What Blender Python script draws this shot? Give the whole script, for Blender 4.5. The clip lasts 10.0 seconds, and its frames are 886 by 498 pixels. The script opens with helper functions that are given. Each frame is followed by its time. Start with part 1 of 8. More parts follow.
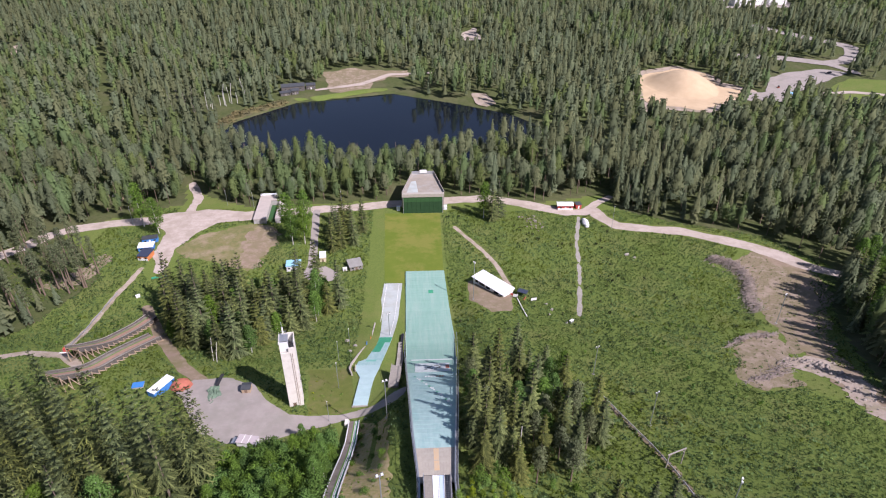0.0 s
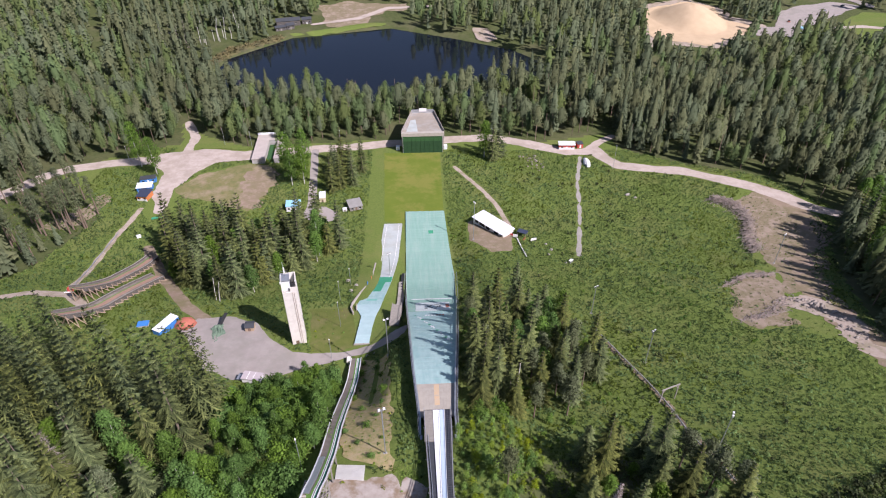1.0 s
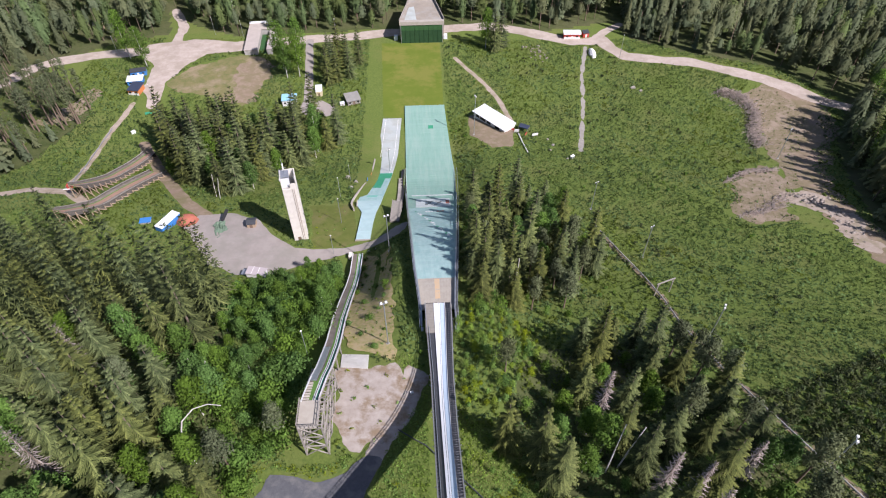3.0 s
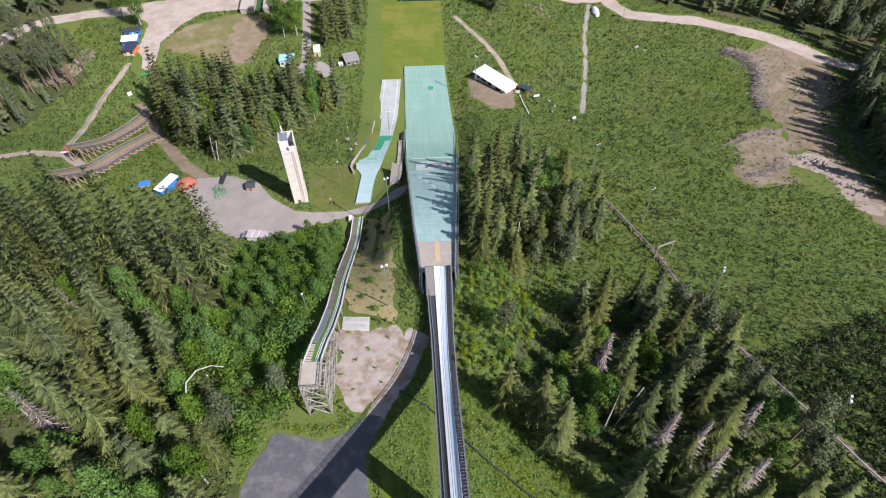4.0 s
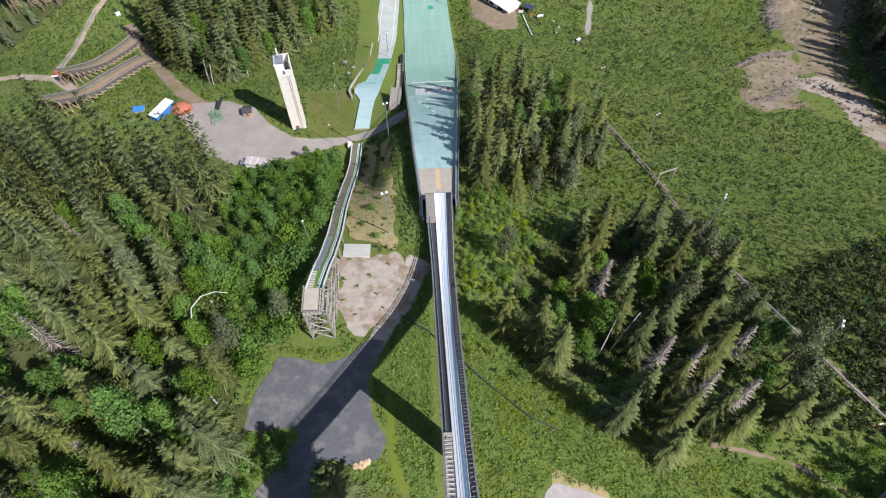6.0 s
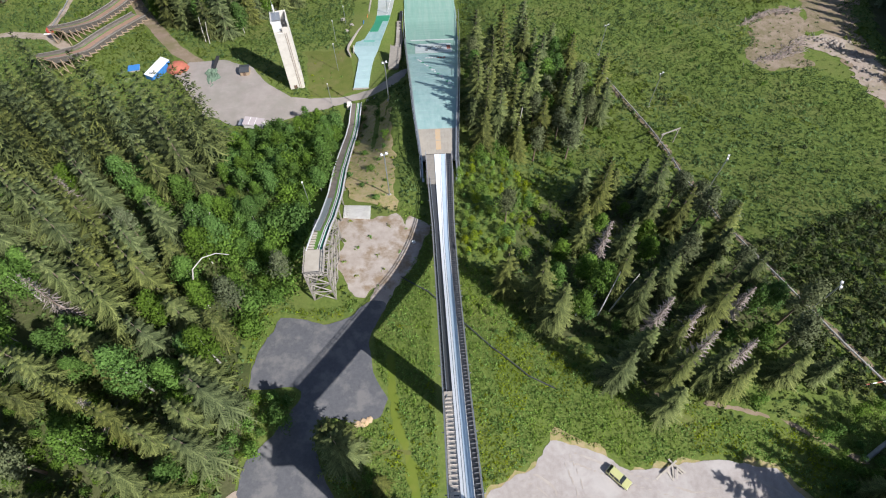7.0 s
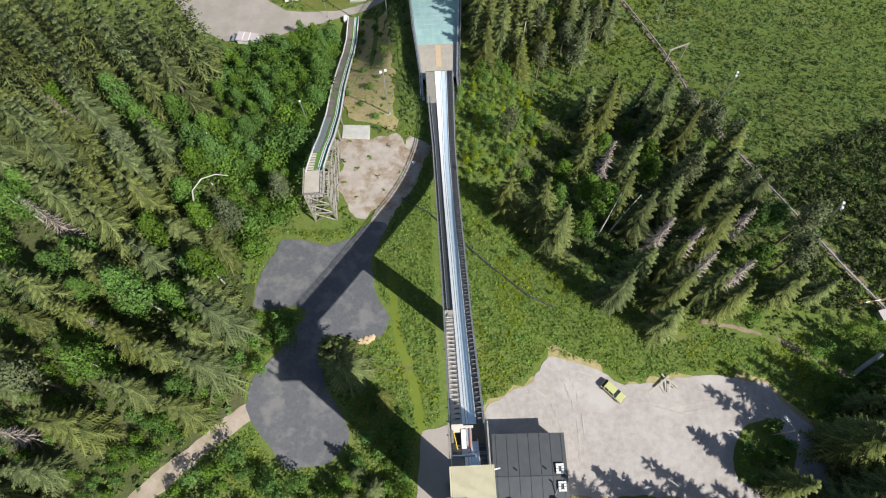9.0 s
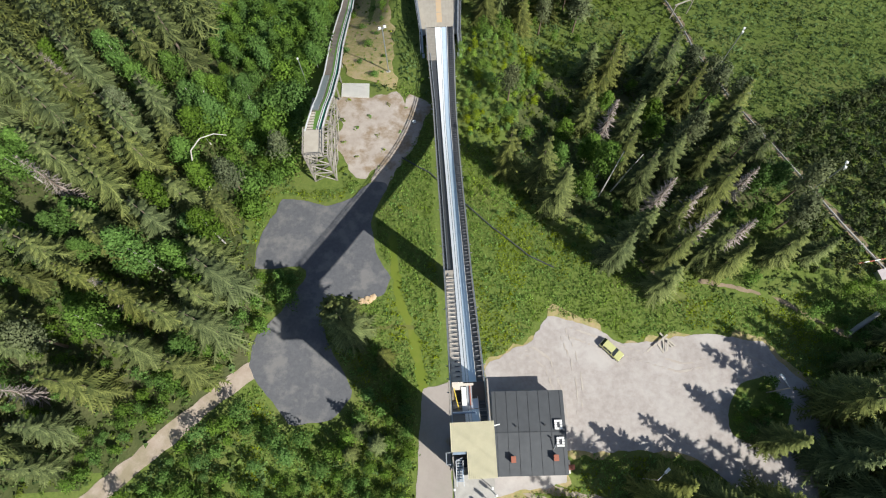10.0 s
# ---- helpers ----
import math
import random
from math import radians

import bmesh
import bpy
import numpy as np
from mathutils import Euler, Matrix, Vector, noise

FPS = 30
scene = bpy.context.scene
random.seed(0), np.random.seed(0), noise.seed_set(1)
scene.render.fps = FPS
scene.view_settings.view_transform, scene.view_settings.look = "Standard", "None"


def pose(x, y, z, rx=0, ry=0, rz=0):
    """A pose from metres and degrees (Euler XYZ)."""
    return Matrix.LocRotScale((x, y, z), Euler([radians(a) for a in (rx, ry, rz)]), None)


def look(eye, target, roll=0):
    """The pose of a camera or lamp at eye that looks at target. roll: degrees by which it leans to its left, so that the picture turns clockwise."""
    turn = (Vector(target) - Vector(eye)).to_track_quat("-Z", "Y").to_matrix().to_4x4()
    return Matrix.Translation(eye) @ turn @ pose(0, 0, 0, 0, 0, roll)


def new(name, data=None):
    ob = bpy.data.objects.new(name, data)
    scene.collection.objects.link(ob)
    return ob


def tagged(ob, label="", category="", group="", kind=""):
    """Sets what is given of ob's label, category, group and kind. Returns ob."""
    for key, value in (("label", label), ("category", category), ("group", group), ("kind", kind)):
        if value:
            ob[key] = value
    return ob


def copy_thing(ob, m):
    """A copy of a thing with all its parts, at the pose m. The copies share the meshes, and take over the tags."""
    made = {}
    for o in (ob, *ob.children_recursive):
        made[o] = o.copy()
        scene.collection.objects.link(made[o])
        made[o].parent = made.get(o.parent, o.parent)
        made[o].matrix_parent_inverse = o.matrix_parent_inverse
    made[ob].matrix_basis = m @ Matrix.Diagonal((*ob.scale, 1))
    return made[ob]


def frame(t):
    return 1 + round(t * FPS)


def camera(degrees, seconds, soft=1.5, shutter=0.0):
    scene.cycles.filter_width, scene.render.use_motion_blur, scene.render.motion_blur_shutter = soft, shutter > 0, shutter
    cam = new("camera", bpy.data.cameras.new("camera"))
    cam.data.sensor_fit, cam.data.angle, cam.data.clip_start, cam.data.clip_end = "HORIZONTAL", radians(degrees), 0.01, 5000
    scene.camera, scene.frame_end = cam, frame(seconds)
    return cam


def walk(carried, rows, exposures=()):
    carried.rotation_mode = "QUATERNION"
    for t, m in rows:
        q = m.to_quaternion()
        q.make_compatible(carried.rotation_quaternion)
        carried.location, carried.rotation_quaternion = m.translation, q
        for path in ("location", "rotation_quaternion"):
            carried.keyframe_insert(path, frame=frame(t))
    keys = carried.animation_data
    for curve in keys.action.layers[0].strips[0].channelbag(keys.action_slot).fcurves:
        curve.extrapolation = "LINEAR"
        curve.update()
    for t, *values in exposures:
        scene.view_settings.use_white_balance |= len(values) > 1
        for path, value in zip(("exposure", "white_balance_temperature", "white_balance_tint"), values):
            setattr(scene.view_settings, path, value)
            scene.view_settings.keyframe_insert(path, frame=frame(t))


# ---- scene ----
cam = camera(71.34, 10.0, soft=1.1)
C = 103.0          # eye height over the hilltop yard; the eye hovers and only tilts
TURNS = (
    (0.0, -31.67, 0.03, -2.68), (0.5, -34.47, 0.04, -2.68), (1.0, -37.21, 0.05, -2.69), (1.5, -39.87, 0.07, -2.70),
    (2.0, -42.47, 0.08, -2.71), (2.5, -44.82, 0.11, -2.73), (4.0, -50.24, 0.19, -2.77), (4.5, -51.95, 0.21, -2.78),
    (5.0, -53.64, 0.22, -2.78), (6.5, -58.74, 0.25, -2.78), (7.0, -60.56, 0.27, -2.78), (7.5, -62.38, 0.29, -2.79),
    (8.0, -64.23, 0.32, -2.79), (8.5, -66.03, 0.33, -2.79), (9.0, -67.88, 0.35, -2.80), (9.5, -69.71, 0.39, -2.81),
    (10.0, -71.57, 0.41, -2.82))
walk(cam, [(t, pose(-2.6, 0, C, 90 + tilt, lean, turn)) for t, tilt, lean, turn in TURNS],
     exposures=((0.0, 0.44, 6050, 27), (2.5, 0.44, 6100, 23), (5.0, 0.46, 6100, 17), (8.0, 0.46, 6250, 10), (10.0, 0.46, 6400, 7)))

# ---- light ----
SUN_ELEVATION, SUN_FROM = 45.2, Vector((0.743, -0.669))   # the sun stands behind, to the right
world = bpy.data.worlds.new("sky")
scene.world = world
world.use_nodes = True
wn, wl = world.node_tree.nodes, world.node_tree.links
wn.clear()
sky = wn.new("ShaderNodeTexSky")
sky.sky_type, sky.sun_disc = "NISHITA", False
sky.sun_elevation, sky.sun_rotation = radians(SUN_ELEVATION), math.atan2(SUN_FROM.x, SUN_FROM.y)
sky_bg, sky_out = wn.new("ShaderNodeBackground"), wn.new("ShaderNodeOutputWorld")
sky_bg.inputs["Strength"].default_value = 0.068
wl.new(sky.outputs[0], sky_bg.inputs["Color"])
wl.new(sky_bg.outputs[0], sky_out.inputs["Surface"])
sun = new("sun", bpy.data.lights.new("sun", "SUN"))
sun.data.energy, sun.data.angle, sun.data.color = 5.0, radians(0.5), (1.0, 0.96, 0.89)
sun.matrix_world = look((SUN_FROM.x * 300, SUN_FROM.y * 300, 300 * math.tan(radians(SUN_ELEVATION))), (0, 0, 0))


# ---- materials ----
def mat(name, a, b=None, scale=1.0, rough=0.8, metal=0.0, bump=0.0, fine=12.0, vary=0.0, tint=False, leaf=0.0, c=None, c_scale=0.1, c_amount=0.5, stretch=(1, 1, 1), spec=0.5):
    """Two colours mixed by grain, a third in large patches (stains, wear); vary: by object; tint: by the mesh's own 'tint' layer."""
    m = bpy.data.materials.new(name)
    m.use_nodes = True
    n, l = m.node_tree.nodes, m.node_tree.links
    bsdf = n["Principled BSDF"]
    bsdf.inputs["Roughness"].default_value, bsdf.inputs["Metallic"].default_value = rough, metal
    bsdf.inputs["Specular IOR Level"].default_value = spec
    place = n.new("ShaderNodeNewGeometry")
    shape = n.new("ShaderNodeMapping")
    shape.inputs["Scale"].default_value = stretch
    l.new(place.outputs["Position"], shape.inputs["Vector"])

    def grain(s, detail=4.0):
        t = n.new("ShaderNodeTexNoise")
        t.inputs["Scale"].default_value, t.inputs["Detail"].default_value, t.inputs["Roughness"].default_value = s, detail, 0.65
        l.new(shape.outputs[0], t.inputs["Vector"])
        return t.outputs["Fac"]

    def ramp(fac, lo, hi):
        r = n.new("ShaderNodeMapRange")
        r.inputs["From Min"].default_value, r.inputs["From Max"].default_value = lo, hi
        l.new(fac, r.inputs["Value"])
        return r.outputs[0]

    def mix(fac, x, y):
        k = n.new("ShaderNodeMix")
        k.data_type = "RGBA"
        for sock, val in ((k.inputs["Factor"], fac), (k.inputs["A"], x), (k.inputs["B"], y)):
            if isinstance(val, bpy.types.NodeSocket):
                l.new(val, sock)
            elif isinstance(val, tuple):
                sock.default_value = (*val, 1)
            else:
                sock.default_value = val
        return k.outputs["Result"]

    b = b or tuple(v * 0.8 for v in a)
    col = mix(ramp(grain(scale), 0.32, 0.68), a, b)
    if c:
        patch = n.new("ShaderNodeMath")
        patch.operation = "MULTIPLY"
        l.new(ramp(grain(c_scale, 6.0), 0.48, 0.62), patch.inputs[0])
        patch.inputs[1].default_value = c_amount
        col = mix(patch.outputs[0], col, c)
    if vary or tint:
        hsv = n.new("ShaderNodeHueSaturation")
        if tint:
            src = n.new("ShaderNodeAttribute")
            src.attribute_name = "tint"
            fac = src.outputs["Fac"]
        else:
            src = n.new("ShaderNodeObjectInfo")
            fac = src.outputs["Random"]
        for sock, lo, hi in (("Value", 1 - vary, 1 + vary), ("Hue", 0.5 + vary * 0.05, 0.5 - vary * 0.05), ("Saturation", 1 + vary * 0.3, 1 - vary * 0.5)):
            r = n.new("ShaderNodeMapRange")
            r.inputs["To Min"].default_value, r.inputs["To Max"].default_value = lo, hi
            l.new(fac, r.inputs["Value"])
            l.new(r.outputs[0], hsv.inputs[sock])
        l.new(col, hsv.inputs["Color"])
        col = hsv.outputs["Color"]
    l.new(col, bsdf.inputs["Base Color"])
    if leaf:
        # thin leaves let some light through
        thin, both = n.new("ShaderNodeBsdfTranslucent"), n.new("ShaderNodeMixShader")
        both.inputs[0].default_value = leaf
        l.new(col, thin.inputs["Color"])
        l.new(bsdf.outputs[0], both.inputs[1])
        l.new(thin.outputs[0], both.inputs[2])
        l.new(both.outputs[0], n["Material Output"].inputs["Surface"])
    if bump:
        bp = n.new("ShaderNodeBump")
        bp.inputs["Strength"].default_value, bp.inputs["Distance"].default_value = bump, 0.5 / fine
        l.new(grain(fine), bp.inputs["Height"])
        l.new(bp.outputs[0], bsdf.inputs["Normal"])
    return m


def foliage(name, dark, light, hue=0.03, value=0.3, leaf=0.25, spec=0.15, patch=0.05, grain=1.5):
    """Leaves or needles: shade painted dark within the crown, light tips (the mesh's 'tint'), each plant a little
    different.
    """
    m = bpy.data.materials.new(name)
    m.use_nodes = True
    n, l = m.node_tree.nodes, m.node_tree.links
    bsdf = n["Principled BSDF"]
    bsdf.inputs["Roughness"].default_value, bsdf.inputs["Specular IOR Level"].default_value = 0.75, spec
    tint, own, ob, place = n.new("ShaderNodeAttribute"), n.new("ShaderNodeAttribute"), n.new("ShaderNodeObjectInfo"), n.new("ShaderNodeNewGeometry")
    tint.attribute_name, own.attribute_name = "tint", "plant"
    noise = n.new("ShaderNodeTexNoise")
    noise.inputs["Scale"].default_value, noise.inputs["Detail"].default_value = patch, 3.0
    l.new(place.outputs["Position"], noise.inputs["Vector"])

    def calc(op, a, b):
        k = n.new("ShaderNodeMath")
        k.operation = op
        for sock, val in zip(k.inputs, (a, b)):
            if isinstance(val, bpy.types.NodeSocket):
                l.new(val, sock)
            else:
                sock.default_value = val
        return k.outputs[0]

    fine = n.new("ShaderNodeTexNoise")
    fine.inputs["Scale"].default_value, fine.inputs["Detail"].default_value, fine.inputs["Roughness"].default_value = 2.2, 3.0, 0.7
    l.new(place.outputs["Position"], fine.inputs["Vector"])
    luck = calc("FRACT", calc("ADD", own.outputs["Fac"], ob.outputs["Random"]), 0.0)
    other = calc("FRACT", calc("MULTIPLY", luck, 7.31), 0.0)
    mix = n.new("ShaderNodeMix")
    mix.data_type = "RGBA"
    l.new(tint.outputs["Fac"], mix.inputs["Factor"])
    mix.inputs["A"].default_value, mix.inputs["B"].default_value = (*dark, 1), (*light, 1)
    hsv = n.new("ShaderNodeHueSaturation")
    l.new(mix.outputs["Result"], hsv.inputs["Color"])
    l.new(calc("ADD", calc("MULTIPLY", calc("SUBTRACT", luck, 0.5), hue), 0.5), hsv.inputs["Hue"])
    l.new(calc("ADD", calc("MULTIPLY", calc("SUBTRACT", other, 0.5), value * 1.2), calc("ADD", calc("MULTIPLY", calc("SUBTRACT", noise.outputs["Fac"], 0.5), value * 1.6), calc("ADD", calc("MULTIPLY", calc("SUBTRACT", fine.outputs["Fac"], 0.5), grain), 1.0))), hsv.inputs["Value"])
    l.new(calc("ADD", calc("MULTIPLY", calc("SUBTRACT", luck, 0.5), -value * 0.6), 1.0), hsv.inputs["Saturation"])
    l.new(hsv.outputs[0], bsdf.inputs["Base Color"])
    thin, both = n.new("ShaderNodeBsdfTranslucent"), n.new("ShaderNodeMixShader")
    both.inputs[0].default_value = leaf
    l.new(hsv.outputs[0], thin.inputs["Color"])
    l.new(bsdf.outputs[0], both.inputs[1])
    l.new(thin.outputs[0], both.inputs[2])
    l.new(both.outputs[0], n["Material Output"].inputs["Surface"])
    return m


M = dict(
    grass=mat("meadow grass", (0.094, 0.136, 0.030), (0.155, 0.198, 0.048), 1.6, 0.9, bump=0.8, fine=4.0, c=(0.170, 0.180, 0.060), c_scale=0.06, c_amount=0.5, spec=0.1),
    forest_floor=mat("forest floor", (0.060, 0.080, 0.026), (0.100, 0.112, 0.044), 0.35, 0.95, bump=0.8, fine=1.5, c=(0.15, 0.13, 0.08), c_scale=0.03, c_amount=0.4, spec=0.1),
    lawn=mat("mown lawn", (0.113, 0.158, 0.020), (0.149, 0.180, 0.029), 0.12, 0.9, bump=0.3, fine=6, c=(0.21, 0.20, 0.05), c_scale=0.06, c_amount=0.6, spec=0.15),
    dry_grass=mat("dry trodden grass", (0.215, 0.185, 0.088), (0.140, 0.150, 0.056), 0.35, 0.95, bump=0.6, fine=4, c=(0.32, 0.245, 0.170), c_scale=0.10, c_amount=0.7, spec=0.1),
    gravel=mat("pale gravel", (0.405, 0.335, 0.285), (0.49, 0.415, 0.360), 0.4, 0.95, bump=0.35, fine=9, c=(0.33, 0.275, 0.22), c_scale=0.09, c_amount=0.7, spec=0.2),
    yard=mat("dusty yard gravel", (0.315, 0.280, 0.262), (0.400, 0.362, 0.340), 1.1, 0.95, bump=0.5, fine=9, c=(0.455, 0.425, 0.405), c_scale=0.10, c_amount=0.7, spec=0.2),
    plaza=mat("grey plaza gravel", (0.300, 0.262, 0.238), (0.355, 0.315, 0.285), 0.3, 0.95, bump=0.3, fine=9, c=(0.25, 0.235, 0.20), c_scale=0.08, c_amount=0.6, spec=0.2),
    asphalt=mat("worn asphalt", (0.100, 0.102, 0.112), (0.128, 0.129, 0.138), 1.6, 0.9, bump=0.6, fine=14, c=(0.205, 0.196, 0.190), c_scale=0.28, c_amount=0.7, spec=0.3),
    dirt=mat("bare earth", (0.345, 0.275, 0.220), (0.42, 0.350, 0.29), 0.7, 0.95, bump=0.5, fine=5, c=(0.21, 0.185, 0.10), c_scale=0.18, c_amount=0.6, spec=0.15),
    brown=mat("reddish worn earth", (0.27, 0.20, 0.15), (0.19, 0.165, 0.085), 0.12, 0.95, bump=0.4, fine=5, c=(0.34, 0.26, 0.20), c_scale=0.3, spec=0.15),
    sand=mat("yellow sand", (0.561, 0.425, 0.272), (0.493, 0.365, 0.230), 0.1, 0.95, bump=0.4, fine=1.0, spec=0.2),
    concrete=mat("weathered concrete", (0.42, 0.40, 0.37), (0.34, 0.325, 0.30), 0.8, 0.85, bump=0.2, fine=9, c=(0.25, 0.235, 0.21), c_scale=0.5, c_amount=0.5),
    white_wall=mat("whitewashed concrete", (0.72, 0.68, 0.62), (0.66, 0.62, 0.56), 0.7, 0.8, bump=0.1, fine=9, c=(0.52, 0.47, 0.41), c_scale=0.4, c_amount=0.4),
    mat_green=mat("faded plastic matting", (0.205, 0.360, 0.290), (0.245, 0.395, 0.330), 1.1, 0.65, bump=0.5, fine=4, c=(0.300, 0.420, 0.360), c_scale=0.45, c_amount=0.6, stretch=(1.0, 0.10, 0.10), vary=0.02),
    mat_pale=mat("bleached plastic matting", (0.375, 0.520, 0.500), (0.290, 0.440, 0.425), 0.9, 0.65, bump=0.5, fine=4, c=(0.250, 0.415, 0.400), c_scale=0.35, c_amount=0.7, stretch=(1.0, 0.30, 0.30), vary=0.02),
    mat_dark=mat("fresh green matting", (0.035, 0.26, 0.14), (0.05, 0.31, 0.17), 0.5, 0.6, bump=0.3, fine=4),
    mat_grey=mat("grey plastic matting", (0.47, 0.50, 0.48), (0.40, 0.44, 0.42), 0.3, 0.7, bump=0.3, fine=3, c=(0.36, 0.36, 0.31), c_scale=0.12, c_amount=0.6),
    wood_grey=mat("weathered grey boards", (0.33, 0.30, 0.265), (0.25, 0.225, 0.195), 1.5, 0.85, bump=0.3, fine=8, vary=0.15),
    wood_pale=mat("bleached plywood", (0.442, 0.399, 0.340), (0.374, 0.332, 0.281), 0.8, 0.8, bump=0.2, fine=6, vary=0.08),
    wood_brown=mat("old brown timber", (0.22, 0.145, 0.095), (0.15, 0.10, 0.07), 1.2, 0.85, bump=0.3, fine=8, vary=0.15),
    steel=mat("galvanised steel", (0.50, 0.52, 0.54), (0.42, 0.44, 0.46), 2.0, 0.45, 0.7, vary=0.05),
    dark_steel=mat("dark painted steel", (0.065, 0.068, 0.075), (0.10, 0.10, 0.11), 2.0, 0.5, 0.3),
    track_white=mat("white track", (0.90, 0.91, 0.92), (0.85, 0.87, 0.89), 1.0, 0.4, 0.0),
    stair_pale=mat("pale plywood treads", (0.62, 0.56, 0.49), (0.54, 0.48, 0.42), 1.5, 0.85, bump=0.15, fine=8, vary=0.06),
    # the sky's blue reflection is put into this white track's colour
    track_sky=mat("white track edge in reflected-sky blue", (0.66, 0.77, 0.88), (0.58, 0.70, 0.82), 1.0, 0.35, 0.15),
    black=mat("black rubber", (0.018, 0.018, 0.02), (0.03, 0.03, 0.03), 2.0, 0.7),
    roof_black=mat("dark sheet roofing", (0.060, 0.064, 0.070), (0.075, 0.08, 0.087), 0.7, 0.55, 0.2, bump=0.05, fine=6, vary=0.08),
    roof_cream=mat("cream corrugated sheet", (0.510, 0.468, 0.323), (0.442, 0.408, 0.281), 0.8, 0.55, 0.1),
    roof_white=mat("white metal roof", (0.78, 0.80, 0.82), (0.72, 0.74, 0.76), 0.6, 0.5),
    roof_grey=mat("grey felt roof", (0.28, 0.27, 0.25), (0.23, 0.22, 0.20), 0.6, 0.85),
    white=mat("white paint", (0.78, 0.77, 0.75), (0.70, 0.69, 0.67), 1.0, 0.6),
    red=mat("red paint", (0.50, 0.075, 0.05), (0.42, 0.06, 0.045), 1.0, 0.6),
    rust=mat("faded red tarpaulin", (0.40, 0.125, 0.08), (0.34, 0.11, 0.07), 0.8, 0.8),
    blue=mat("blue paint", (0.05, 0.22, 0.55), (0.045, 0.18, 0.46), 1.0, 0.6),
    sky_blue=mat("light blue roof", (0.30, 0.56, 0.72), (0.26, 0.50, 0.66), 1.0, 0.6),
    orange=mat("orange boards", (0.58, 0.20, 0.06), (0.50, 0.17, 0.05), 1.0, 0.7),
    brick=mat("red brick", (0.34, 0.12, 0.075), (0.27, 0.10, 0.065), 3.0, 0.85),
    green_dark=mat("dark green netting", (0.012, 0.050, 0.014), (0.018, 0.062, 0.018), 0.5, 0.85, bump=0.2, fine=6),
    green_turf=mat("green turf mat", (0.13, 0.26, 0.045), (0.10, 0.21, 0.035), 1.0, 0.9),
    car_paint=mat("pale yellow green car paint", (0.48, 0.48, 0.22), (0.45, 0.45, 0.20), 3.0, 0.3),
    glass=mat("dark window glass", (0.02, 0.025, 0.03), (0.03, 0.035, 0.04), 2.0, 0.08),
    rock=mat("grey rock", (0.36, 0.33, 0.29), (0.28, 0.255, 0.22), 0.6, 0.9, bump=0.5, fine=3),
    bark=mat("spruce bark", (0.13, 0.095, 0.07), (0.19, 0.15, 0.12), 3.0, 0.9),
    bark_pine=mat("pine bark", (0.20, 0.135, 0.095), (0.15, 0.115, 0.09), 2.0, 0.9),
    bark_birch=mat("birch bark", (0.62, 0.59, 0.54), (0.40, 0.38, 0.35), 2.5, 0.8),
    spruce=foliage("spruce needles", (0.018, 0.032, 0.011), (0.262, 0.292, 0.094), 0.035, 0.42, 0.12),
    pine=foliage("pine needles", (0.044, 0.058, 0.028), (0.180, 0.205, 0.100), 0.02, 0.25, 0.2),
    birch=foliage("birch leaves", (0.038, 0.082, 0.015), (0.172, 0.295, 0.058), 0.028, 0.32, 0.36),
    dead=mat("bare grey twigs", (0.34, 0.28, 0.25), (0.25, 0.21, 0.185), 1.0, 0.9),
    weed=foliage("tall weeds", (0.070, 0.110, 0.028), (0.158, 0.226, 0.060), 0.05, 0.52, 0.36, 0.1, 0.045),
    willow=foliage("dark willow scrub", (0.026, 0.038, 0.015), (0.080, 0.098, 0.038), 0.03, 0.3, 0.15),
    stain=mat("orange stain", (0.56, 0.38, 0.22), (0.50, 0.40, 0.28), 0.8, 0.8),
    panel_white=mat("faded white panel", (0.60, 0.64, 0.62), (0.52, 0.56, 0.54), 0.6, 0.7, c=(0.45, 0.50, 0.48), c_scale=0.4, c_amount=0.6),
    shape_dark=mat("faded black paint", (0.12, 0.13, 0.13), (0.17, 0.18, 0.18), 1.0, 0.7),
    mat_blue=mat("pale blue matting", (0.42, 0.56, 0.56), (0.36, 0.50, 0.50), 0.4, 0.6, bump=0.4, fine=3, vary=0.05),
    mat_mid=mat("turquoise matting", (0.15, 0.40, 0.33), (0.20, 0.44, 0.37), 0.4, 0.6),
    blue_grey=mat("blue-grey steel", (0.24, 0.31, 0.40), (0.20, 0.26, 0.34), 1.0, 0.5, 0.3),
    yellow=mat("yellow paint", (0.62, 0.46, 0.06), (0.55, 0.40, 0.05), 1.0, 0.5),
    wood_red=mat("reddish worn boards", (0.36, 0.215, 0.15), (0.28, 0.18, 0.13), 0.8, 0.85, bump=0.3, fine=6),
    wood_old=mat("old grey-brown boards", (0.21, 0.175, 0.145), (0.15, 0.125, 0.105), 0.9, 0.85, bump=0.3, fine=6, c=(0.30, 0.26, 0.22), c_scale=0.3),
    wood_dark=mat("tarred and shade-dark boards", (0.085, 0.075, 0.065), (0.14, 0.125, 0.11), 1.0, 0.85, bump=0.3, fine=6),
    rust_pipe=mat("rust-stained pipe", (0.30, 0.20, 0.15), (0.42, 0.36, 0.30), 1.5, 0.8),
    deck=mat("weathered flat deck", (0.34, 0.29, 0.235), (0.28, 0.245, 0.20), 0.3, 0.9, c=(0.36, 0.35, 0.33), c_scale=0.12, c_amount=0.6),
    green_net=mat("green netting", (0.025, 0.085, 0.022), (0.03, 0.10, 0.028), 0.5, 0.85),
    camo=mat("green camouflage net", (0.10, 0.16, 0.10), (0.16, 0.22, 0.16), 1.6, 0.9, bump=0.5, fine=4),
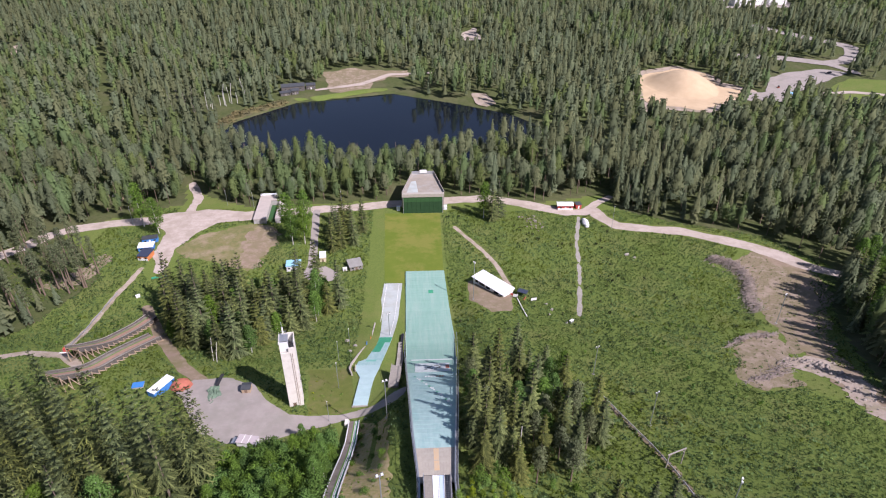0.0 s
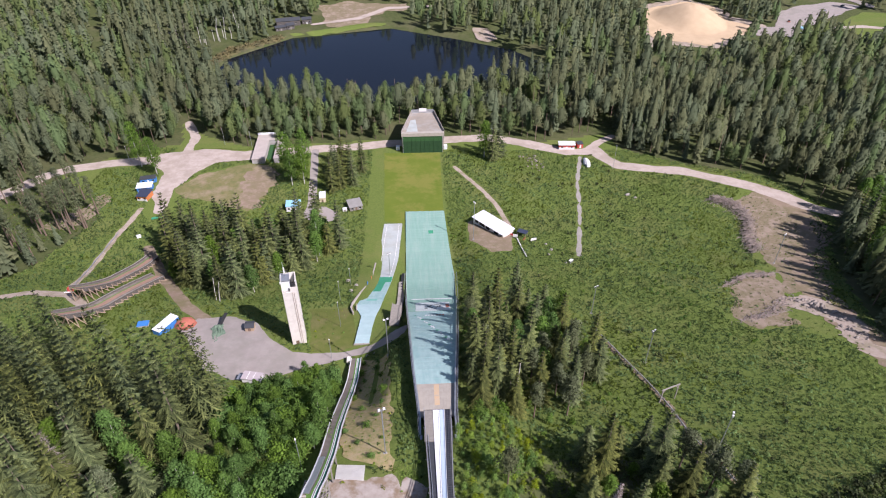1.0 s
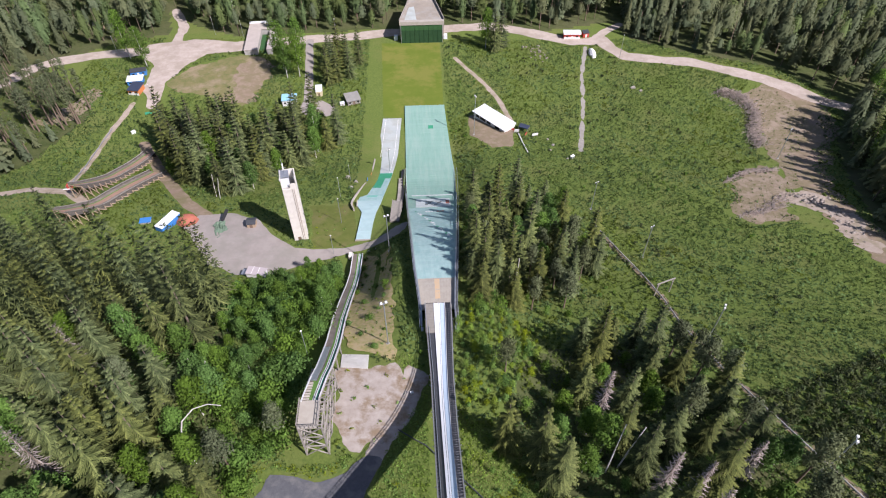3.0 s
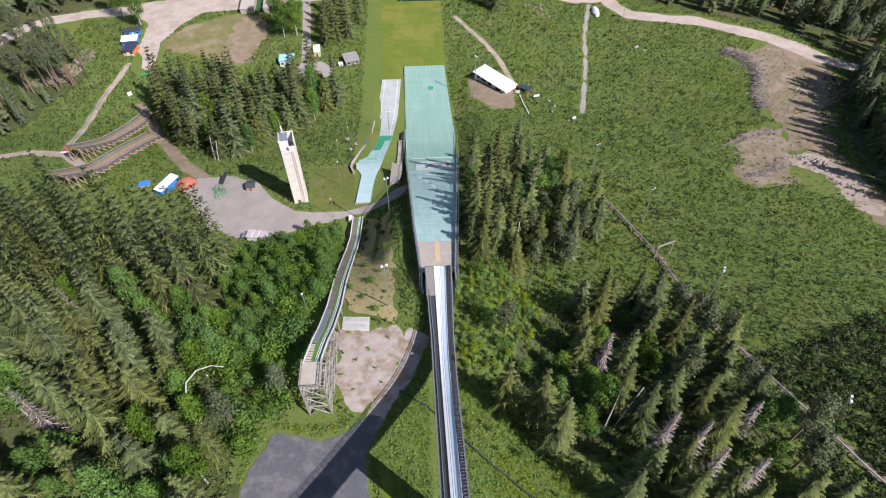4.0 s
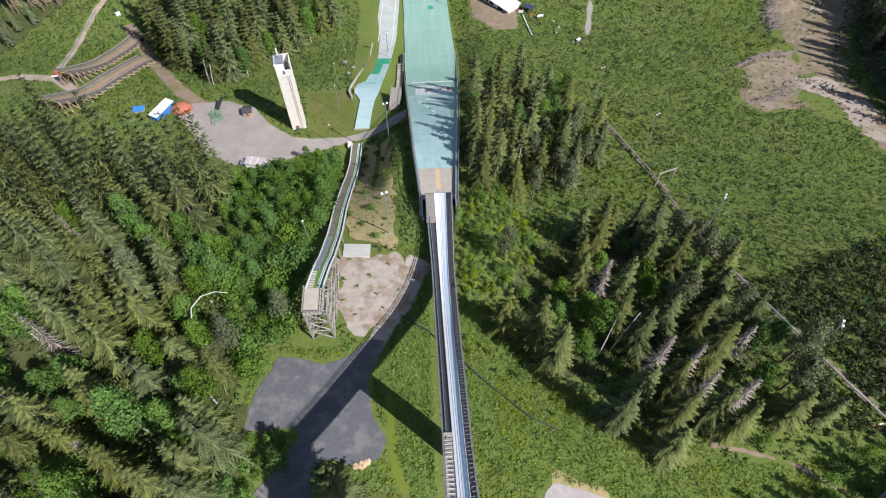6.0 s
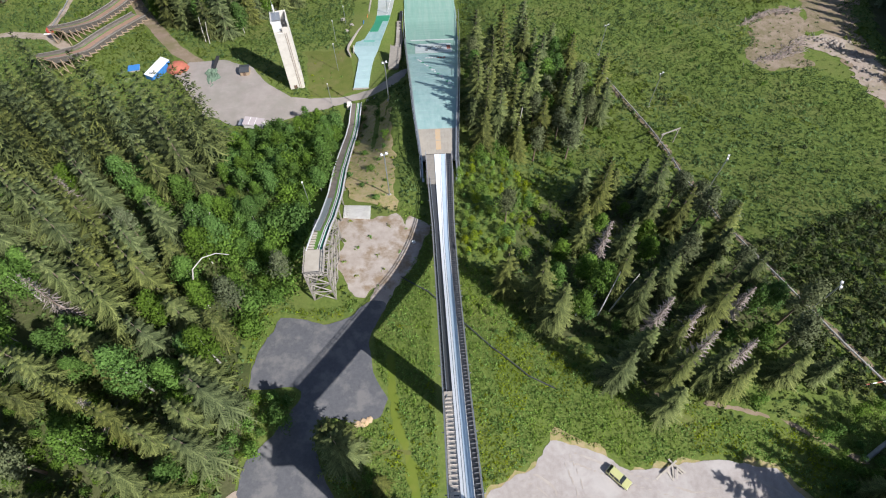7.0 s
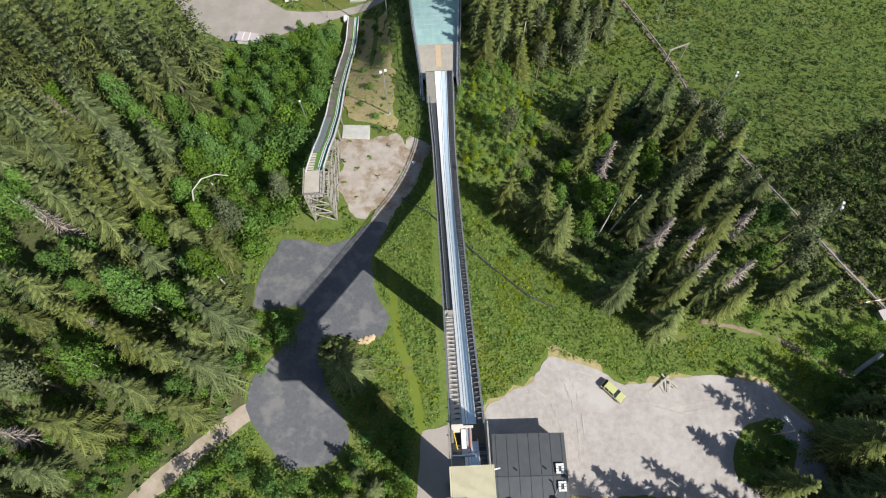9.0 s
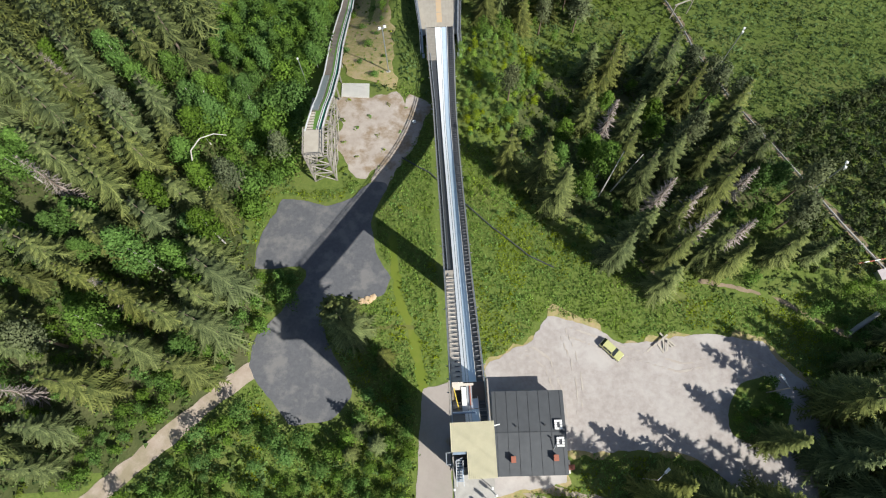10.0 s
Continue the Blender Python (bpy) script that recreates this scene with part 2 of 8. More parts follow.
    roof_seam=mat("dark sheet seam", (0.040, 0.043, 0.048), (0.05, 0.053, 0.058), 1.0, 0.5, 0.2),
    roof_navy=mat("navy sheet roof", (0.035, 0.045, 0.075), (0.045, 0.055, 0.09), 1.0, 0.5),
    roof_trailer=mat("pinkish grey roof sheet", (0.46, 0.40, 0.40), (0.40, 0.35, 0.36), 0.8, 0.6),
    roof_concrete=mat("pale concrete roof", (0.46, 0.40, 0.36), (0.40, 0.35, 0.31), 0.4, 0.9),
    cream_wall=mat("cream boards", (0.60, 0.52, 0.34), (0.54, 0.46, 0.30), 1.0, 0.8),
    wood_tan=mat("tan timber", (0.42, 0.32, 0.22), (0.35, 0.26, 0.18), 1.2, 0.85),
    rubble=mat("pale broken rock", (0.320, 0.280, 0.240), (0.256, 0.220, 0.188), 0.8, 0.95, bump=0.4, fine=4),
    bank_grass=mat("dry ochre bank grass", (0.410, 0.305, 0.165), (0.230, 0.245, 0.085), 1.3, 0.95, bump=0.5, fine=5, c=(0.430, 0.330, 0.215), c_scale=0.4, c_amount=0.6, spec=0.1),
    tyre=mat("compacted pale tyre mark", (0.43, 0.385, 0.345), (0.36, 0.315, 0.28), 0.8, 0.95, bump=0.3, fine=8, spec=0.2),
    thin_grass=mat("thin brown grass", (0.27, 0.208, 0.150), (0.17, 0.155, 0.078), 0.9, 0.95, bump=0.8, fine=3, c=(0.35, 0.275, 0.215), c_scale=0.15, c_amount=0.7, spec=0.1),
    tower_grass=mat("short olive grass", (0.135, 0.150, 0.040), (0.105, 0.130, 0.030), 0.5, 0.95, bump=0.5, fine=4, c=(0.18, 0.16, 0.07), c_scale=0.15, c_amount=0.6, spec=0.1),
    dirt_pale=mat("pale sandy earth", (0.44, 0.385, 0.340), (0.325, 0.275, 0.235), 0.5, 0.95, bump=0.5, fine=6, c=(0.250, 0.180, 0.110), c_scale=0.25, c_amount=0.85, spec=0.15),
    brushwood=mat("bleached cut branches", (0.40, 0.335, 0.29), (0.27, 0.22, 0.185), 0.6, 0.9, bump=0.3, fine=6),
    reed=mat("brown reeds", (0.17, 0.135, 0.055), (0.10, 0.10, 0.035), 0.2, 0.9, bump=0.6, fine=1.0, c=(0.06, 0.06, 0.03), c_scale=0.08, c_amount=0.8),
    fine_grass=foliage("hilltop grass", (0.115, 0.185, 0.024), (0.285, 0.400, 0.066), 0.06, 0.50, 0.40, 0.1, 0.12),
    # aerial haze is put into these paler, greyer colours of the far trees
    conifer_haze=foliage("mixed distant conifers with haze tone", (0.105, 0.128, 0.068), (0.188, 0.210, 0.112), 0.05, 0.30, 0.35, 0.05, 0.012, 0.3),
    leafy_haze=foliage("distant leafy crowns with haze tone", (0.105, 0.145, 0.056), (0.190, 0.250, 0.095), 0.04, 0.26, 0.40, 0.05, 0.015, 0.3),
    grating=mat("dull steel grating", (0.17, 0.175, 0.185), (0.13, 0.135, 0.145), 2.0, 0.6, 0.3),
    cloth=mat("pale concrete slab", (0.86, 0.84, 0.80), (0.78, 0.76, 0.72), 0.8, 0.9),
)
water = mat("dark lake water", (0.006, 0.009, 0.014), (0.008, 0.011, 0.016), 0.01, 0.05, bump=0.03, fine=0.6, spec=0.25)
M["water"] = water


# ---- shapes ----
def rng(seed):
    return np.random.default_rng(seed)


def thing(name, label, category, x=0, y=0, z=0, turn=0, group="", kind=""):
    ob = new(name)
    ob.empty_display_size = 0.3
    ob.matrix_world = pose(x, y, z, 0, 0, turn)
    return tagged(ob, label, category, group, kind)


def link(name, bm, material, parent=None, label="", smooth_faces=False):
    me = bpy.data.meshes.new(name)
    bm.to_mesh(me)
    bm.free()
    return link_mesh(name, me, material, parent, label, smooth_faces)


def link_mesh(name, me, material, parent=None, label="", smooth_faces=False):
    me.materials.append(material)
    if smooth_faces:
        me.shade_smooth()
    ob = new(name, me)
    if parent:
        ob.parent = parent
    if label:
        ob["label"] = label
    return ob


part = link


def add_box(bm, x0, x1, y0, y1, z0, z1, bevel=0.0):
    vs = [bm.verts.new((x, y, z)) for z in (z0, z1) for x, y in ((x0, y0), (x1, y0), (x1, y1), (x0, y1))]
    fs = [bm.faces.new([vs[i] for i in f]) for f in ((3, 2, 1, 0), (4, 5, 6, 7), (0, 1, 5, 4), (1, 2, 6, 5), (2, 3, 7, 6), (3, 0, 4, 7))]
    if bevel:
        bmesh.ops.bevel(bm, geom=list({e for f in fs for e in f.edges}), offset=bevel, segments=1, affect="EDGES")


def box(x0, x1, y0, y1, z0, z1, bevel=0.0):
    bm = bmesh.new()
    add_box(bm, x0, x1, y0, y1, z0, z1, bevel)
    return bm


def add_bar(bm, p, q, w, h=None, sides=4):
    """A bar from p to q, w thick."""
    p, q = Vector(p), Vector(q)
    d = (q - p).normalized()
    side = d.cross(Vector((0, 0, 1)))
    side = side.normalized() if side.length > 1e-3 else Vector((1, 0, 0))
    up = side.cross(d)
    h = h or w
    rings = []
    for c in (p, q):
        rings.append([bm.verts.new(c + side * (w / 2 * (1.414 if sides == 4 else 1) * math.cos(a)) + up * (h / 2 * (1.414 if sides == 4 else 1) * math.sin(a)))
                      for a in (math.pi / sides + 2 * math.pi * i / sides for i in range(sides))])
    for i in range(sides):
        j = (i + 1) % sides
        bm.faces.new((rings[0][i], rings[0][j], rings[1][j], rings[1][i]))
    bm.faces.new(rings[0][::-1])
    bm.faces.new(rings[1])


def bar(p, q, w, h=None, sides=4):
    bm = bmesh.new()
    add_bar(bm, p, q, w, h, sides)
    return bm


def prism(outline, z0, z1):
    """An upright block over an outline of (x, y) points; z0 and z1 may be functions of (x, y)."""
    bm = bmesh.new()
    lo = [bm.verts.new((x, y, z0(x, y) if callable(z0) else z0)) for x, y in outline]
    hi = [bm.verts.new((x, y, z1(x, y) if callable(z1) else z1)) for x, y in outline]
    bm.faces.new(lo[::-1])
    bm.faces.new(hi)
    for i in range(len(lo)):
        j = (i + 1) % len(lo)
        bm.faces.new((lo[i], lo[j], hi[j], hi[i]))
    bmesh.ops.recalc_face_normals(bm, faces=bm.faces)
    return bm


def ribbon(ys, left, right, top, depth):
    """A sheet along y, from x = left(y) to right(y), with its top at top(y) and depth thick."""
    bm = bmesh.new()
    rows = []
    for y in ys:
        a, b, z = left(y), right(y), top(y)
        rows.append([bm.verts.new(p) for p in ((a, y, z), (b, y, z), (b, y, z - depth), (a, y, z - depth))])
    for r, s in zip(rows, rows[1:]):
        for i in range(4):
            j = (i + 1) % 4
            bm.faces.new((r[i], r[j], s[j], s[i]))
    bm.faces.new(rows[0][::-1])
    bm.faces.new(rows[-1])
    bmesh.ops.recalc_face_normals(bm, faces=bm.faces)
    return bm


def triangles(name, verts, faces, tint=None, normals=None, plant=None):
    """A mesh from arrays of corners and triangles; normals: soft ones for foliage, which the triangles are turned to face."""
    verts, faces = np.asarray(verts, np.float32), np.asarray(faces, np.int32)
    if normals is not None:
        a, b, c = (verts[faces[:, i]] for i in range(3))
        away_from = np.einsum("ij,ij->i", np.cross(b - a, c - a), normals[faces].sum(1)) < 0
        faces = np.where(away_from[:, None], faces[:, ::-1], faces)
    me = bpy.data.meshes.new(name)
    me.vertices.add(len(verts))
    me.vertices.foreach_set("co", np.ascontiguousarray(verts).ravel())
    me.loops.add(faces.size)
    me.loops.foreach_set("vertex_index", np.ascontiguousarray(faces, np.int32).ravel())
    me.polygons.add(len(faces))
    me.polygons.foreach_set("loop_start", np.arange(0, faces.size, 3, dtype=np.int32))
    for layer, values in (("tint", tint), ("plant", plant)):
        if values is not None:
            me.attributes.new(layer, "FLOAT", "POINT").data.foreach_set("value", np.ascontiguousarray(values, np.float32))
    me.update(calc_edges=True)
    if normals is not None:
        me.normals_split_custom_set_from_vertices(normals.tolist())
    return me


# ---- the lie of the land ----
LEFT = ((-300, -6), (-60, 1), (30, 0), (48, -3), (62, -5.5), (76, -8.5), (90, -15), (106, -28), (122, -39.5), (150, -43), (175, -49), (205, -59), (240, -62), (300, -62.5), (385, -65.2), (560, -64), (700, -58), (900, -46), (1500, -15), (3200, 40))
RIGHT = ((-300, -6), (-60, 1), (28, 0), (48, -5), (70, -15), (95, -26), (122, -36), (150, -44), (175, -50), (205, -57), (240, -61), (300, -62.5), (385, -65.2), (560, -64), (700, -58), (900, -46), (1500, -15), (3200, 40))
MIDDLE = ((30, 0), (48, -3.3), (60, -5.4), (75, -7.4), (84, -10), (95, -17), (110, -26), (122, -32), (150, -43), (175, -56), (205, -61.5), (240, -62.3), (300, -62.6))
LAND = ((0, -2.8), (10, -4.2), (20, -7), (30, -11), (40, -16.3), (55, -26), (70, -36), (85, -44.5), (100, -49.8), (115, -52.3), (130, -53.3), (400, -53.4))
LAKE = ((-150, 445), (-146, 472), (-104, 519), (-70, 528), (-22, 541), (31, 511), (75, 482), (97, 449), (80, 405), (30, 385), (-40, 378), (-100, 388), (-135, 412))
TABLE_Y, TABLE_Z = 87.5, -8.4


def smooth(a, b, x):
    t = np.clip((x - a) / (b - a), 0, 1)
    return t * t * (3 - 2 * t)


def along(prof, y):
    return np.interp(y, [p[0] for p in prof], [p[1] for p in prof])


def land_z(y):
    """The big hill's landing slope."""
    return TABLE_Z + sum(along(LAND, y - TABLE_Y + d) for d in (-3, 0, 3)) / 3


def inrun_z(y):
    """The big hill's inrun: steep, then a curve out to the table."""
    ys = np.arange(TABLE_Y, -12, -0.5)
    a = np.radians(np.where(ys > 81, 11, np.where(ys > 45, 11 + 24 * (81 - ys) / 36, 35)))
    return np.interp(y, ys[::-1], (TABLE_Z + np.cumsum(np.tan(a) * 0.5))[::-1])


def inside(poly, x, y):
    """Signed distance to an outline, positive within it."""
    x, y = np.asarray(x, float), np.asarray(y, float)
    best, odd = np.full(np.broadcast(x, y).shape, 1e9), np.zeros(np.broadcast(x, y).shape, bool)
    for (ax, ay), (bx, by) in zip(poly, poly[1:] + poly[:1]):
        t = np.clip(((x - ax) * (bx - ax) + (y - ay) * (by - ay)) / ((bx - ax) ** 2 + (by - ay) ** 2 + 1e-9), 0, 1)
        best = np.minimum(best, np.hypot(x - ax - t * (bx - ax), y - ay - t * (by - ay)))
        if ay != by:
            odd ^= ((ay > y) != (by > y)) & (x < (bx - ax) * (y - ay) / (by - ay) + ax)
    return np.where(odd, best, -best)


def ground_z(x, y):
    """Height of the natural ground; x and y may be arrays."""
    x, y = np.asarray(x, float), np.asarray(y, float)
    z = 0.0
    w, mid = smooth(-5, 40, x), (1 - smooth(9, 24, np.abs(x))) * smooth(30, 60, y) * (1 - smooth(240, 300, y))
    for d in (-6, -2, 2, 6):
        z = z + ((1 - w) * along(LEFT, y + d) + w * along(RIGHT, y + d)) * (1 - mid) / 4 + mid * along(MIDDLE, y + d) / 4
    z = z + (np.sin(x * .021 + 1.3) * np.sin(y * .017 + .4) * 2.2 + np.sin(x * .05 + y * .043) * .7) * smooth(60, 160, np.abs(x)) * smooth(20, 90, y) * (1 - smooth(300, 370, y) * (1 - smooth(560, 700, y)))
    z = z + 6.5 * smooth(90, 110, y) * (1 - smooth(122, 142, y)) * (1 - smooth(10, 17, np.abs(x)))
    return z - 3.5 * smooth(-4, 6, inside(LAKE, x, y))

# outlines and lines on the plan (x, y)
GROVE = ((-56.2, 113.5), (-36, 128), (-29, 126), (-24.7, 94.7), (-25.4, 78.3), (-28.5, 64.8), (-28.8, 53.7), (-30.1, 47.6), (-35.2, 42.1), (-40.1, 51.8), (-44.1, 65.7), (-49.0, 87.1))
HILLSIDE_SPRUCES = ((6.2, 87.1), (9, 133), (15, 159), (28, 160), (41, 158), (48, 137), (50, 120), (32.6, 92.1), (17.2, 89.0))
MIXED_WOOD = ((10.0, 56.3), (13.7, 70.7), (23.0, 80.4), (40.0, 84.2), (57.3, 76.4), (61.3, 55.5), (62.3, 38.5), (62.8, 28.1), (48.1, 24.7), (33.4, 24.5), (25.5, 30.1), (20.7, 38.3), (13.9, 42.1))
JUDGE_WOOD = ((-102, 193), (-77, 172), (-63, 171), (-58, 188), (-46, 204), (-35, 217), (-49, 230), (-84, 227), (-112, 223))
STADIUM = ((-177, 179), (-169, 197), (-162, 208), (-151, 247), (-172, 274), (-198, 293), (-159, 316), (-136, 324), (-146, 356), (-126, 334), (-99, 319), (-65, 322), (-35, 324), (35, 329), (60, 316), (106, 326), (113, 305), (138, 285), (175, 266), (194, 235), (173, 204), (159, 174), (148, 140), (143.7, 107.6), (147.6, 83.3), (76.4, 22.4), (-91.4, 30.4), (-234, 158))
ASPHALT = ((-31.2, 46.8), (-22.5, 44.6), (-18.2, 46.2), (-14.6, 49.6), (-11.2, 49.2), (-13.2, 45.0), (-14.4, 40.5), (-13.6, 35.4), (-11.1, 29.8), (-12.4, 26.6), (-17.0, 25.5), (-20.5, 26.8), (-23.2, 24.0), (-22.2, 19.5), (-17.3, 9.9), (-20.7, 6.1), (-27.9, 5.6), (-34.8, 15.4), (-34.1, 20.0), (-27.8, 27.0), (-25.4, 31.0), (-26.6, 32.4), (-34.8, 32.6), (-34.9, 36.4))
SANDY = ((-21.5, 70.6), (-9.2, 71.0), (-6.9, 66), (-8.6, 60), (-11.8, 53.5), (-15.5, 49.5), (-17.9, 51.2), (-20.8, 58.0))
DRY_BANK = ((-22, 134), (-13, 127), (-9.7, 78.0), (-9.6, 72.8), (-20.5, 75.5), (-22.6, 103.9))
TOWER_LAWN = ((-42, 163), (-27, 163), (-24, 141), (-29, 138), (-38, 138))
JUNCTION = ((-145, 311), (-121, 316), (-95, 313), (-94, 303), (-112, 299), (-120, 287), (-125, 273), (-125, 261), (-131, 257), (-135, 268), (-136, 288), (-145, 299))
EARTH_TRACK = ((168, 252), (174.7, 239.5), (175, 221), (162, 199), (146, 178), (142.5, 165.5), (141.5, 150), (141, 135), (140, 122))
EARTH_LOW = ((129, 158), (137, 157), (139, 146), (138, 130))
REEDS = ((-152, 453), (-140, 480), (-105, 516), (-115, 517), (-150, 485), (-158, 457))
SHORE = ((-115, 517), (-87, 526), (-45, 544), (-20, 548), (-25, 540), (-49, 533), (-87, 521))
FAR_ROAD = ((330, 632), (364, 621), (387, 609), (405, 599), (424, 603), (446, 620), (459, 646), (448, 665), (430, 690), (400, 735))
FAR_ROAD_B = ((404, 599), (412, 585), (418, 570))
FAR_ROAD_C = ((350, 511), (380, 514), (403, 505), (440, 492))
FAR_MEADOW = ((358, 508), (367, 530), (400, 554), (440, 545), (470, 500), (420, 480), (362, 476))
FAR_GLADE = ((51, 722), (69, 744), (71, 700), (52, 690))
WEST_GLADE = ((-333, 677), (-317, 658), (-257, 521), (-224, 443), (-232, 449), (-290, 584))
WEST_BARE = ((-427, 682), (-419, 700), (-394, 663), (-401, 649))
ROCK_EDGE = ((-176, 234), (-168, 238), (-156, 239), (-154, 252), (-154, 265), (-158, 268), (-163, 255), (-173, 243), (-179, 238))
LANE_AREA = ((-14.7, 48.5), (-11.6, 48.3), (-8.2, 54.3), (-4.6, 60.9), (-2.5, 66.5), (-3.4, 68.5), (-7.0, 70.5), (-8.7, 64.9), (-11.0, 59.4), (-14.2, 54.3))
TROD = ((-10.5, 37.4), (-9.9, 26.7), (-7.3, 18.7), (-6.0, 10.2))
TROD_B = ((-14.1, 20.5), (-10.3, 20.8), (-7.3, 20.6))
GLADE_PATH = ((33.0, 31), (33.9, 29.5), (36.1, 26.0), (38.5, 23.6))
GLADE_PATH_B = ((42.6, 26.2), (49.0, 24.6), (54.0, 22.9), (60.0, 18.8), (66, 15))
TRACK = ((-34.3, 14.9), (-38.3, 11.9), (-46.0, 6.0), (-54.6, -1.2), (-62.9, -7.3), (-74.7, -12.9))
YARD = ((4.6, 13.8), (11.3, 16.8), (15.6, 21.4), (23.9, 19.0), (27.2, 15.8), (40.7, 17.2), (50.8, 15.3), (56.2, 8.0), (57.1, 0.9), (53.0, -12.1), (44.0, -11.7), (39.8, -4.6), (32.8, -1.3), (15.9, -0.5), (15.9, -4.7), (5.6, -6.6), (3.5, -5.7))
APRON = ((-6.4, 10.3), (-1.3, 11.4), (-2.4, -9.4), (-8.0, -9.2))
PLAZA = ((-84, 153), (-80, 159), (-69, 160), (-59, 155), (-51, 144), (-44, 138), (-29, 137), (-18, 140), (-13, 145), (-8, 151), (-8, 145), (-13, 138), (-28, 134), (-38, 131), (-53, 124), (-60, 126), (-70, 132), (-78, 144))
WOOD_PATH = ((-77, 158), (-87, 168), (-97, 182), (-108, 199), (-121, 220))
MAIN_ROAD = ((-222, 262), (-204, 276), (-197, 289), (-188, 296), (-169, 302), (-139, 305), (-109, 307), (-94, 310), (-60, 315), (-35, 317), (-9, 321), (14, 323), (38, 325), (60, 316), (81, 305))
HILL_ROAD = ((81, 305), (90, 304), (97, 307), (99, 297), (105, 287), (135, 277), (165, 257), (184, 235), (195, 227))
SPUR = ((-142, 356), (-131, 332), (-131, 306), (-130, 276), (-127, 252))
SPUR_B = ((94, 307), (101, 315), (111, 322))
DRIVE = ((-60, 313), (-56, 271), (-55, 255))
TURNING = ((-57, 255), (-48, 254), (-41, 247), (-43, 241), (-52, 240), (-58, 245))
LAWN = ((-19, 239), (-21, 308), (10, 307), (9, 238), (-9, 238))
BARE = ((140, 250), (166, 256), (190, 232), (178, 221), (165, 199), (151, 178), (147, 165), (146, 150), (145, 134), (146, 120), (135, 115), (132, 130), (125, 138), (122, 143), (108, 141), (103, 152), (111, 166), (116, 179), (128, 184), (136, 186), (134, 197), (137, 210), (143, 222), (146, 233), (138, 247))
TERRACE = ((148, 247), (166, 252), (174, 240), (170, 215), (160, 200), (147, 180), (142, 165), (132, 165), (137, 179), (140, 197), (144, 212), (148, 226), (151, 236))
BRUSH = ((117, 178), (128, 182), (136, 179), (131, 165), (123, 145), (116, 143), (108, 142), (104, 152), (112, 165))
EAST_EDGE = ((198, 233), (181, 206), (168, 180), (161, 158), (158, 138), (154, 116), (174, 122), (195, 174), (205, 212), (210, 226))
SCRUB = ((65.1, 61.6), (83.7, 67.9), (105.9, 77.4), (91.2, 46.9), (77.3, 26.2), (61.3, 26.1), (62.1, 37.4), (61.3, 50.2))
MOWN = ((-125, 270), (-116, 287), (-92, 299), (-82, 296), (-76, 278), (-85, 251), (-118, 265))
BROWN = ((-93, 290), (-79, 296), (-76, 278), (-82, 251), (-92, 256))
BEACH_B = ((47, 529), (59, 524), (66, 498), (58, 493), (47, 501))
SHED_PATCH = ((20, 236), (25, 240), (39, 226), (37, 208), (28, 208), (19, 221))
SAND = ((187, 488), (205, 562), (224, 578), (253, 589), (274, 573), (268, 543), (276, 534), (288, 518), (263, 499), (230, 477), (214, 484))
GRAVEL_FAR = ((292, 518), (304, 517), (327, 557), (358, 576), (388, 582), (412, 571), (364, 538), (333, 515), (305, 494), (280, 498))
BEACH = ((-84, 559), (-85, 591), (-64, 604), (-10, 596), (-2, 579), (-41, 565), (-49, 541), (-79, 535))
BEACH_ROAD = ((-89, 543), (-51, 558), (-26, 584), (12, 587))
DIRT_A = ((17, 290), (29, 266), (35, 250), (39, 228))
TRENCH = ((87, 298), (79, 270), (74, 242), (64, 202))
LEFT_PATH = ((-136, 183), (-138, 209), (-138, 232), (-136, 254))
LEFT_TRACK = ((-169, 178), (-158, 180), (-149, 182), (-134, 179), (-124, 170))
SPRUCE_WOOD = ((-77, -4), (-67, -3), (-54.8, 0.5), (-44.4, 7.7), (-35.7, 15.4), (-34.3, 23.9), (-36.3, 36.6), (-38, 50.4), (-47, 73), (-52, 104), (-64, 115), (-86, 121), (-101, 130), (-113, 141), (-130, 145), (-175, 150), (-240, 150), (-150, 30), (-98, -3))
SOUTH_WOOD = ((-54, -3), (-44, 4.5), (-34, 10), (-31, 5.5), (-20, 3.5), (-16, 8), (-8, 10), (-8, -8), (-8, -16), (-62, -14))
EAST_WOOD = ((55, -4), (58, -1), (62, 4), (72, 7), (92, 8), (98, -30), (24, -30), (24, -14), (38, -13.5), (48, -14))
ISLAND = ((42.5, 0.5), (46, -1), (51, 0.5), (53, 5), (50, 9.5), (46, 9), (43, 5.5))
BUSH_A = ((-35, 31), (-27, 31), (-25, 27), (-33, 21))
BUSH_B = ((-17, 18), (-9, 16), (-8, 10), (-15, 9), (-19, 16))
BUSH_C = ((3.5, 60), (4, 86), (9, 92), (19, 88), (24, 80), (19, 68), (11, 58))
INRUN_BANK = ((3, 45), (4, 60), (12, 58), (24, 34), (18, 30))


# ---- ground, lake, roads ----
def wobble(x, y, s, amount):
    """A cheap ragged edge."""
    return amount * (np.sin(x * s + 1.7 * np.sin(y * s * 0.63)) + np.sin(y * s * 1.37 + 1.3 * np.sin(x * s * 0.81)) + 0.6 * np.sin((x + y) * s * 2.9)) / 2.6


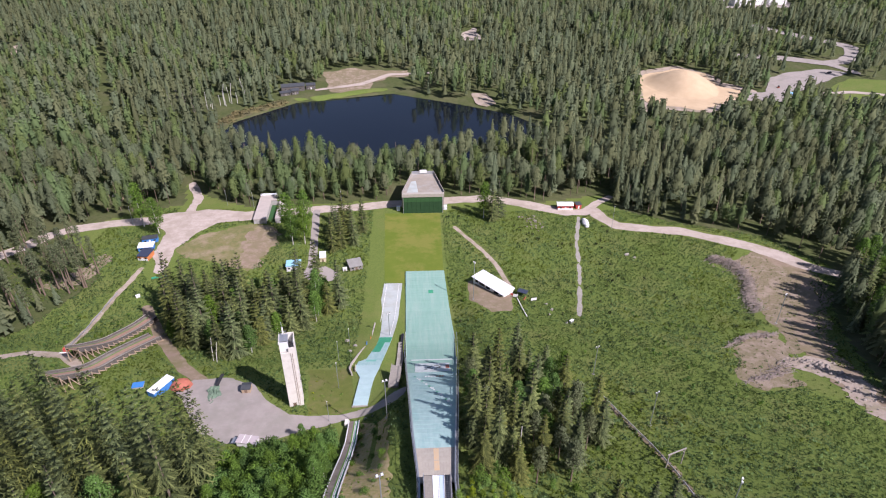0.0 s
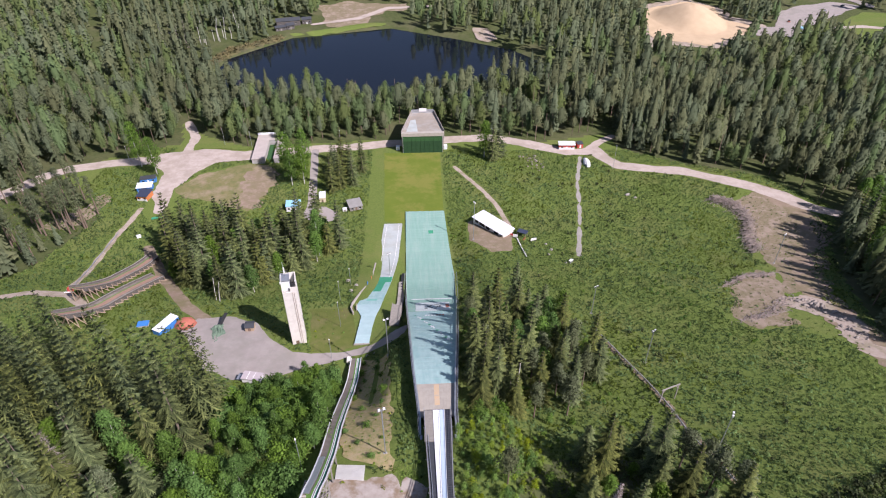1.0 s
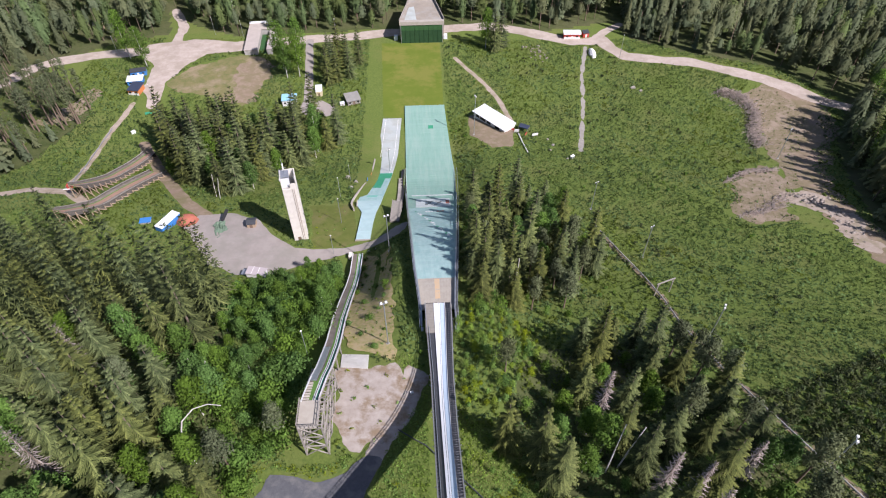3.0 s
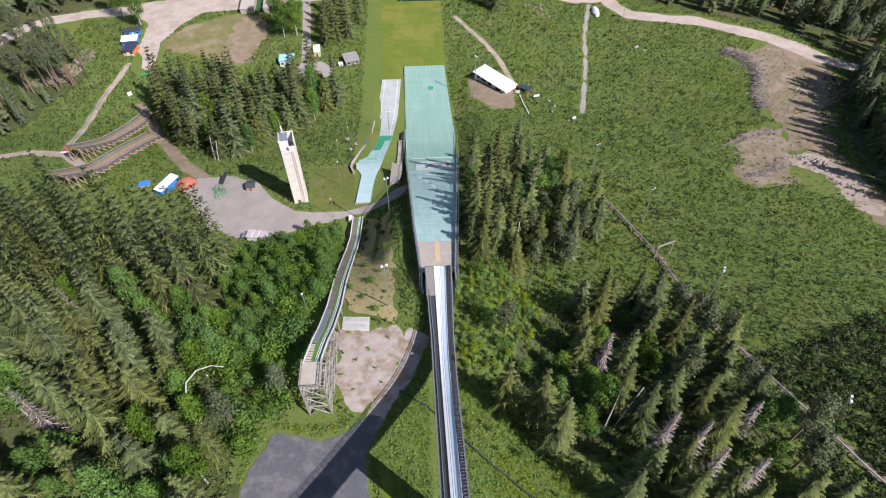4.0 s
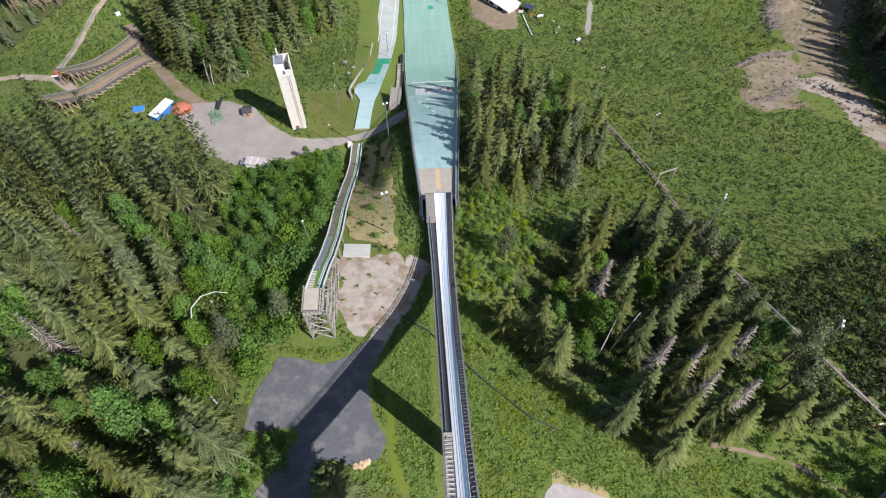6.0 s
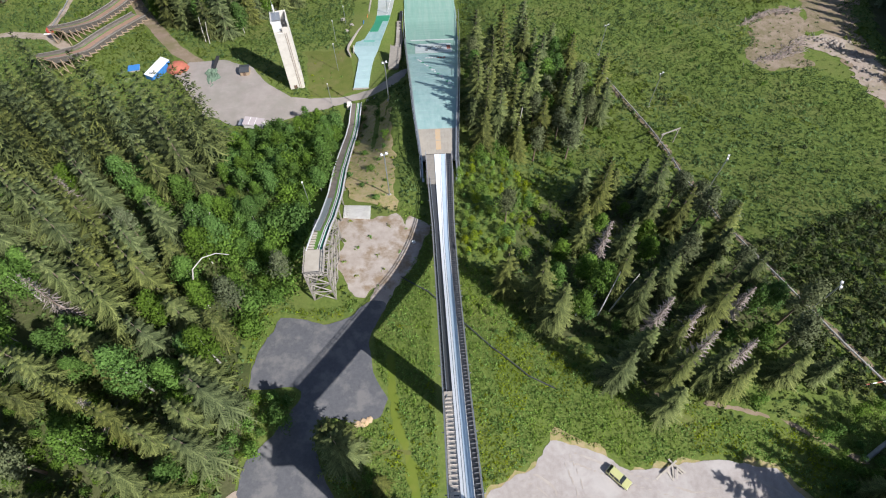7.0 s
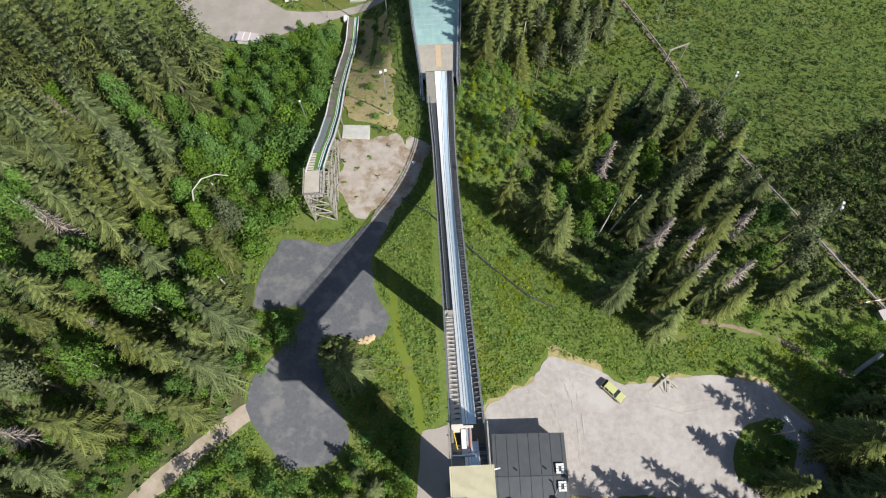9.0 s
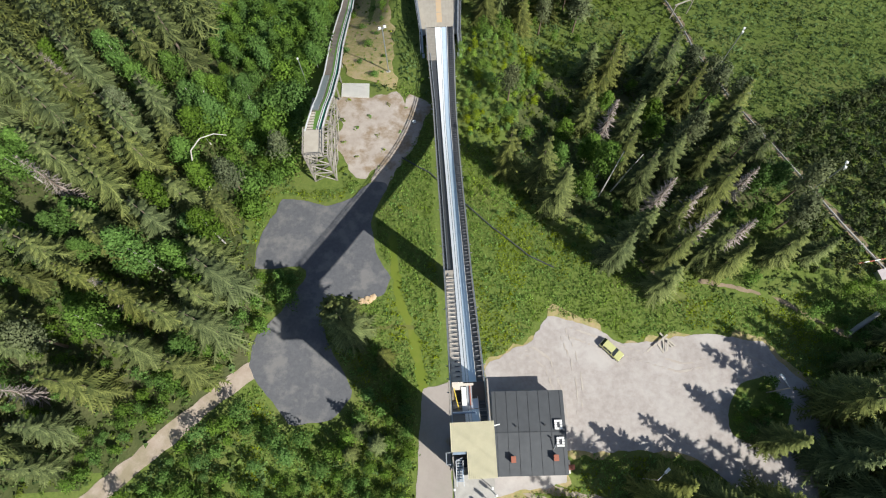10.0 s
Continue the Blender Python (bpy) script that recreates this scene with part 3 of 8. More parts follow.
def build_ground():
    xs = np.concatenate([np.linspace(-2600, -620, 12), np.linspace(-600, -205, 40), np.arange(-200, 201, 2.5), np.linspace(205, 600, 40), np.linspace(620, 2600, 12)])
    ys = np.concatenate([np.linspace(-900, -90, 10), np.arange(-80, 340, 2.5), np.arange(340, 620, 5), np.arange(620, 1000, 12), np.linspace(1020, 3200, 16)])
    X, Y = np.meshgrid(xs, ys)
    Z = ground_z(X, Y)
    n = len(xs)
    idx = np.arange(X.size).reshape(X.shape)
    a, b, c, d = idx[:-1, :-1].ravel(), idx[:-1, 1:].ravel(), idx[1:, 1:].ravel(), idx[1:, :-1].ravel()
    me = triangles("ground", np.stack([X.ravel(), Y.ravel(), Z.ravel()], 1), np.concatenate([np.stack([a, b, c], 1), np.stack([a, c, d], 1)]))
    ob = link_mesh("ground", me, M["grass"], smooth_faces=True)
    me.materials.append(M["forest_floor"])
    cen = np.stack([(X.ravel()[a] + X.ravel()[c]) / 2, (Y.ravel()[a] + Y.ravel()[c]) / 2], 1)
    wild = (inside(STADIUM, cen[:, 0], cen[:, 1]) < 0) | (inside(SPRUCE_WOOD, cen[:, 0], cen[:, 1]) > 0) | (inside(MIXED_WOOD, cen[:, 0], cen[:, 1]) > 2)
    near_top = (np.abs(cen[:, 0]) < 70) & (cen[:, 1] > -60) & (cen[:, 1] < 40) & (inside(SPRUCE_WOOD, cen[:, 0], cen[:, 1]) < 0)
    kind = (wild & ~near_top).astype(np.int32)
    me.polygons.foreach_set("material_index", np.concatenate([kind, kind]))
    tagged(ob, "grassy hillside and wooded land round a small lake", "ground", kind="structure")


def sheet(name, field, cell, lift, material, label, category, span, wob=0.6, wob_s=0.5):
    """A thin skin laid on the ground where field(x, y) > 0, its outline cut cell by cell."""
    x0, x1, y0, y1 = span
    xs, ys = np.arange(x0, x1 + cell, cell), np.arange(y0, y1 + cell, cell)
    X, Y = np.meshgrid(xs, ys)
    F = field(X, Y) + wobble(X, Y, wob_s, wob) + wobble(X, Y, wob_s * 3.7, wob * 0.4)
    pts, faces, seen = [], [], {}

    def corner(i, j):
        if (i, j) not in seen:
            seen[i, j] = len(pts)
            pts.append((X[i, j], Y[i, j]))
        return seen[i, j]

    def cut(p, q):
        key = (p, q) if p < q else (q, p)
        if key not in seen:
            t = F[p] / (F[p] - F[q])
            seen[key] = len(pts)
            pts.append((X[p] + t * (X[q] - X[p]), Y[p] + t * (Y[q] - Y[p])))
        return seen[key]

    hot = (F[:-1, :-1] > 0) | (F[1:, :-1] > 0) | (F[:-1, 1:] > 0) | (F[1:, 1:] > 0)
    for i, j in zip(*np.nonzero(hot)):
        ring, poly = ((i, j), (i, j + 1), (i + 1, j + 1), (i + 1, j)), []
        for p, q in zip(ring, ring[1:] + ring[:1]):
            if F[p] > 0:
                poly.append(corner(*p))
            if (F[p] > 0) != (F[q] > 0):
                poly.append(cut(p, q))
        if len(poly) > 2:
            faces.append(poly)
    pts = np.array(pts)
    z = ground_z(pts[:, 0], pts[:, 1]) + lift
    me = bpy.data.meshes.new(name)
    me.from_pydata(np.column_stack([pts, z]).tolist(), [], faces)
    me.update()
    return tagged(link_mesh(name, me, material, smooth_faces=True), label, category, kind="structure")


def line_field(line, half):
    def field(x, y):
        best = np.full(np.shape(x), 1e9)
        for (ax, ay), (bx, by) in zip(line, line[1:]):
            t = np.clip(((x - ax) * (bx - ax) + (y - ay) * (by - ay)) / ((bx - ax) ** 2 + (by - ay) ** 2 + 1e-9), 0, 1)
            best = np.minimum(best, np.hypot(x - ax - t * (bx - ax), y - ay - t * (by - ay)))
        return half - best
    return field


def area(name, poly, cell, lift, material, label, category, wob=0.6, wob_s=0.5, extra=None):
    xs, ys = [p[0] for p in poly], [p[1] for p in poly]
    f = (lambda x, y: inside(poly, x, y)) if extra is None else (lambda x, y: np.maximum(inside(poly, x, y), extra(x, y)))
    return sheet(name, f, cell, lift, material, label, category, (min(xs) - 8, max(xs) + 8, min(ys) - 8, max(ys) + 8), wob, wob_s)


def strip(name, line, width, cell, lift, material, label, category, wob=0.4, wob_s=0.4):
    xs, ys = [p[0] for p in line], [p[1] for p in line]
    w = width + 3
    return sheet(name, line_field(line, width / 2), cell, lift, material, label, category, (min(xs) - w, max(xs) + w, min(ys) - w, max(ys) + w), wob, wob_s)


build_ground()
bm = bmesh.new()
bm.faces.new([bm.verts.new((x, y, -66.6)) for x, y in ((-220, 350), (160, 350), (160, 600), (-220, 600))])
tagged(link("lake", bm, M["water"]), "dark still forest lake", "water", kind="structure")
strip("track", TRACK, 2.9, 0.6, 0.07, M["dirt"], "pale dirt track leading into the wood", "track", 0.35)
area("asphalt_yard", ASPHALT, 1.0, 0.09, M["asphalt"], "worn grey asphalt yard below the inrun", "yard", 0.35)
area("lane", LANE_AREA, 1.0, 0.06, M["dirt_pale"], "gravel lane climbing beside the inrun", "lane", 0.6)
area("sandy_patch", SANDY, 1.0, 0.045, M["dirt_pale"], "bare sandy earth below the small start tower", "earth", 1.0, 0.5)
sheet("verge", lambda x, y: inside(YARD, x, y) + 0.5, 0.8, 0.03, M["bank_grass"], "worn brown verge round the gravel yard", "verge", (-2, 66, -26, 30), 1.7, 0.45)
area("gravel_yard", YARD, 0.8, 0.07, M["yard"], "dusty gravel parking yard by the house", "yard", 0.55, 0.7)
for arc in (((8, 13.5), (11.5, 15), (14, 13), (15.5, 8), (16, 3)), ((17, 18.5), (18.4, 14), (19, 9), (18.5, 5)), ((18, 18), (26, 14.5), (36, 11), (46, 12.5), (53, 8))):
    for off in (0.0, 1.6):
        strip("tyre_mark", tuple((x + off * 0.6, y + off * 0.8) for x, y in arc), 0.30, 0.4, 0.115, M["tyre"], "faint compacted tyre mark in the gravel", "tyre mark", 0.08, 0.6)
area("island", ISLAND, 0.8, 0.1, M["grass"], "rough grass island in the gravel yard", "grass", 0.5, 0.7)
strip("trodden_path", TROD, 1.5, 0.5, 0.03, M["lawn"], "faint trodden path through the grass", "path", 0.5, 0.8)
strip("trodden_path", TROD_B, 0.7, 0.5, 0.04, M["tower_grass"], "narrow trodden side path", "path", 0.25, 0.9)
for way in (GLADE_PATH, GLADE_PATH_B):
    strip("trodden_path", way, 0.7, 0.4, 0.05, M["brown"], "narrow earth path through the weeds", "path", 0.35, 0.9)
area("apron", APRON, 1.0, 0.06, M["plaza"], "grey gravel apron below the start tower", "yard", 0.3)
area("plaza", PLAZA, 1.2, 0.09, M["plaza"], "grey gravel square beside the judges' tower", "yard", 0.6)
strip("wood_path", WOOD_PATH, 4.5, 1.2, 0.08, M["brown"], "brown path between the trees", "path")
strip("road", MAIN_ROAD, 9, 2, 0.08, M["gravel"], "pale gravel road along the stadium", "road", 0.8, 0.2)
strip("road", HILL_ROAD, 7.5, 1.6, 0.1, M["gravel"], "pale gravel road curving up the meadow's edge", "road", 0.7, 0.2)
strip("road", SPUR, 5.5, 1.5, 0.12, M["gravel"], "wide gravel junction running down to the sheds", "road", 1.0, 0.2)
strip("road", SPUR_B, 5, 2, 0.06, M["gravel"], "gravel spur into the wood", "road", 0.5, 0.2)
strip("drive", DRIVE, 4, 1.5, 0.1, M["plaza"], "narrow gravel drive", "road", 0.3)
area("turning_place", TURNING, 1.2, 0.12, M["plaza"], "grey gravel turning place", "yard", 0.5)
area("outrun_lawn", LAWN, 2, 0.05, M["lawn"], "mown yellow-green outrun lawn", "lawn", 0.25)
area("terrace", TERRACE, 1.5, 0.05, M["thin_grass"], "dry grass terrace at the meadow's edge", "earth", 2.0, 0.2)
area("brush_ground", BRUSH, 1.3, 0.06, M["thin_grass"], "brown ground under cleared brushwood", "earth", 2.2, 0.3)
strip("earth_track", EARTH_TRACK, 12, 1.2, 0.09, M["brown"], "rutted bare earth track under the trees", "track", 2.4, 0.25)
strip("earth_track", EARTH_LOW, 9, 1.2, 0.10, M["dirt"], "bare stony earth beside the track", "earth", 3.0, 0.3)
strip("road", ((160, 259), (176, 248), (184, 236), (192, 228)), 6, 1.4, 0.13, M["gravel"], "end of the pale gravel road", "road", 0.7, 0.3)
strip("wheel_track", ((-2.5, 2), (14, -6.2), (24, -8.6), (40, -13)), 1.1, 0.6, 0.06, M["dirt"], "worn wheel track behind the house", "track", 0.4, 0.7)
strip("wheel_track", ((-2, -2), (14, -8.4), (24, -10.8), (39, -15)), 0.9, 0.6, 0.06, M["dirt"], "worn wheel track behind the house", "track", 0.4, 0.7)
area("far_meadow", FAR_MEADOW, 4, 0.4, M["grass"], "mown meadow beside the far gravel field", "grass", 3, 0.05)
strip("road", FAR_ROAD_C, 6, 3, 0.6, M["gravel"], "pale path across the far meadow", "road", 0.8, 0.1)
area("junction", JUNCTION, 1.6, 0.13, M["gravel"], "wide pale gravel junction", "road", 0.8, 0.25)
area("dry_bank", DRY_BANK, 0.9, 0.22, M["bank_grass"], "dry ochre grass bank beside the small jump", "grass", 1.2, 0.4)
area("tower_lawn", TOWER_LAWN, 1.2, 0.03, M["tower_grass"], "short olive grass beside the judges' tower", "grass", 0.8, 0.4)
area("reed_bed", REEDS, 3, 0.3, M["reed"], "brown and yellow reeds in the shallows", "reeds", 2.5, 0.2)
area("shore_grass", SHORE, 3, 0.4, M["grass"], "green shore grass", "grass", 2.0, 0.1)
area("beach", BEACH_B, 3, 0.5, M["dirt"], "small sandy bathing place", "beach", 1.0, 0.1)
strip("road", FAR_ROAD, 14, 3, 0.45, M["plaza"], "grey road beyond the gravel field", "road", 1.0, 0.1)
strip("road", FAR_ROAD_B, 9, 3, 0.5, M["plaza"], "grey side road in the far woods", "road", 1.0, 0.1)
area("glade", FAR_GLADE, 4, 0.3, M["gravel"], "pale gravel glade in the far woods", "earth", 3.0, 0.1)
area("glade", WEST_BARE, 4, 0.3, M["dirt"], "bare sandy glade in the western woods", "earth", 3.0, 0.1)
area("rocky_edge", ROCK_EDGE, 1.6, 0.07, M["thin_grass"], "bare earth and roots at the wood's edge", "earth", 3.0, 0.3)
area("mown_field", MOWN, 2, 0.04, M["dry_grass"], "dry mown field", "grass", 2.2, 0.3)
area("worn_patch", BROWN, 1.5, 0.09, M["brown"], "reddish worn earth on the field", "earth", 3.0, 0.4)
area("shed_patch", SHED_PATCH, 1.2, 0.06, M["brown"], "trodden brown earth beside the white shed", "earth", 0.6)
sheet("sand_verge", lambda x, y: inside(SAND, x, y) + 9, 4, 0.3, M["dirt"], "brown earth round the sand pit", "earth", (160, 320, 450, 620), 7, 0.06)
area("sand_pit", SAND, 4, 0.5, M["sand"], "bright yellow sand pit in the woods", "sand", 4, 0.05)
area("yard_far", ((405, 826), (500, 826), (500, 872), (405, 872)), 5, 0.4, M["plaza"], "grey yard round the far halls", "yard", 3, 0.05)
area("gravel_field", GRAVEL_FAR, 4, 0.4, M["plaza"], "pale gravel storage field", "yard", 3, 0.05)
area("beach", BEACH, 3, 0.2, M["thin_grass"], "sandy lakeside clearing", "beach", 6, 0.07)
strip("road", BEACH_ROAD, 6, 2, 0.4, M["gravel"], "gravel road round the lakeside clearing", "road", 1.0, 0.1)
strip("path", DIRT_A, 2.2, 1.2, 0.08, M["dirt"], "trodden earth path", "path", 0.3)
strip("trench", TRENCH, 1.8, 1.2, 0.07, M["rock"], "stony drain running down the meadow", "drain", 0.5)
strip("path", LEFT_PATH, 2.4, 1.2, 0.08, M["dirt"], "straight trodden path", "path", 0.4)
strip("path", LEFT_TRACK, 4, 1.5, 0.08, M["dirt"], "gravel track to the timber bends", "path", 0.6)


strip("path", ((54.6, 143), (57.8, 127), (60.6, 112.3), (61.8, 100.3), (61.8, 88.7), (63.3, 70), (66.8, 50), (70.8, 36), (76, 24)), 1.7, 0.6, 0.08, M["brown"], "trodden strip along the pipe", "path", 0.5, 0.6)


# ---- the big ski jump ----
def half_left(y):
    return np.interp(y, (87, 104, 128, 173, 194, 220, 248), (-3.5, -4.9, -6.1, -8.1, -8.7, -8.9, -9.1))


def half_right(y):
    return np.interp(y, (87, 104, 128, 173, 194, 220, 248), (3.9, 5.1, 7.0, 10.2, 11.2, 10.2, 9.3))


def wall_along(ys, x_of, s, thick, top_of, low_of):
    """An upright wall that follows x_of(y); s: the side on which it is thick."""
    bm, rows = bmesh.new(), []
    for y in ys:
        x, hi, lo = float(x_of(y)), float(top_of(y)), float(low_of(y))
        rows.append([bm.verts.new(p) for p in ((x, y, lo), (x, y, hi), (x + s * thick, y, hi), (x + s * thick, y, lo))])
    for r, q in zip(rows, rows[1:]):
        for i in range(4):
            j = (i + 1) % 4
            bm.faces.new((r[i], r[j], q[j], q[i]))
    bm.faces.new(rows[0][::-1])
    bm.faces.new(rows[-1])
    bmesh.ops.recalc_face_normals(bm, faces=bm.faces)
    return bm


def build_landing():
    hill = thing("landing_slope", "ski jump landing slope covered in faded green plastic mats", "landing slope", 0, TABLE_Y, TABLE_Z - 3)
    hill.matrix_world = Matrix.Identity(4)
    surf = lambda y: land_z(y) + 0.1
    part("knoll_deck", ribbon(np.linspace(TABLE_Y + 0.5, TABLE_Y + 11.5, 6), half_left, half_right, surf, 0.4), M["wood_pale"], hill, "bare bleached boards below the table")
    for i in range(12):
        x = -3.2 + 6.6 * i / 11
        part("board_joint", ribbon(np.linspace(TABLE_Y + 0.6, TABLE_Y + 11.4, 5), lambda y: x * (1 + (y - TABLE_Y) * 0.02) - 0.02, lambda y: x * (1 + (y - TABLE_Y) * 0.02) + 0.02, lambda y: surf(y) + 0.012, 0.03), M["wood_grey"], hill)
    part("rust_stain", ribbon(np.linspace(TABLE_Y + 4.0, TABLE_Y + 11.2, 5), lambda y: -0.3, lambda y: 0.9, lambda y: surf(y) + 0.014, 0.03), M["stain"], hill, "orange worn streak in the boards")
    y, k = TABLE_Y + 11.5, 0
    while y < 247:
        n = min(y + 2.0, 247.5)
        part("mat_strip", ribbon(np.linspace(y, n + 0.06, 3), half_left, half_right, lambda q: surf(q) + 0.02 - 0.018 * (q - y), 0.3), M["mat_pale" if y < 158 else "mat_green"], hill)
        y, k = n, k + 1
    # pale worn patches and the painted panel across the slope
    part("panel", ribbon(np.linspace(159.5, 171, 8), lambda q: -4.9, lambda q: 7.6, lambda q: surf(q) + 0.09, 0.06), M["panel_white"], hill, "white painted panel with two dark shapes")
    for cx, n in ((-0.2, 5), (3.2, 4)):
        for i in range(n):
            dx, dy, w, d = ((-0.9, 1.0, 1.1, 1.2), (0.2, 3.0, 1.3, 1.6), (0.9, 4.6, 0.9, 1.4), (-0.4, 5.6, 1.6, 0.9), (1.2, 1.4, 0.8, 1.0))[i]
            part("dark_shape", ribbon(np.linspace(161.5 + dy, 161.5 + dy + d, 3), lambda q: cx + dx - w / 2, lambda q: cx + dx + w / 2, lambda q: surf(q) + 0.12, 0.04), M["shape_dark"], hill)
    part("red_mark", ribbon(np.linspace(164, 168.5, 4), lambda q: 6.0, lambda q: 7.3, lambda q: surf(q) + 0.12, 0.04), M["rust"], hill)
    for i in range(7):
        part("marker_bar", ribbon(np.linspace(152.2, 153.7, 2), lambda q: -1.6 + i * 0.95, lambda q: -0.9 + i * 0.95, lambda q: surf(q) + 0.09, 0.05), M["white" if i < 4 else "rust"], hill)
    part("distance_line", ribbon(np.linspace(174.5, 175.4, 2), lambda q: -6.5, lambda q: 9.0, lambda q: surf(q) + 0.08, 0.05), M["panel_white"], hill, "pale distance line")
    for i in range(26):
        x, q, w = -7 + 15 * ((i * 0.618) % 1), 104 + 50 * ((i * 0.382 + 0.1) % 1), 0.4 + 0.5 * ((i * 0.73) % 1)
        if half_left(q) + 0.5 < x < half_right(q) - 1.2:
            part("patch", ribbon(np.linspace(q, q + 0.5 + w, 2), lambda p: x, lambda p: x + w, lambda p: surf(p) + 0.07, 0.04), M["white" if i % 3 else "mat_dark"], hill)
    ys = np.linspace(TABLE_Y - 6.5, 176, 40)
    top_l = lambda q: (land_z(max(q, TABLE_Y)) + 0.75) if q > TABLE_Y else TABLE_Z - 1.6
    low = lambda q: min(float(ground_z(0, q)), float(ground_z(-8, q)), float(land_z(max(q, TABLE_Y)))) - 1.2
    for fx, s, t in ((lambda q: half_left(max(q, TABLE_Y)), -1, 0.3), (lambda q: half_right(max(q, TABLE_Y)), 1, 0.25)):
        w = part("side_wall", wall_along(ys, lambda q: float(fx(q)) + s * 0.05, s, t, top_l, low), M["wood_grey"], hill, "weathered board side wall")
        # upright battens along the outer face
        for q in np.linspace(TABLE_Y - 6, 172, 60):
            x = float(fx(q)) + s * (t + 0.1)
            hi, lo = float(top_l(q)), low(q)
            if hi - lo > 2.2:
                part("batten", bar((x, q, lo), (x, q, hi + 0.05), 0.12), M["wood_grey"], w)
        part("capping", wall_along(ys, lambda q: float(fx(q)) + s * 0.0, s, t + 0.12, lambda q: top_l(q) + 0.06, lambda q: top_l(q) - 0.02), M["steel"], hill, "pale metal capping")
    # net fence outside the upper walls
    for fx, s, off in ((half_left, -1, 0.6), (half_right, 1, 0.75)):
        qs = np.linspace(TABLE_Y - 6, 196, 48)
        part("hand_rail", wall_along(qs, lambda q: float(fx(max(q, TABLE_Y))) + s * off, s, 0.09, lambda q: top_l(q) + 1.15, lambda q: top_l(q) + 1.03), M["steel"], hill, "thin steel hand rail")
        for q in qs:
            x = float(fx(max(q, TABLE_Y))) + s * off
            part("post", bar((x, q, top_l(q) - 0.4), (x, q, top_l(q) + 1.08), 0.09), M["steel"], hill)
        part("side_walk", wall_along(np.linspace(TABLE_Y - 6, 150, 24), lambda q: float(fx(max(q, TABLE_Y))) + s * 0.3, s, off - 0.3, lambda q: top_l(q) - 0.35, lambda q: top_l(q) - 0.45), M["dark_steel"], hill, "narrow dark grating walkway")
    # raised banks where the slope runs out
    for fx, s in ((half_left, -1), (half_right, 1)):
        part("bank_board", wall_along(np.linspace(176, 200, 8), lambda q: float(fx(q)), s, 0.12, lambda q: land_z(q) + 0.8 - (q - 176) * 0.03, lambda q: land_z(q) - 0.4), M["panel_white" if s < 0 else "wood_grey"], hill, "low bleached side boards")
    part("drain_grate", ribbon(np.linspace(228.5, 231.0, 3), lambda q: 1.4, lambda q: 3.6, lambda q: surf(q) + 0.08, 0.05), M["mat_dark"], hill, "small dark patch")
    return hill


def in_left(y):
    return np.interp(y, (0, 22, 50, 65, 80, 87.5), (-2.0, -1.85, -2.0, -2.1, -2.6, -2.8))


def in_right(y):
    return np.interp(y, (0, 22, 50, 65, 80, 87.5), (1.75, 1.7, 2.05, 2.3, 2.9, 3.1))


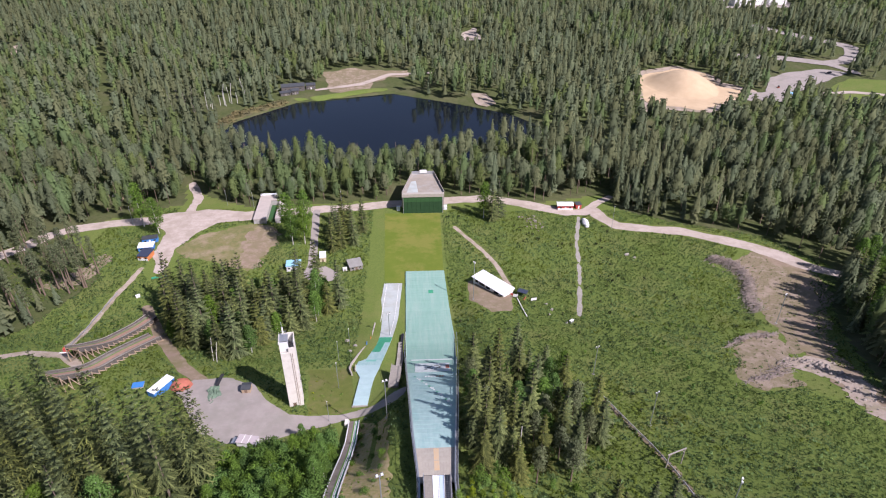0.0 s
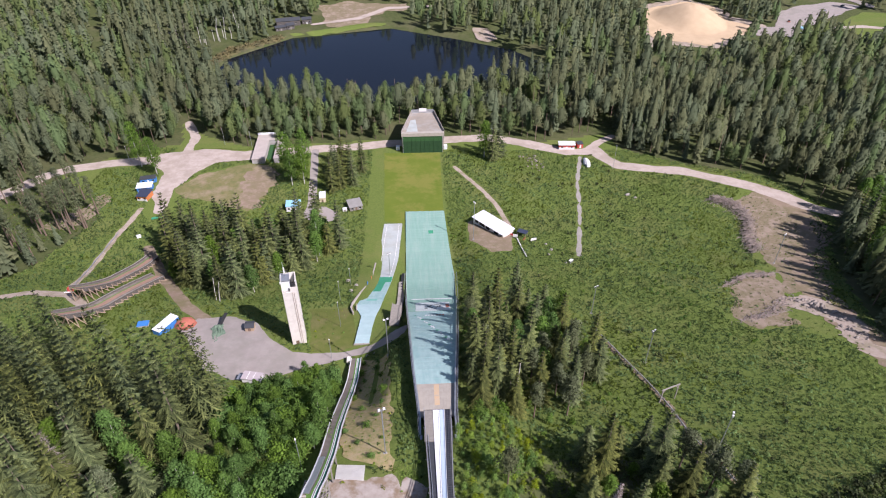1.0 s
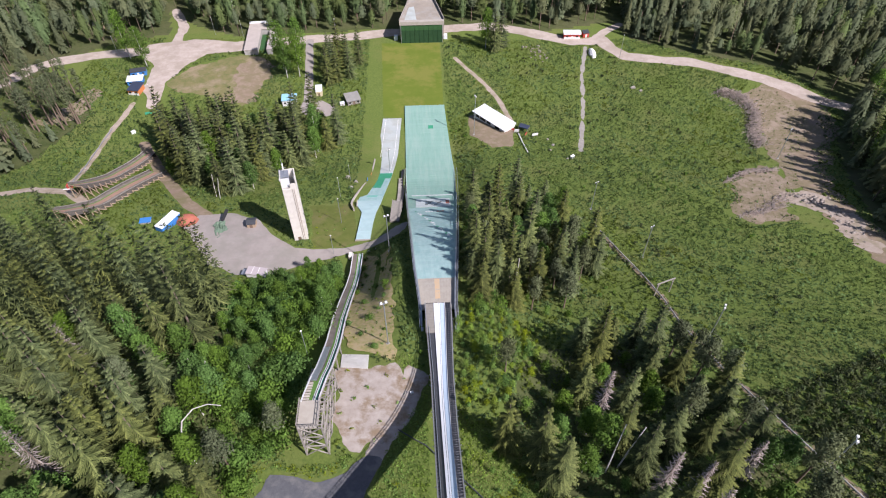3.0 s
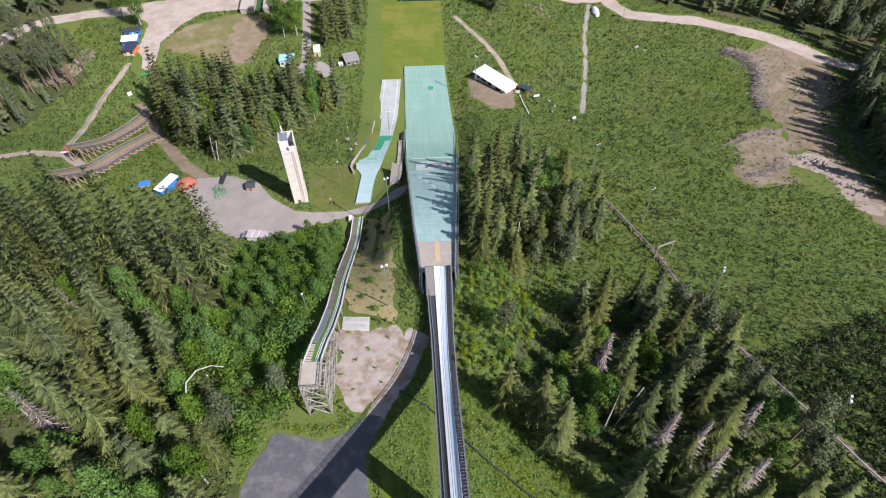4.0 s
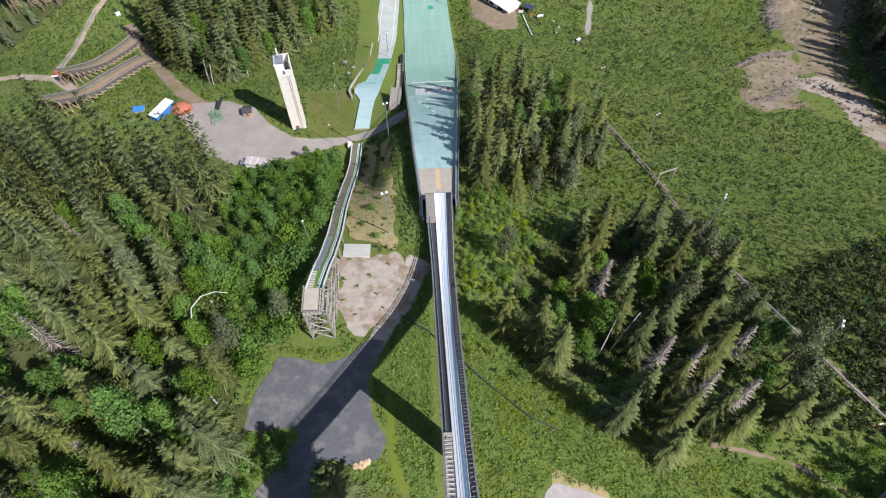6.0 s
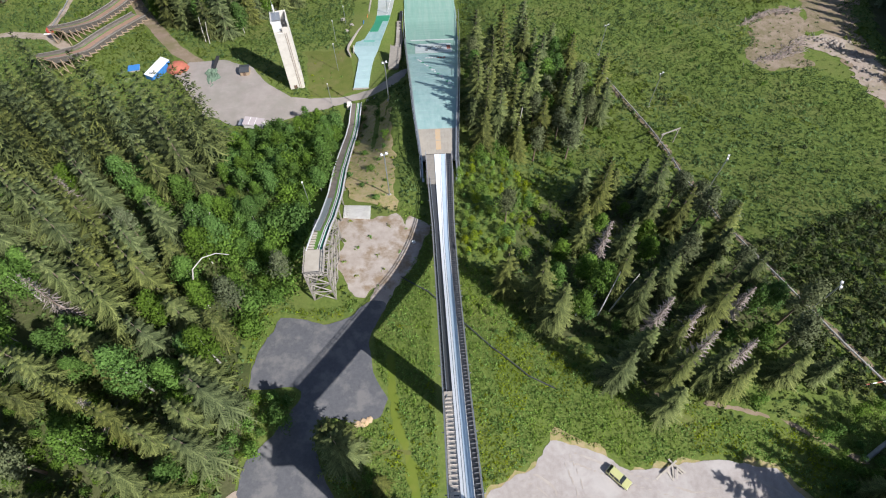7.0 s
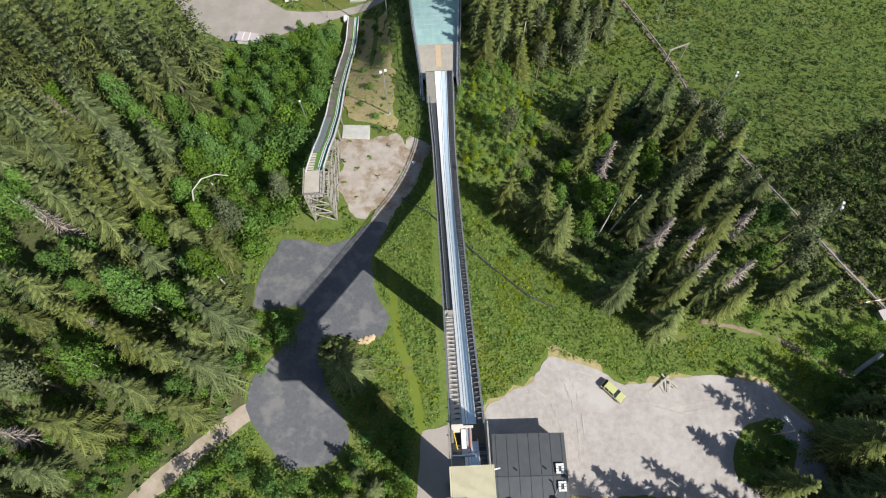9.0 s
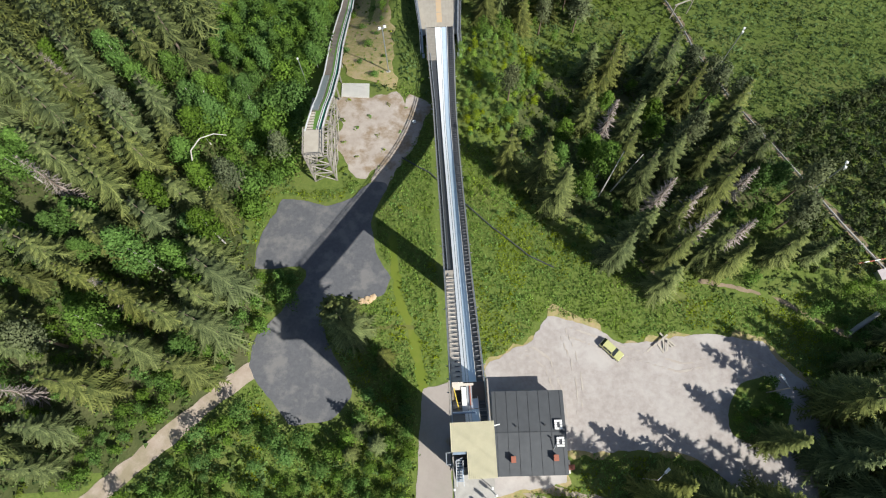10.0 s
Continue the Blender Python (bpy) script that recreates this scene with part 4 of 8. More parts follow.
def build_inrun():
    ramp = thing("inrun", "steep ski jump inrun with white track on concrete pillars", "ski jump")
    ys = np.linspace(2.9, TABLE_Y, 70)
    S = lambda a, b: (lambda y: np.interp(y, (20, 60, 87.5), a), lambda y: np.interp(y, (20, 60, 87.5), b))

    def lane_of(name, a, b, up, thick, m, label="", y0=2.9, y1=TABLE_Y):
        l, r = S(a, b)
        return part(name, ribbon(np.linspace(y0, y1, 60), l, r, lambda y: inrun_z(y) + up, thick), M[m], ramp, label)

    part("girder", ribbon(ys, lambda y: in_left(y) + 0.12, lambda y: in_right(y) - 0.12, lambda y: inrun_z(y) - 0.3, 1.3), M["concrete"], ramp, "grey concrete girder")
    lane_of("track_bed", (-0.60, -0.70, -0.86), (-0.28, -0.24, 0.30), 0.06, 0.3, "track_white", "white track")
    for dx in (0.02, 0.30):
        lane_of("groove", (-0.28 + dx, -0.24 + dx, 0.30 + dx), (-0.22 + dx, -0.18 + dx, 0.36 + dx), -0.02, 0.2, "steel")
    lane_of("track_rib", (-0.20, -0.16, 0.38), (0.02, 0.06, 0.60), 0.03, 0.3, "track_white")
    lane_of("track_edge", (0.08, 0.12, 0.66), (0.82, 0.94, 1.64), 0.05, 0.32, "track_sky", "white edge strip with painted pale blue sky reflection")
    lane_of("kerb", (0.82, 0.94, 1.64), (0.90, 1.02, 1.74), 0.22, 0.4, "white")
    part("walkway", ribbon(ys, lambda y: np.interp(y, (20, 60, 87.5), (0.92, 1.04, 1.76)), lambda y: in_right(y) - 0.1, lambda y: inrun_z(y) - 0.12, 0.12), M["dark_steel"], ramp, "dark grating walkway")
    for y in np.arange(3.6, 86, 0.62):
        x0, x1 = float(np.interp(y, (20, 60, 87.5), (0.96, 1.08, 1.8))), float(in_right(y)) - 0.14
        z = float(inrun_z(y)) - 0.06
        part("tread", box(x0, x1, y, y + 0.12, z - 0.04, z + 0.05), M["grating"], ramp)
    # wooden stairs high up on the left, then a dark gutter
    part("stair_bed", ribbon(np.linspace(4.5, 22.4, 30), lambda y: in_left(y) + 0.15, lambda y: -0.62, lambda y: inrun_z(y) - 0.08, 0.2), M["stair_pale"], ramp, "pale plywood stair bed")
    for i, y in enumerate(np.arange(4.8, 22.2, 0.62)):
        z, a = float(inrun_z(y)), float(in_left(y))
        part("cleat", bar((a + 0.2, y, z - 0.05), (-0.66, y, z - 0.05), 0.05, 0.07), M["stair_pale"], ramp)
        if y > 19.5:
            part("slot", box(a + 0.35, -0.7, y + 0.1, y + 0.24, z - 0.2, z - 0.06), M["wood_grey"], ramp, "grey slatted top")
        else:
            part("slot", box(-1.30, -0.80, y + 0.08, y + 0.18, z - 0.35, z - 0.05), M["dark_steel"], ramp)
    part("gutter", ribbon(np.linspace(22.4, 84, 40), lambda y: in_left(y) + 0.3, lambda y: np.interp(y, (20, 60, 87.5), (-0.64, -0.74, -0.89)), lambda y: inrun_z(y) - 0.2, 0.1), M["dark_steel"], ramp, "dark rubber gutter")
    part("gutter_rail", ribbon(np.linspace(22.4, 80, 40), lambda y: in_left(y) + 0.42, lambda y: in_left(y) + 0.54, lambda y: inrun_z(y) + 0.15, 0.35), M["steel"], ramp)
    for y in np.arange(23, 84, 0.8):
        z = float(inrun_z(y)) - 0.14
        part("tread", box(float(in_left(y)) + 0.12, float(in_left(y)) + 0.42, y, y + 0.12, z - 0.05, z + 0.05), M["grating"], ramp)
    part("landing_deck", box(-1.75, -0.66, 22.2, 23.2, float(inrun_z(22.8)) - 0.2, float(inrun_z(22.8)) + 0.12), M["wood_grey"], ramp)
    for fx, s in ((in_left, -1), (in_right, 1)):
        for up, th in ((0.05, 0.38), (1.05, 0.1), (0.58, 0.07)):
            part("side_rail", ribbon(ys, lambda y: fx(y) - 0.06 - 0.05 * (th > 0.3), lambda y: fx(y) + 0.06 + 0.05 * (th > 0.3), lambda y: inrun_z(y) + up, th), M["wood_grey" if th > 0.3 else "steel"], ramp)
        for y in np.arange(3.2, TABLE_Y, 1.55):
            x, z = float(fx(y)), float(inrun_z(y))
            part("rail_post", bar((x, y, z - 0.6), (x, y, z + 1.05), 0.09), M["steel"], ramp)
            if int(y * 10) % 3 == 0:
                part("bracket", bar((x, y, z - 0.5), (x + s * 0.35, y, z - 0.1), 0.1), M["steel"], ramp)
    for y, w, d in ((27.3, 1.45, 1.1), (60, 1.3, 0.7)):
        part("pillar", box(-w, w, y - d, y + d, float(ground_z(0, y)) - 1, float(inrun_z(y)) - 1.0, 0.08), M["concrete"], ramp, "wide concrete pillar")
    part("table_front", box(-2.9, 3.2, TABLE_Y - 0.1, TABLE_Y + 0.35, -14, TABLE_Z - 0.2), M["black"], ramp, "dark face below the take-off edge")
    for x0, x1 in ((-2.85, -0.9), (2.0, 3.15)):
        part("table_board", ribbon(np.linspace(78, TABLE_Y, 6), lambda y: x0, lambda y: x1, lambda y: inrun_z(y) - 0.02, 0.15), M["wood_grey" if x0 < 0 else "dark_steel"], ramp)
    for s, x in ((-1, -3.6), (1, 3.9)):
        part("trestle", box(x - 0.25, x + 0.25, TABLE_Y - 7.0, TABLE_Y - 6.0, float(ground_z(0, TABLE_Y - 6)) - 0.5, TABLE_Z - 0.6), M["steel"], ramp, "pale steel trestle foot")
    return ramp


build_landing()
build_inrun()


def build_start_tower():
    z0 = float(inrun_z(2.9))
    t = thing("start_tower", "tall concrete start tower with a cream corrugated cabin roof", "tower", 0, 0, 0)
    part("shaft", box(-1.9, 1.75, -2.3, 2.6, -1, z0 - 1.2, 0.06), M["concrete"], t, "tall concrete shaft")
    part("platform", box(-2.2, 2.0, -4.9, 4.4, z0 - 1.2, z0 - 0.95), M["concrete"], t)
    for x in (-2.15, 1.75):
        part("side_wall", box(x, x + 0.14, -2.1, 7.2, z0 - 3.2, z0 + 0.7), M["wood_grey"], t)
    cabin = part("cabin", box(-1.98, 1.7, 0.3, 2.5, z0 - 0.95, z0 + 1.55), M["wood_grey"], t, "grey boarded cabin")
    part("cabin_rear", box(-0.6, 1.7, -2.0, 0.3, z0 - 0.95, z0 + 1.55), M["wood_grey"], t)
    roof = part("roof", prism(((-2.25, 2.95), (-2.25, 0.2), (-0.72, 0.2), (-0.72, -2.35), (2.1, -2.35), (2.1, 2.95)), z0 + 1.55, lambda x, y: z0 + 1.72 + (y + 2.3) * 0.03), M["roof_cream"], t, "cream corrugated roof with a notch")
    for i in range(24):
        x = -2.2 + 4.25 * i / 23
        y0 = -2.36 if x > -0.72 else 0.19
        part("corrugation", bar((x, y0, z0 + 1.72 + (y0 + 2.3) * 0.03), (x, 2.96, z0 + 1.72 + 5.26 * 0.03), 0.075, 0.09), M["roof_cream"], roof)
    # gate area in front of the cabin
    part("gate_floor", box(-1.85, 1.6, 2.6, 7.2, z0 - 1.9, z0 - 1.75), M["wood_old"], t, "worn start floor")
    part("gate_deck", box(-1.8, -0.6, 6.35, 7.15, z0 - 1.0, z0 - 0.85), M["stair_pale"], t, "pale plywood start deck")
    # thin black plate on the whole floor draws the stair well's darkness
    part("stair_pit", box(-1.35, -0.92, 3.9, 6.3, z0 - 1.74, z0 - 1.66), M["black"], t, "flat black plate painting the stair well's shade")
    part("gate_wall", box(-0.84, -0.36, 3.9, 6.6, z0 - 1.8, z0 - 0.7), M["white"], t, "white partition")
    part("gate_bench", box(-0.3, 0.26, 3.6, 6.8, z0 - 1.75, z0 - 1.25), M["steel"], t)
    part("bench_rail", box(0.02, 0.10, 3.6, 6.8, z0 - 1.25, z0 - 1.05), M["rust"], t)
    part("start_beam", box(-0.9, 0.45, 6.75, 7.0, z0 - 1.3, z0 - 0.9), M["stair_pale"], t)
    part("cross_beam", box(-1.9, 0.45, 3.85, 4.05, z0 + 0.1, z0 + 0.3), M["blue_grey"], t, "blue-grey cross beam")
    part("yellow_rail", bar((-1.62, 6.5, z0 - 0.6), (-1.18, 4.2, z0 - 0.6), 0.10), M["yellow"], t, "yellow hand rail")
    for i in range(11):
        part("tread", box(0.5, 1.5, 3.2 + i * 0.37, 3.45 + i * 0.37, z0 - 1.5 - i * 0.12, z0 - 1.35 - i * 0.12), M["grating"], t)
        part("tread_edge", box(0.5 + 0.45 * (i % 2), 0.95 + 0.45 * (i % 2), 3.2 + i * 0.37, 3.27 + i * 0.37, z0 - 1.35 - i * 0.12, z0 - 1.30 - i * 0.12), M["roof_trailer"], t)
    part("signal_lamp", box(-0.75, -0.6, 6.5, 6.65, z0 - 1.6, z0 - 0.9), M["orange"], t)
    # rear deck with its stair and masts
    part("rear_deck", box(-2.1, 1.9, -5.0, -2.0, z0 - 0.6, z0 - 0.45), M["concrete"], t)
    stair = part("stair", box(-1.8, -1.15, -2.6, -0.4, z0 - 0.5, z0 - 0.3), M["blue_grey"], t, "narrow steel stair in the roof's notch")
    for i in range(8):
        part("step", box(-1.72, -1.22, -2.5 + i * 0.26, -2.36 + i * 0.26, z0 - 0.3, z0 - 0.1 + i * 0.14), M["steel"], stair)
    for x in (-1.82, -1.14):
        part("stair_rail", bar((x, -3.0, z0 + 0.5), (x, -0.6, z0 + 1.3), 0.07), M["steel"], stair)
    part("stair_rail", bar((-1.82, -0.6, z0 + 1.3), (-1.14, -0.35, z0 + 1.3), 0.07), M["steel"], stair)
    part("hatch", bar((-0.95, -0.86, z0 - 0.4), (-0.95, -0.86, z0 + 0.5), 0.85, sides=14), M["black"], t, "round dark hatch")
    part("vent_box", box(-2.1, -0.74, -0.05, 0.18, z0 + 0.9, z0 + 1.6), M["blue_grey"], t)
    part("side_frame", box(-2.75, -2.2, -1.0, -0.92, z0 - 0.5, z0 + 0.5), M["steel"], t)
    part("side_frame", box(-2.75, -2.2, 0.12, 0.2, z0 - 0.5, z0 + 0.5), M["steel"], t)
    part("side_frame", box(-2.78, -2.7, -1.0, 0.2, z0 + 0.42, z0 + 0.5), M["steel"], t)
    for i, (x, y, h) in enumerate(((-2.0, -4.8, 2.2), (-1.4, -4.9, 1.4), (1.5, -3.2, 2.6), (1.9, -3.9, 1.8), (1.7, -4.9, 2.3), (-2.1, -3.2, 1.6), (0.4, -4.9, 1.2))):
        mast = part("mast", bar((x, y, z0 - 0.5), (x, y, z0 - 0.5 + h), 0.09, sides=6), M["steel"], t)
        part("antenna", box(x - 0.1, x + 0.1, y - 0.16, y + 0.06, z0 - 0.4 + h * 0.6, z0 - 0.3 + h), M["white"], mast)
    for i in range(8):
        part("rail_post", bar((-2.05 + i * 0.55, -4.95, z0 - 0.5), (-2.05 + i * 0.55, -4.95, z0 + 0.55), 0.06), M["steel"], t)
    part("hand_rail", bar((-2.1, -4.95, z0 + 0.55), (1.9, -4.95, z0 + 0.55), 0.07), M["steel"], t)
    part("side_arm", bar((2.1, 2.5, z0 + 1.2), (2.7, 2.6, z0 + 1.25), 0.12), M["white"], t)


build_start_tower()


# ---- the small ski jump ----
def small_left(y):
    return np.interp(y, (140, 150, 157, 163, 177, 188, 210, 237), (-24.7, -24.0, -23.6, -26.0, -23.7, -21.5, -20.6, -19.0))


def small_right(y):
    return np.interp(y, (140, 150, 157, 163, 177, 188, 210, 237), (-20.0, -19.4, -18.7, -17.4, -15.6, -14.3, -12.0, -10.6))


def small_z(y):
    return float(ground_z((small_left(y) + small_right(y)) / 2, y)) + 0.55


def build_small_landing():
    s = thing("small_landing_slope", "small jump's landing slope in pale blue and grey plastic mats", "landing slope")
    y = 141.0
    while y < 237:
        n = min(y + 2.2, 237)
        m = "mat_blue" if y < 163 else ("mat_pale" if y < 176 else ("mat_grey" if y > 190 else "mat_pale"))
        part("mat_strip", ribbon(np.linspace(y, n + 0.05, 3), small_left, small_right, lambda q: small_z(q) + 0.02 - 0.015 * (q - y), 0.5), M[m], s)
        y = n
    for y0, y1, a, b, m in ((186, 191, 0.0, 1.0, "mat_dark"), (176.5, 186, 0.35, 0.72, "mat_dark"), (168, 169.4, 0.3, 0.75, "mat_mid"), (191, 236, 0.16, 0.18, "white"), (191, 236, 0.82, 0.84, "white")):
        part("mat_band", ribbon(np.linspace(y0, y1, 8), lambda q: small_left(q) + a * (small_right(q) - small_left(q)), lambda q: small_left(q) + b * (small_right(q) - small_left(q)), lambda q: small_z(q) + 0.06, 0.1), M[m], s)
    part("side_wall", wall_along(np.linspace(158.5, 204, 14), lambda q: float(small_left(q)) - 0.4 - 1.6 * max(0, 1 - (q - 158.5) / 24), -1, 0.5, lambda q: small_z(q) + 0.9, lambda q: small_z(q) - 2.5), M["wood_pale"], s, "bleached timber side wall")
    for y0, m in ((181, "blue"), (186.5, "orange"), (161, "wood_pale")):
        part("side_board", box(float(small_left(y0)) - 0.5, float(small_left(y0)) - 0.3, y0, y0 + 3.0, small_z(y0) - 0.6, small_z(y0) + 0.6), M[m], s)
    part("table_wall", box(-24.9, -19.8, 140.6, 141.0, -43, small_z(141) - 0.1), M["wood_grey"], s)


def tower_x(y):
    """Middle line of the small inrun."""
    return np.interp(y, (50, 56, 66, 76, 88, 109, 128, 133), (-23.3, -23.3, -22.5, -22.4, -22.8, -23.3, -23.3, -23.3))


def small_inrun_z(y):
    return float(np.interp(y, (55, 62, 75, 88, 100, 112, 122, 133), (6.6, 3.2, -5.4, -13.3, -21.9, -30.8, -36.6, -39.7)))


def build_small_inrun():
    r = thing("small_inrun", "small timber ski jump inrun on a grey lattice tower", "ski jump")
    ys = np.linspace(55, 133, 44)
    Z = small_inrun_z
    lane = lambda a, b: (lambda y: tower_x(y) + a, lambda y: tower_x(y) + b)
    for nm, a, b, up, th, m, lab in (("deck", -1.5, 1.4, 0, 0.35, "wood_old", "dark weathered board deck"), ("turf_strip", -0.15, 0.25, 0.06, 0.1, "green_turf", "worn green turf strip"), ("track", 0.25, 0.75, 0.1, 0.15, "white", "pale track"), ("turf_strip", 0.7, 1.0, 0.06, 0.1, "mat_dark", ""), ("track_gap", 0.45, 0.55, 0.13, 0.05, "black", "")):
        l, q = lane(a, b)
        part(nm, ribbon(ys, l, q, lambda y: Z(y) + up, th), M[m], r, lab)
    for a in (-1.6, 1.4):
        l, q = lane(a, a + 0.12)
        part("side_board", ribbon(ys, l, q, lambda y: Z(y) + 0.4, 0.8), M["wood_grey"], r)
        part("side_cap", ribbon(ys, lambda y: tower_x(y) + a - 0.08, lambda y: tower_x(y) + a + 0.2, lambda y: Z(y) + 0.47, 0.08), M["white"], r)
    part("cover_deck", ribbon(np.linspace(61, 74, 8), lambda y: tower_x(y) - 1.4, lambda y: tower_x(y) - 0.35, lambda y: Z(y) + 0.45, 0.3), M["steel"], r, "grey covered stair")
    for i in range(7):
        y = 55.6 + i * 0.75
        part("step", box(-24.7, -23.6, y, y + 0.3, Z(y) + 0.05, Z(y) + 0.28), M["wood_pale"], r)
    part("turf_patch", ribbon(np.linspace(55.4, 61, 4), lambda y: tower_x(y) - 0.9, lambda y: tower_x(y) + 0.2, lambda y: Z(y) + 0.07, 0.06), M["green_turf"], r)
    part("start_deck", box(-25.0, -21.5, 50.0, 55.2, 6.7, 7.0), M["wood_pale"], r, "pale board start deck")
    for p, q in (((-25.0, 50.0), (-21.5, 50.0)), ((-25.0, 50.0), (-25.0, 55.2)), ((-21.5, 50.0), (-21.5, 55.2))):
        for h in (7.55, 8.1):
            part("hand_rail", bar((*p, h), (*q, h), 0.09), M["wood_grey"], r)
        n = 5
        for i in range(n + 1):
            x, y = p[0] + (q[0] - p[0]) * i / n, p[1] + (q[1] - p[1]) * i / n
            part("rail_post", bar((x, y, 6.9), (x, y, 8.1), 0.09), M["wood_grey"], r)
    # the lattice tower and trestles
    legs = [(x, y) for y in (50.2, 55.0, 60.0, 65.5) for x in (-24.9, -20.9)]
    for x, y in legs:
        top = 6.7 if y < 56 else Z(y) - 0.2
        part("leg", bar((x, y, float(ground_z(x, y)) - 0.5), (x, y, top), 0.28), M["wood_grey"], r)
    for (x0, y0), (x1, y1) in list(zip(legs[::2], legs[1::2])) + list(zip(legs[:-2], legs[2:])):
        t0, t1 = (6.6 if y0 < 56 else Z(y0) - 0.3), (6.6 if y1 < 56 else Z(y1) - 0.3)
        b0, b1 = float(ground_z(x0, y0)), float(ground_z(x1, y1))
        n = max(2, int((min(t0, t1) - max(b0, b1)) / 2.6))
        for k in range(n):
            a0, a1 = b0 + (t0 - b0) * k / n, b1 + (t1 - b1) * k / n
            c0, c1 = b0 + (t0 - b0) * (k + 1) / n, b1 + (t1 - b1) * (k + 1) / n
            part("brace", bar((x0, y0, a0), (x1, y1, c1), 0.16), M["wood_grey"], r)
            part("brace", bar((x1, y1, a1), (x0, y0, c0), 0.16), M["wood_grey"], r)
            part("tie", bar((x0, y0, c0), (x1, y1, c1), 0.18), M["wood_grey"], r)
    for y in np.arange(70, 130, 5.0):
        for a in (-1.5, 1.4):
            x = float(tower_x(y)) + a
            if Z(y) - float(ground_z(x, y)) > 0.4:
                part("leg", bar((x, y, float(ground_z(x, y)) - 0.5), (x, y, Z(y) - 0.1), 0.24), M["wood_grey"], r)
    part("end_block", box(-26.2, -25.1, 131.5, 133.5, -42, -39.2), M["white_wall"], r, "white end block")


build_small_landing()
build_small_inrun()


def build_bend_ramp(name, label, ax, ay, bx, by, h0, h1, width):
    """A children's inrun: a banked board deck that falls in a hollow curve from trestles to the ground."""
    r = thing(name, label, "ski jump", group="children's timber jumps")
    A, B = Vector((ax, ay)), Vector((bx, by))
    d = (B - A).normalized()
    s = Vector((-d.y, d.x))
    n = 16
    g0, g1 = float(ground_z(ax, ay)), float(ground_z(bx, by))
    prof = [(A + (B - A) * (i / n), g0 + h0 + (g1 + h1 - g0 - h0) * (1 - (1 - i / n) ** 1.75)) for i in range(n + 1)]
    prof = [(p, max(z, 1.3 + max(float(ground_z(p.x + s.x * o, p.y + s.y * o)) for o in (-3, 0, 3)))) for p, z in prof]

    def lane_mesh(o0, o1, up, th):
        bm, rows = bmesh.new(), []
        for p, z in prof:
            a, b = p + s * o0, p + s * o1
            rows.append([bm.verts.new(v) for v in ((a.x, a.y, z + up), (b.x, b.y, z + up), (b.x, b.y, z + up - th), (a.x, a.y, z + up - th))])
        for u, w in zip(rows, rows[1:]):
            for i in range(4):
                j = (i + 1) % 4
                bm.faces.new((u[i], u[j], w[j], w[i]))
        bm.faces.new(rows[0][::-1])
        bm.faces.new(rows[-1])
        bmesh.ops.recalc_face_normals(bm, faces=bm.faces)
        return bm

    w = width / 2
    part("deck", lane_mesh(-w, w, 0, 0.3), M["wood_old"], r, "weathered brown board deck")
    part("track", lane_mesh(-0.9, 0.9, 0.06, 0.1), M["wood_red"], r, "reddish worn track")
    part("turf_strip", lane_mesh(0.7, 1.4, 0.05, 0.1), M["green_turf"], r)
    for o in (-w, w - 0.15):
        # the sides' shade is given to these boards as a dark colour
        part("side_board", lane_mesh(o, o + 0.15, 0.75, 2.0), M["wood_dark"], r, "side boards coloured dark for their shade")
        part("side_cap", lane_mesh(o - 0.1, o + 0.25, 0.83, 0.1), M["wood_grey"], r)
    for i in range(0, n + 1, 1):
        p, z = prof[i]
        for o in (-w, w):
            q = p + s * o
            gz = float(ground_z(q.x, q.y))
            if z - gz > 0.9:
                part("post", bar((q.x, q.y, gz - 0.4), (q.x, q.y, z - 0.1), 0.26), M["wood_tan"], r)
                q2 = prof[min(i + 1, n)][0] + s * o
                part("brace", bar((q.x, q.y, z - 0.6), (q2.x + s.x * o * 0.25, q2.y + s.y * o * 0.25, float(ground_z(q2.x, q2.y))), 0.24), M["wood_tan"], r)
    for i in range(n):
        p, z = prof[i]
        a, b = p - s * w, p + s * w
        if z - float(ground_z(p.x, p.y)) > 1.2:
            part("cross_beam", bar((a.x, a.y, z - 0.45), (b.x, b.y, z - 0.45), 0.26), M["wood_tan"], r)
            part("brace", bar((a.x, a.y, z - 0.5), (b.x, b.y, float(ground_z(b.x, b.y))), 0.22), M["wood_tan"], r)


RAMP_A, RAMP_B = ((-121.9, 154.0), (-106.6, 193.1)), ((-125.9, 173.0), (-115.6, 211.4))
build_bend_ramp("timber_ramp", "longer weathered timber children's inrun on brown trestles", *RAMP_A[0], *RAMP_A[1], 7.6, 1.3, 6.0)
build_bend_ramp("timber_ramp", "weathered timber children's inrun with reddish track on trestles", *RAMP_B[0], *RAMP_B[1], 6.6, 1.3, 5.4)


